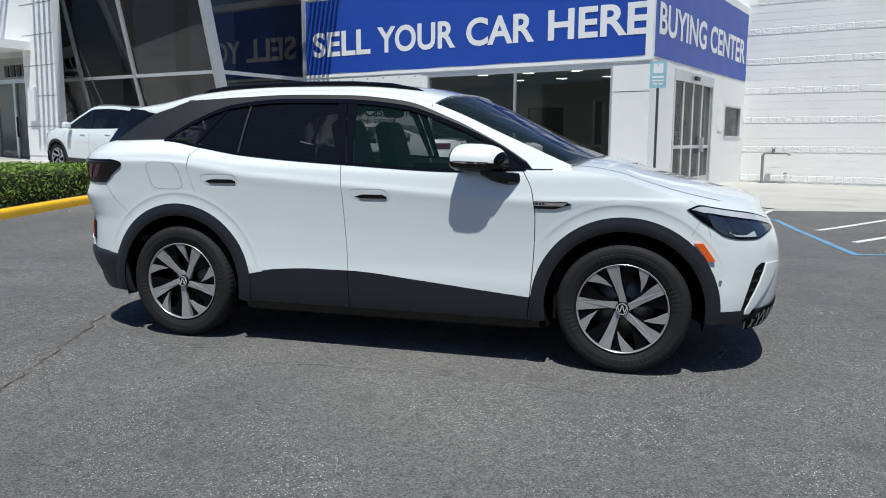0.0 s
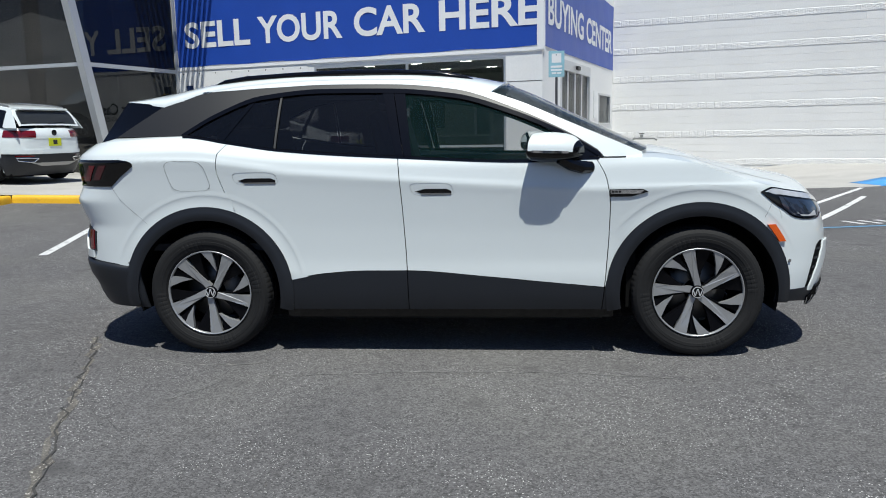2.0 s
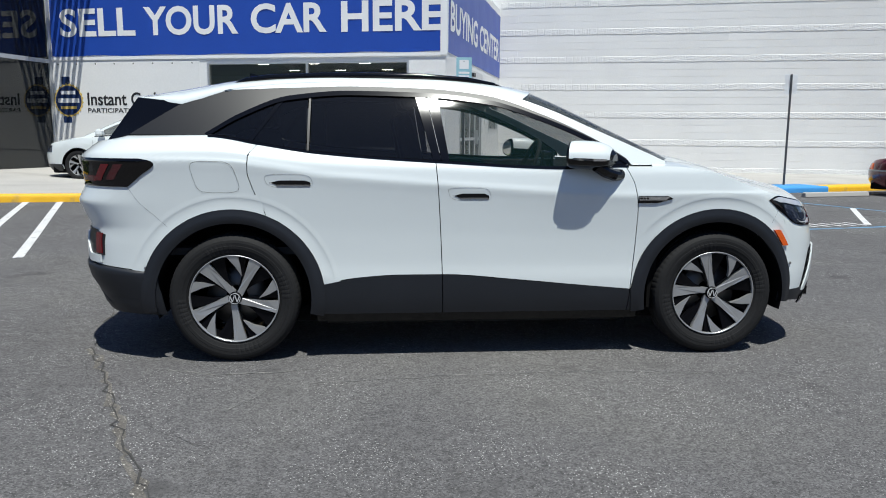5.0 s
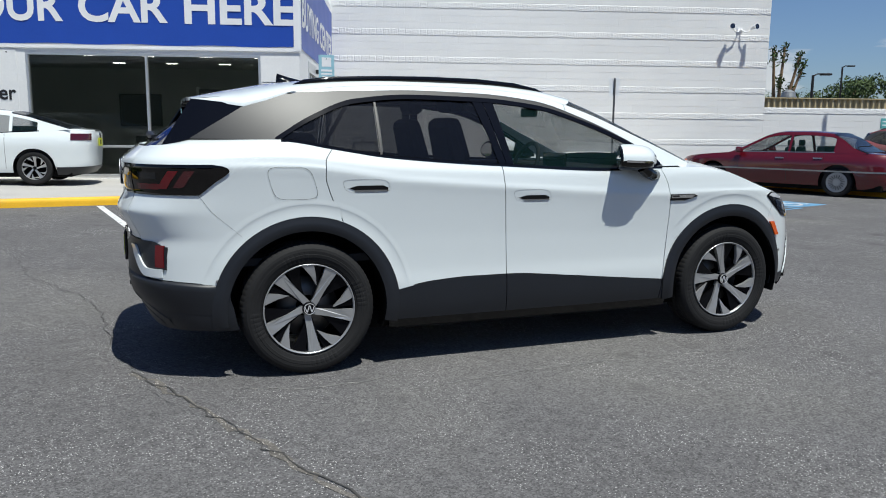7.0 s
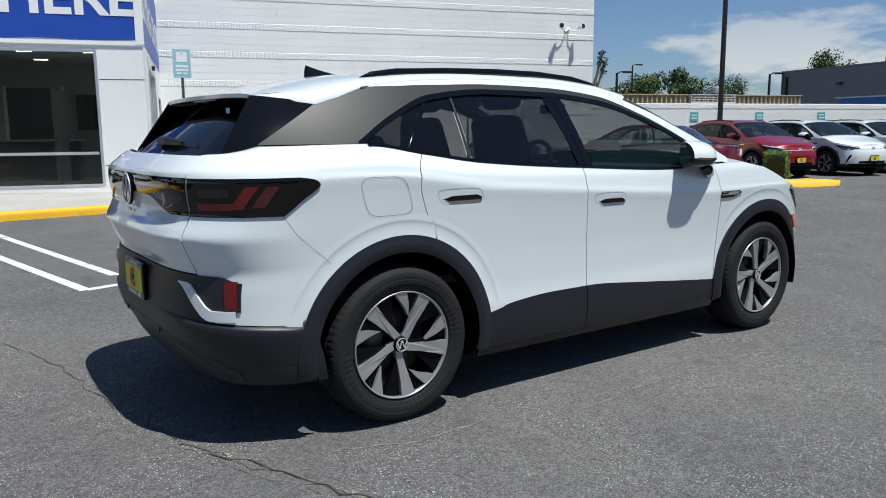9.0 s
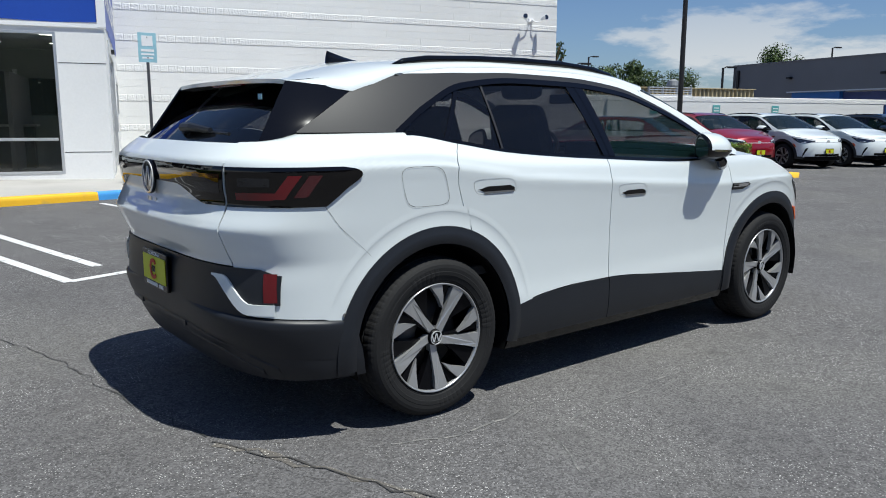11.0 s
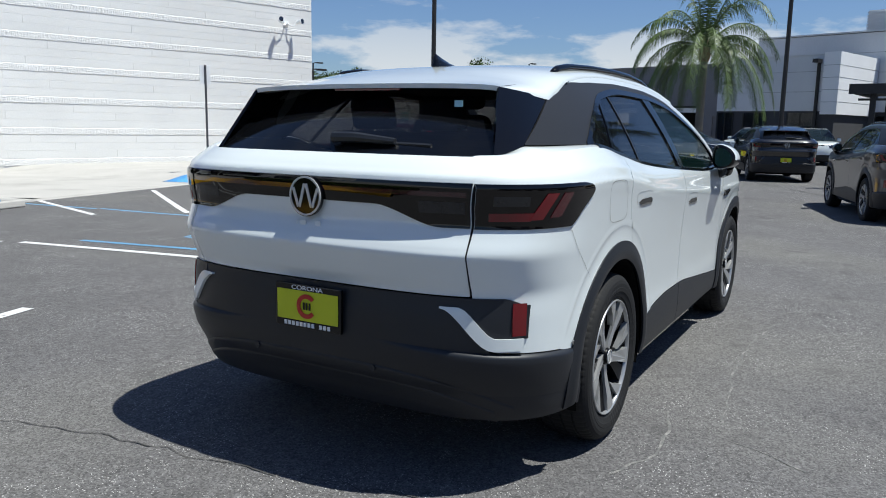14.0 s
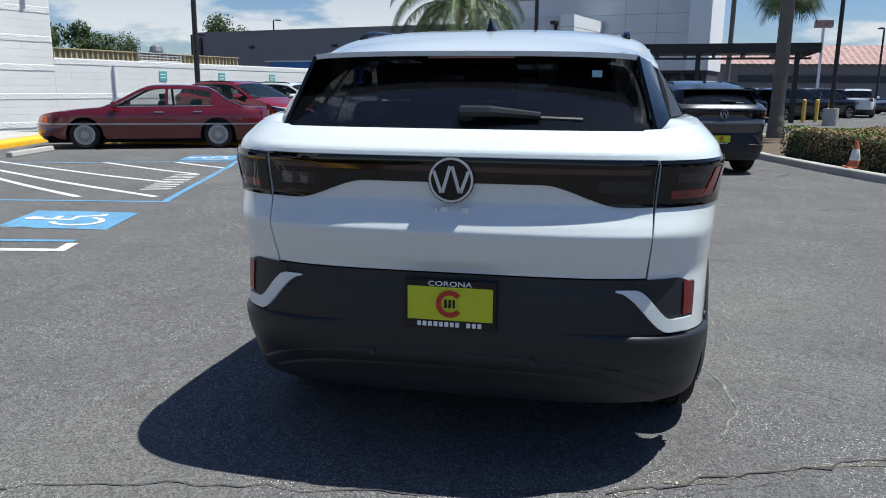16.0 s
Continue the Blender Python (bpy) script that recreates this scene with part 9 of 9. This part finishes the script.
gbox("base_wall", (GU - 0.7, 13.2, -0.3), (GU + 4.9, 13.85, 2.35), DARK_WALL, dealer)
gbox("big_wall", (GU + 5.0, 7.6, 2.6), (GU + 5.4, 13.9, 7.2), LIGHT_PANEL, dealer, "tall pale metal wall")
gbox("big_wall", (GU + 5.0, 13.9, 5.4), (GU + 5.4, 20.4, 7.2), LIGHT_PANEL, dealer)
for z in (3.75, 4.9, 6.05):
    gbox("panel_joint", (GU + 4.992, 7.6, z), (GU + 5.0, 20.4 if z > 5.5 else 13.9, z + 0.025), GALV, dealer)
for v in (9.6, 11.6):
    gbox("panel_joint", (GU + 4.990, v, 2.6), (GU + 4.998, v + 0.025, 7.2), GALV, dealer)
gbox("coping", (GU + 4.9, 6.2, 7.25), (GU + 5.6, 20.4, 7.33), LIGHT_PANEL, dealer)
gbox("end_wall", (GU + 4.8, 6.3, 2.6), (GU + 5.4, 7.6, 7.25), WHITE_METAL, dealer, "pale end pier")
gbox("side_wall", (GU + 5.4, 6.3, 2.6), (GU + 9.8, 6.6, 7.25), WHITE_METAL, dealer)
gbox("rear_wall", (GU + 9.5, 6.6, -0.3), (GU + 9.8, 20.4, 7.2), LIGHT_PANEL, dealer)
gbox("lower_wall", (GU + 5.2, 6.4, -0.3), (GU + 5.5, 13.2, 2.6), DARK_WALL, dealer)
gbox("lower_side_wall", (GU + 5.5, 6.4, -0.3), (GU + 9.5, 6.6, 2.6), DARK_WALL, dealer)
for v in (6.7, 8.0, 9.3, 10.6, 11.9):
    gbox("window", (GU + 5.1, v, 0.2), (GU + 5.16, v + 1.1, 2.4), WINDOW_GLASS if v != 9.3 else LIGHT_PANEL, dealer, "large shop pane")
gbox("roof_unit", (GU + 7.0, 11.0, 7.25), (GU + 9.4, 14.6, 8.75), LIGHT_PANEL, dealer, "slatted roof plant screen")
for k in range(8):
    gbox("slat", (GU + 6.93, 10.95, 7.32 + k * 0.18), (GU + 7.0, 14.65, 7.41 + k * 0.18), LIGHT_PANEL, dealer)
gbox("wall_lamp", (GU - 0.7, 14.3, 5.15), (GU - 0.1, 14.6, 5.35), BRONZE, dealer, "wall lamp on a bracket")
gbox("downpipe", (GU - 0.24, 14.35, 0.0), (GU - 0.12, 14.5, 5.15), BRONZE, dealer)

can = empty("canopy", pose(0, 0, 0), "long black steel car canopy on posts", "canopy")
A, B = Vector((35.2, -0.2, 0)), Vector((33.8, -10.7, 0))
ln = (B - A).length
M = Matrix.Translation(A) @ Matrix.Rotation(math.atan2(B.y - A.y, B.x - A.x), 4, "Z")


def cbox(nm, lo, hi, mat, bev=0.0):
    bm = box(lo, hi, bev)
    bm.transform(M)
    return part(nm, bm, mat, can)


cbox("roof", (0, 0.0, 3.22), (ln, 5.6, 3.50), BLACK_METAL, 0.03)
cbox("fascia", (-0.03, -0.05, 3.10), (ln + 0.03, 0.02, 3.55), BLACK_METAL)
for k in range(8):
    cbox("purlin", (0.2 + k * (ln - 0.5) / 7, 0.1, 3.08), (0.35 + k * (ln - 0.5) / 7, 5.5, 3.22), BLACK_METAL)
for x in (0.9, ln / 2, ln - 0.9):
    for y in (0.5, 5.1):
        cbox("post", (x - 0.11, y - 0.11, -0.2), (x + 0.11, y + 0.11, 3.2), BLACK_METAL)
cbox("tie_rail", (0.3, 0.4, 2.82), (ln - 0.3, 0.48, 2.92), BLACK_METAL)

far = empty("tiled_building", pose(0, 0, 0), "far low building with a red and pale tiled roof", "building")
part("wall", box((95, -48, -0.3), (96, -16, 4.6)), GREY_WALL, far)
part("wall", box((94.8, -46, 2.4), (94.95, -18, 3.2)), DARK_WALL, far)
roof = [[(94 + 6 * t, y, 4.5 + 2.4 * t + (0.12 if (k % 2) else 0.0)) for k, y in enumerate(np.linspace(-49, -15, 90))] for t in np.linspace(0, 1, 4)]
ob = part("roof", grid(roof), ROOF_RED, far, "mottled roof tiles")
flip_if_down(ob)
sg2 = empty("pole_sign", pose(88, -25.2, 0), "tall far roadside sign with a red top", "sign")
part("pole", box((-0.12, -0.12, 0), (0.12, 0.12, 8.2)), SIGN_BACK, sg2)
part("panel", box((-0.4, -0.9, 8.2), (0.4, 0.9, 9.0), 0.05), ROOF_RED, sg2)
hz = tagged(obj("backdrop_buildings", box((150, -160, -0.3), (151, -20, 5.0)), GREY_WALL), "far grey strip of buildings", "backdrop", kind="structure")
# behind the camera: an unseen dark strip, added for glass and paint to mirror
tagged(obj("backdrop_street", box((-60, -50, -0.3), (60, -48, 8.5)), DARK_WALL), "unseen dark strip added for reflections", "backdrop", kind="structure")
# wheel stop in the hatched aisle
ws = tagged(obj("wheel_stop", box((-0.9, -0.08, 0), (0.9, 0.08, 0.11), 0.02, None, (1, 0.7)), CONCRETE), "worn concrete wheel stop beside the blue kerb", "wheel stop")
ws.matrix_world = on_lot(9.9, 11.35, 12)
ws2 = tagged(obj("wheel_stop", box((-0.9, -0.08, 0), (0.9, 0.08, 0.11), 0.02, None, (1, 0.7)), CONCRETE), "worn concrete wheel stop at the blue kerb", "wheel stop")
ws2.matrix_world = on_lot(1.9, 9.9, 14)


# ---- rough split blocks in the walls' bands ----
def split_mesh(seed, w, h, nx, nz, d, joint):
    """A block face broken rough, looking to -y; joint: how far its edges lie back."""
    rnd = random.Random(seed)
    rows = []
    for j in range(nz + 1):
        row = []
        for i in range(nx + 1):
            x, z = w * i / nx, h * j / nz
            rim = j in (0, nz) or (joint and i in (0, nx))
            lump = 0.5 + 0.5 * noise.noise(Vector((x * 15 + seed * 3.7, z * 15, seed)))
            y = 0.0005 if rim else 0.0015 + d * (0.4 * lump + 0.6 * rnd.random())
            if not rim:
                x, z = x + rnd.uniform(-0.3, 0.3) * w / nx, z + rnd.uniform(-0.25, 0.25) * h / nz
            row.append((x, -y, z))
        rows.append(row)
    bm = grid(rows)
    if joint:
        low = [bm.verts.new((v[0], 0.01, v[2])) for v in (rows[0][0], rows[0][-1], rows[-1][-1], rows[-1][0])]
    if joint:
        bmesh.ops.delete(bm, geom=low, context="VERTS")
    return mesh_of(bm, "split_block", BLOCK_WHITE)


HB = COURSE - 0.012
BLOCKS = [split_mesh(200 + k, 0.246, HB, 10, 9, 0.017, True) for k in range(9)]
LONG = [split_mesh(300 + k, 3.0, HB, 120, 10, 0.020, False) for k in range(3)]
pick = random.Random(77)
for k in range(0, 33, 4):
    z = k * COURSE - 0.024
    for i in range(14):
        ob = link_mesh("split_block", BLOCKS[pick.randrange(9)], wall_n)
        ob.matrix_world = BLD @ pose(U0 + 0.008 + i * 0.25, V1, z)
    for i in range(4):
        ob = link_mesh("split_band", LONG[(i + k // 4) % 3], wall_n, None, "rough split block band")
        ob.matrix_world = BLD @ pose(U0 + 3.508 + i * 3.0 - (0.17 if i == 3 else 0.0), V1 - (0.002 if i == 3 else 0.0), z)
for z in (-0.024, 4 * COURSE - 0.024, 2.028):
    for i in range(6):
        ob = link_mesh("split_band", LONG[(i * 2 + 1) % 3], low, None, "rough split block band")
        ob.matrix_world = BLD @ pose(12.6 + i * 2.9, V1 - 0.001 * (i % 2), z)
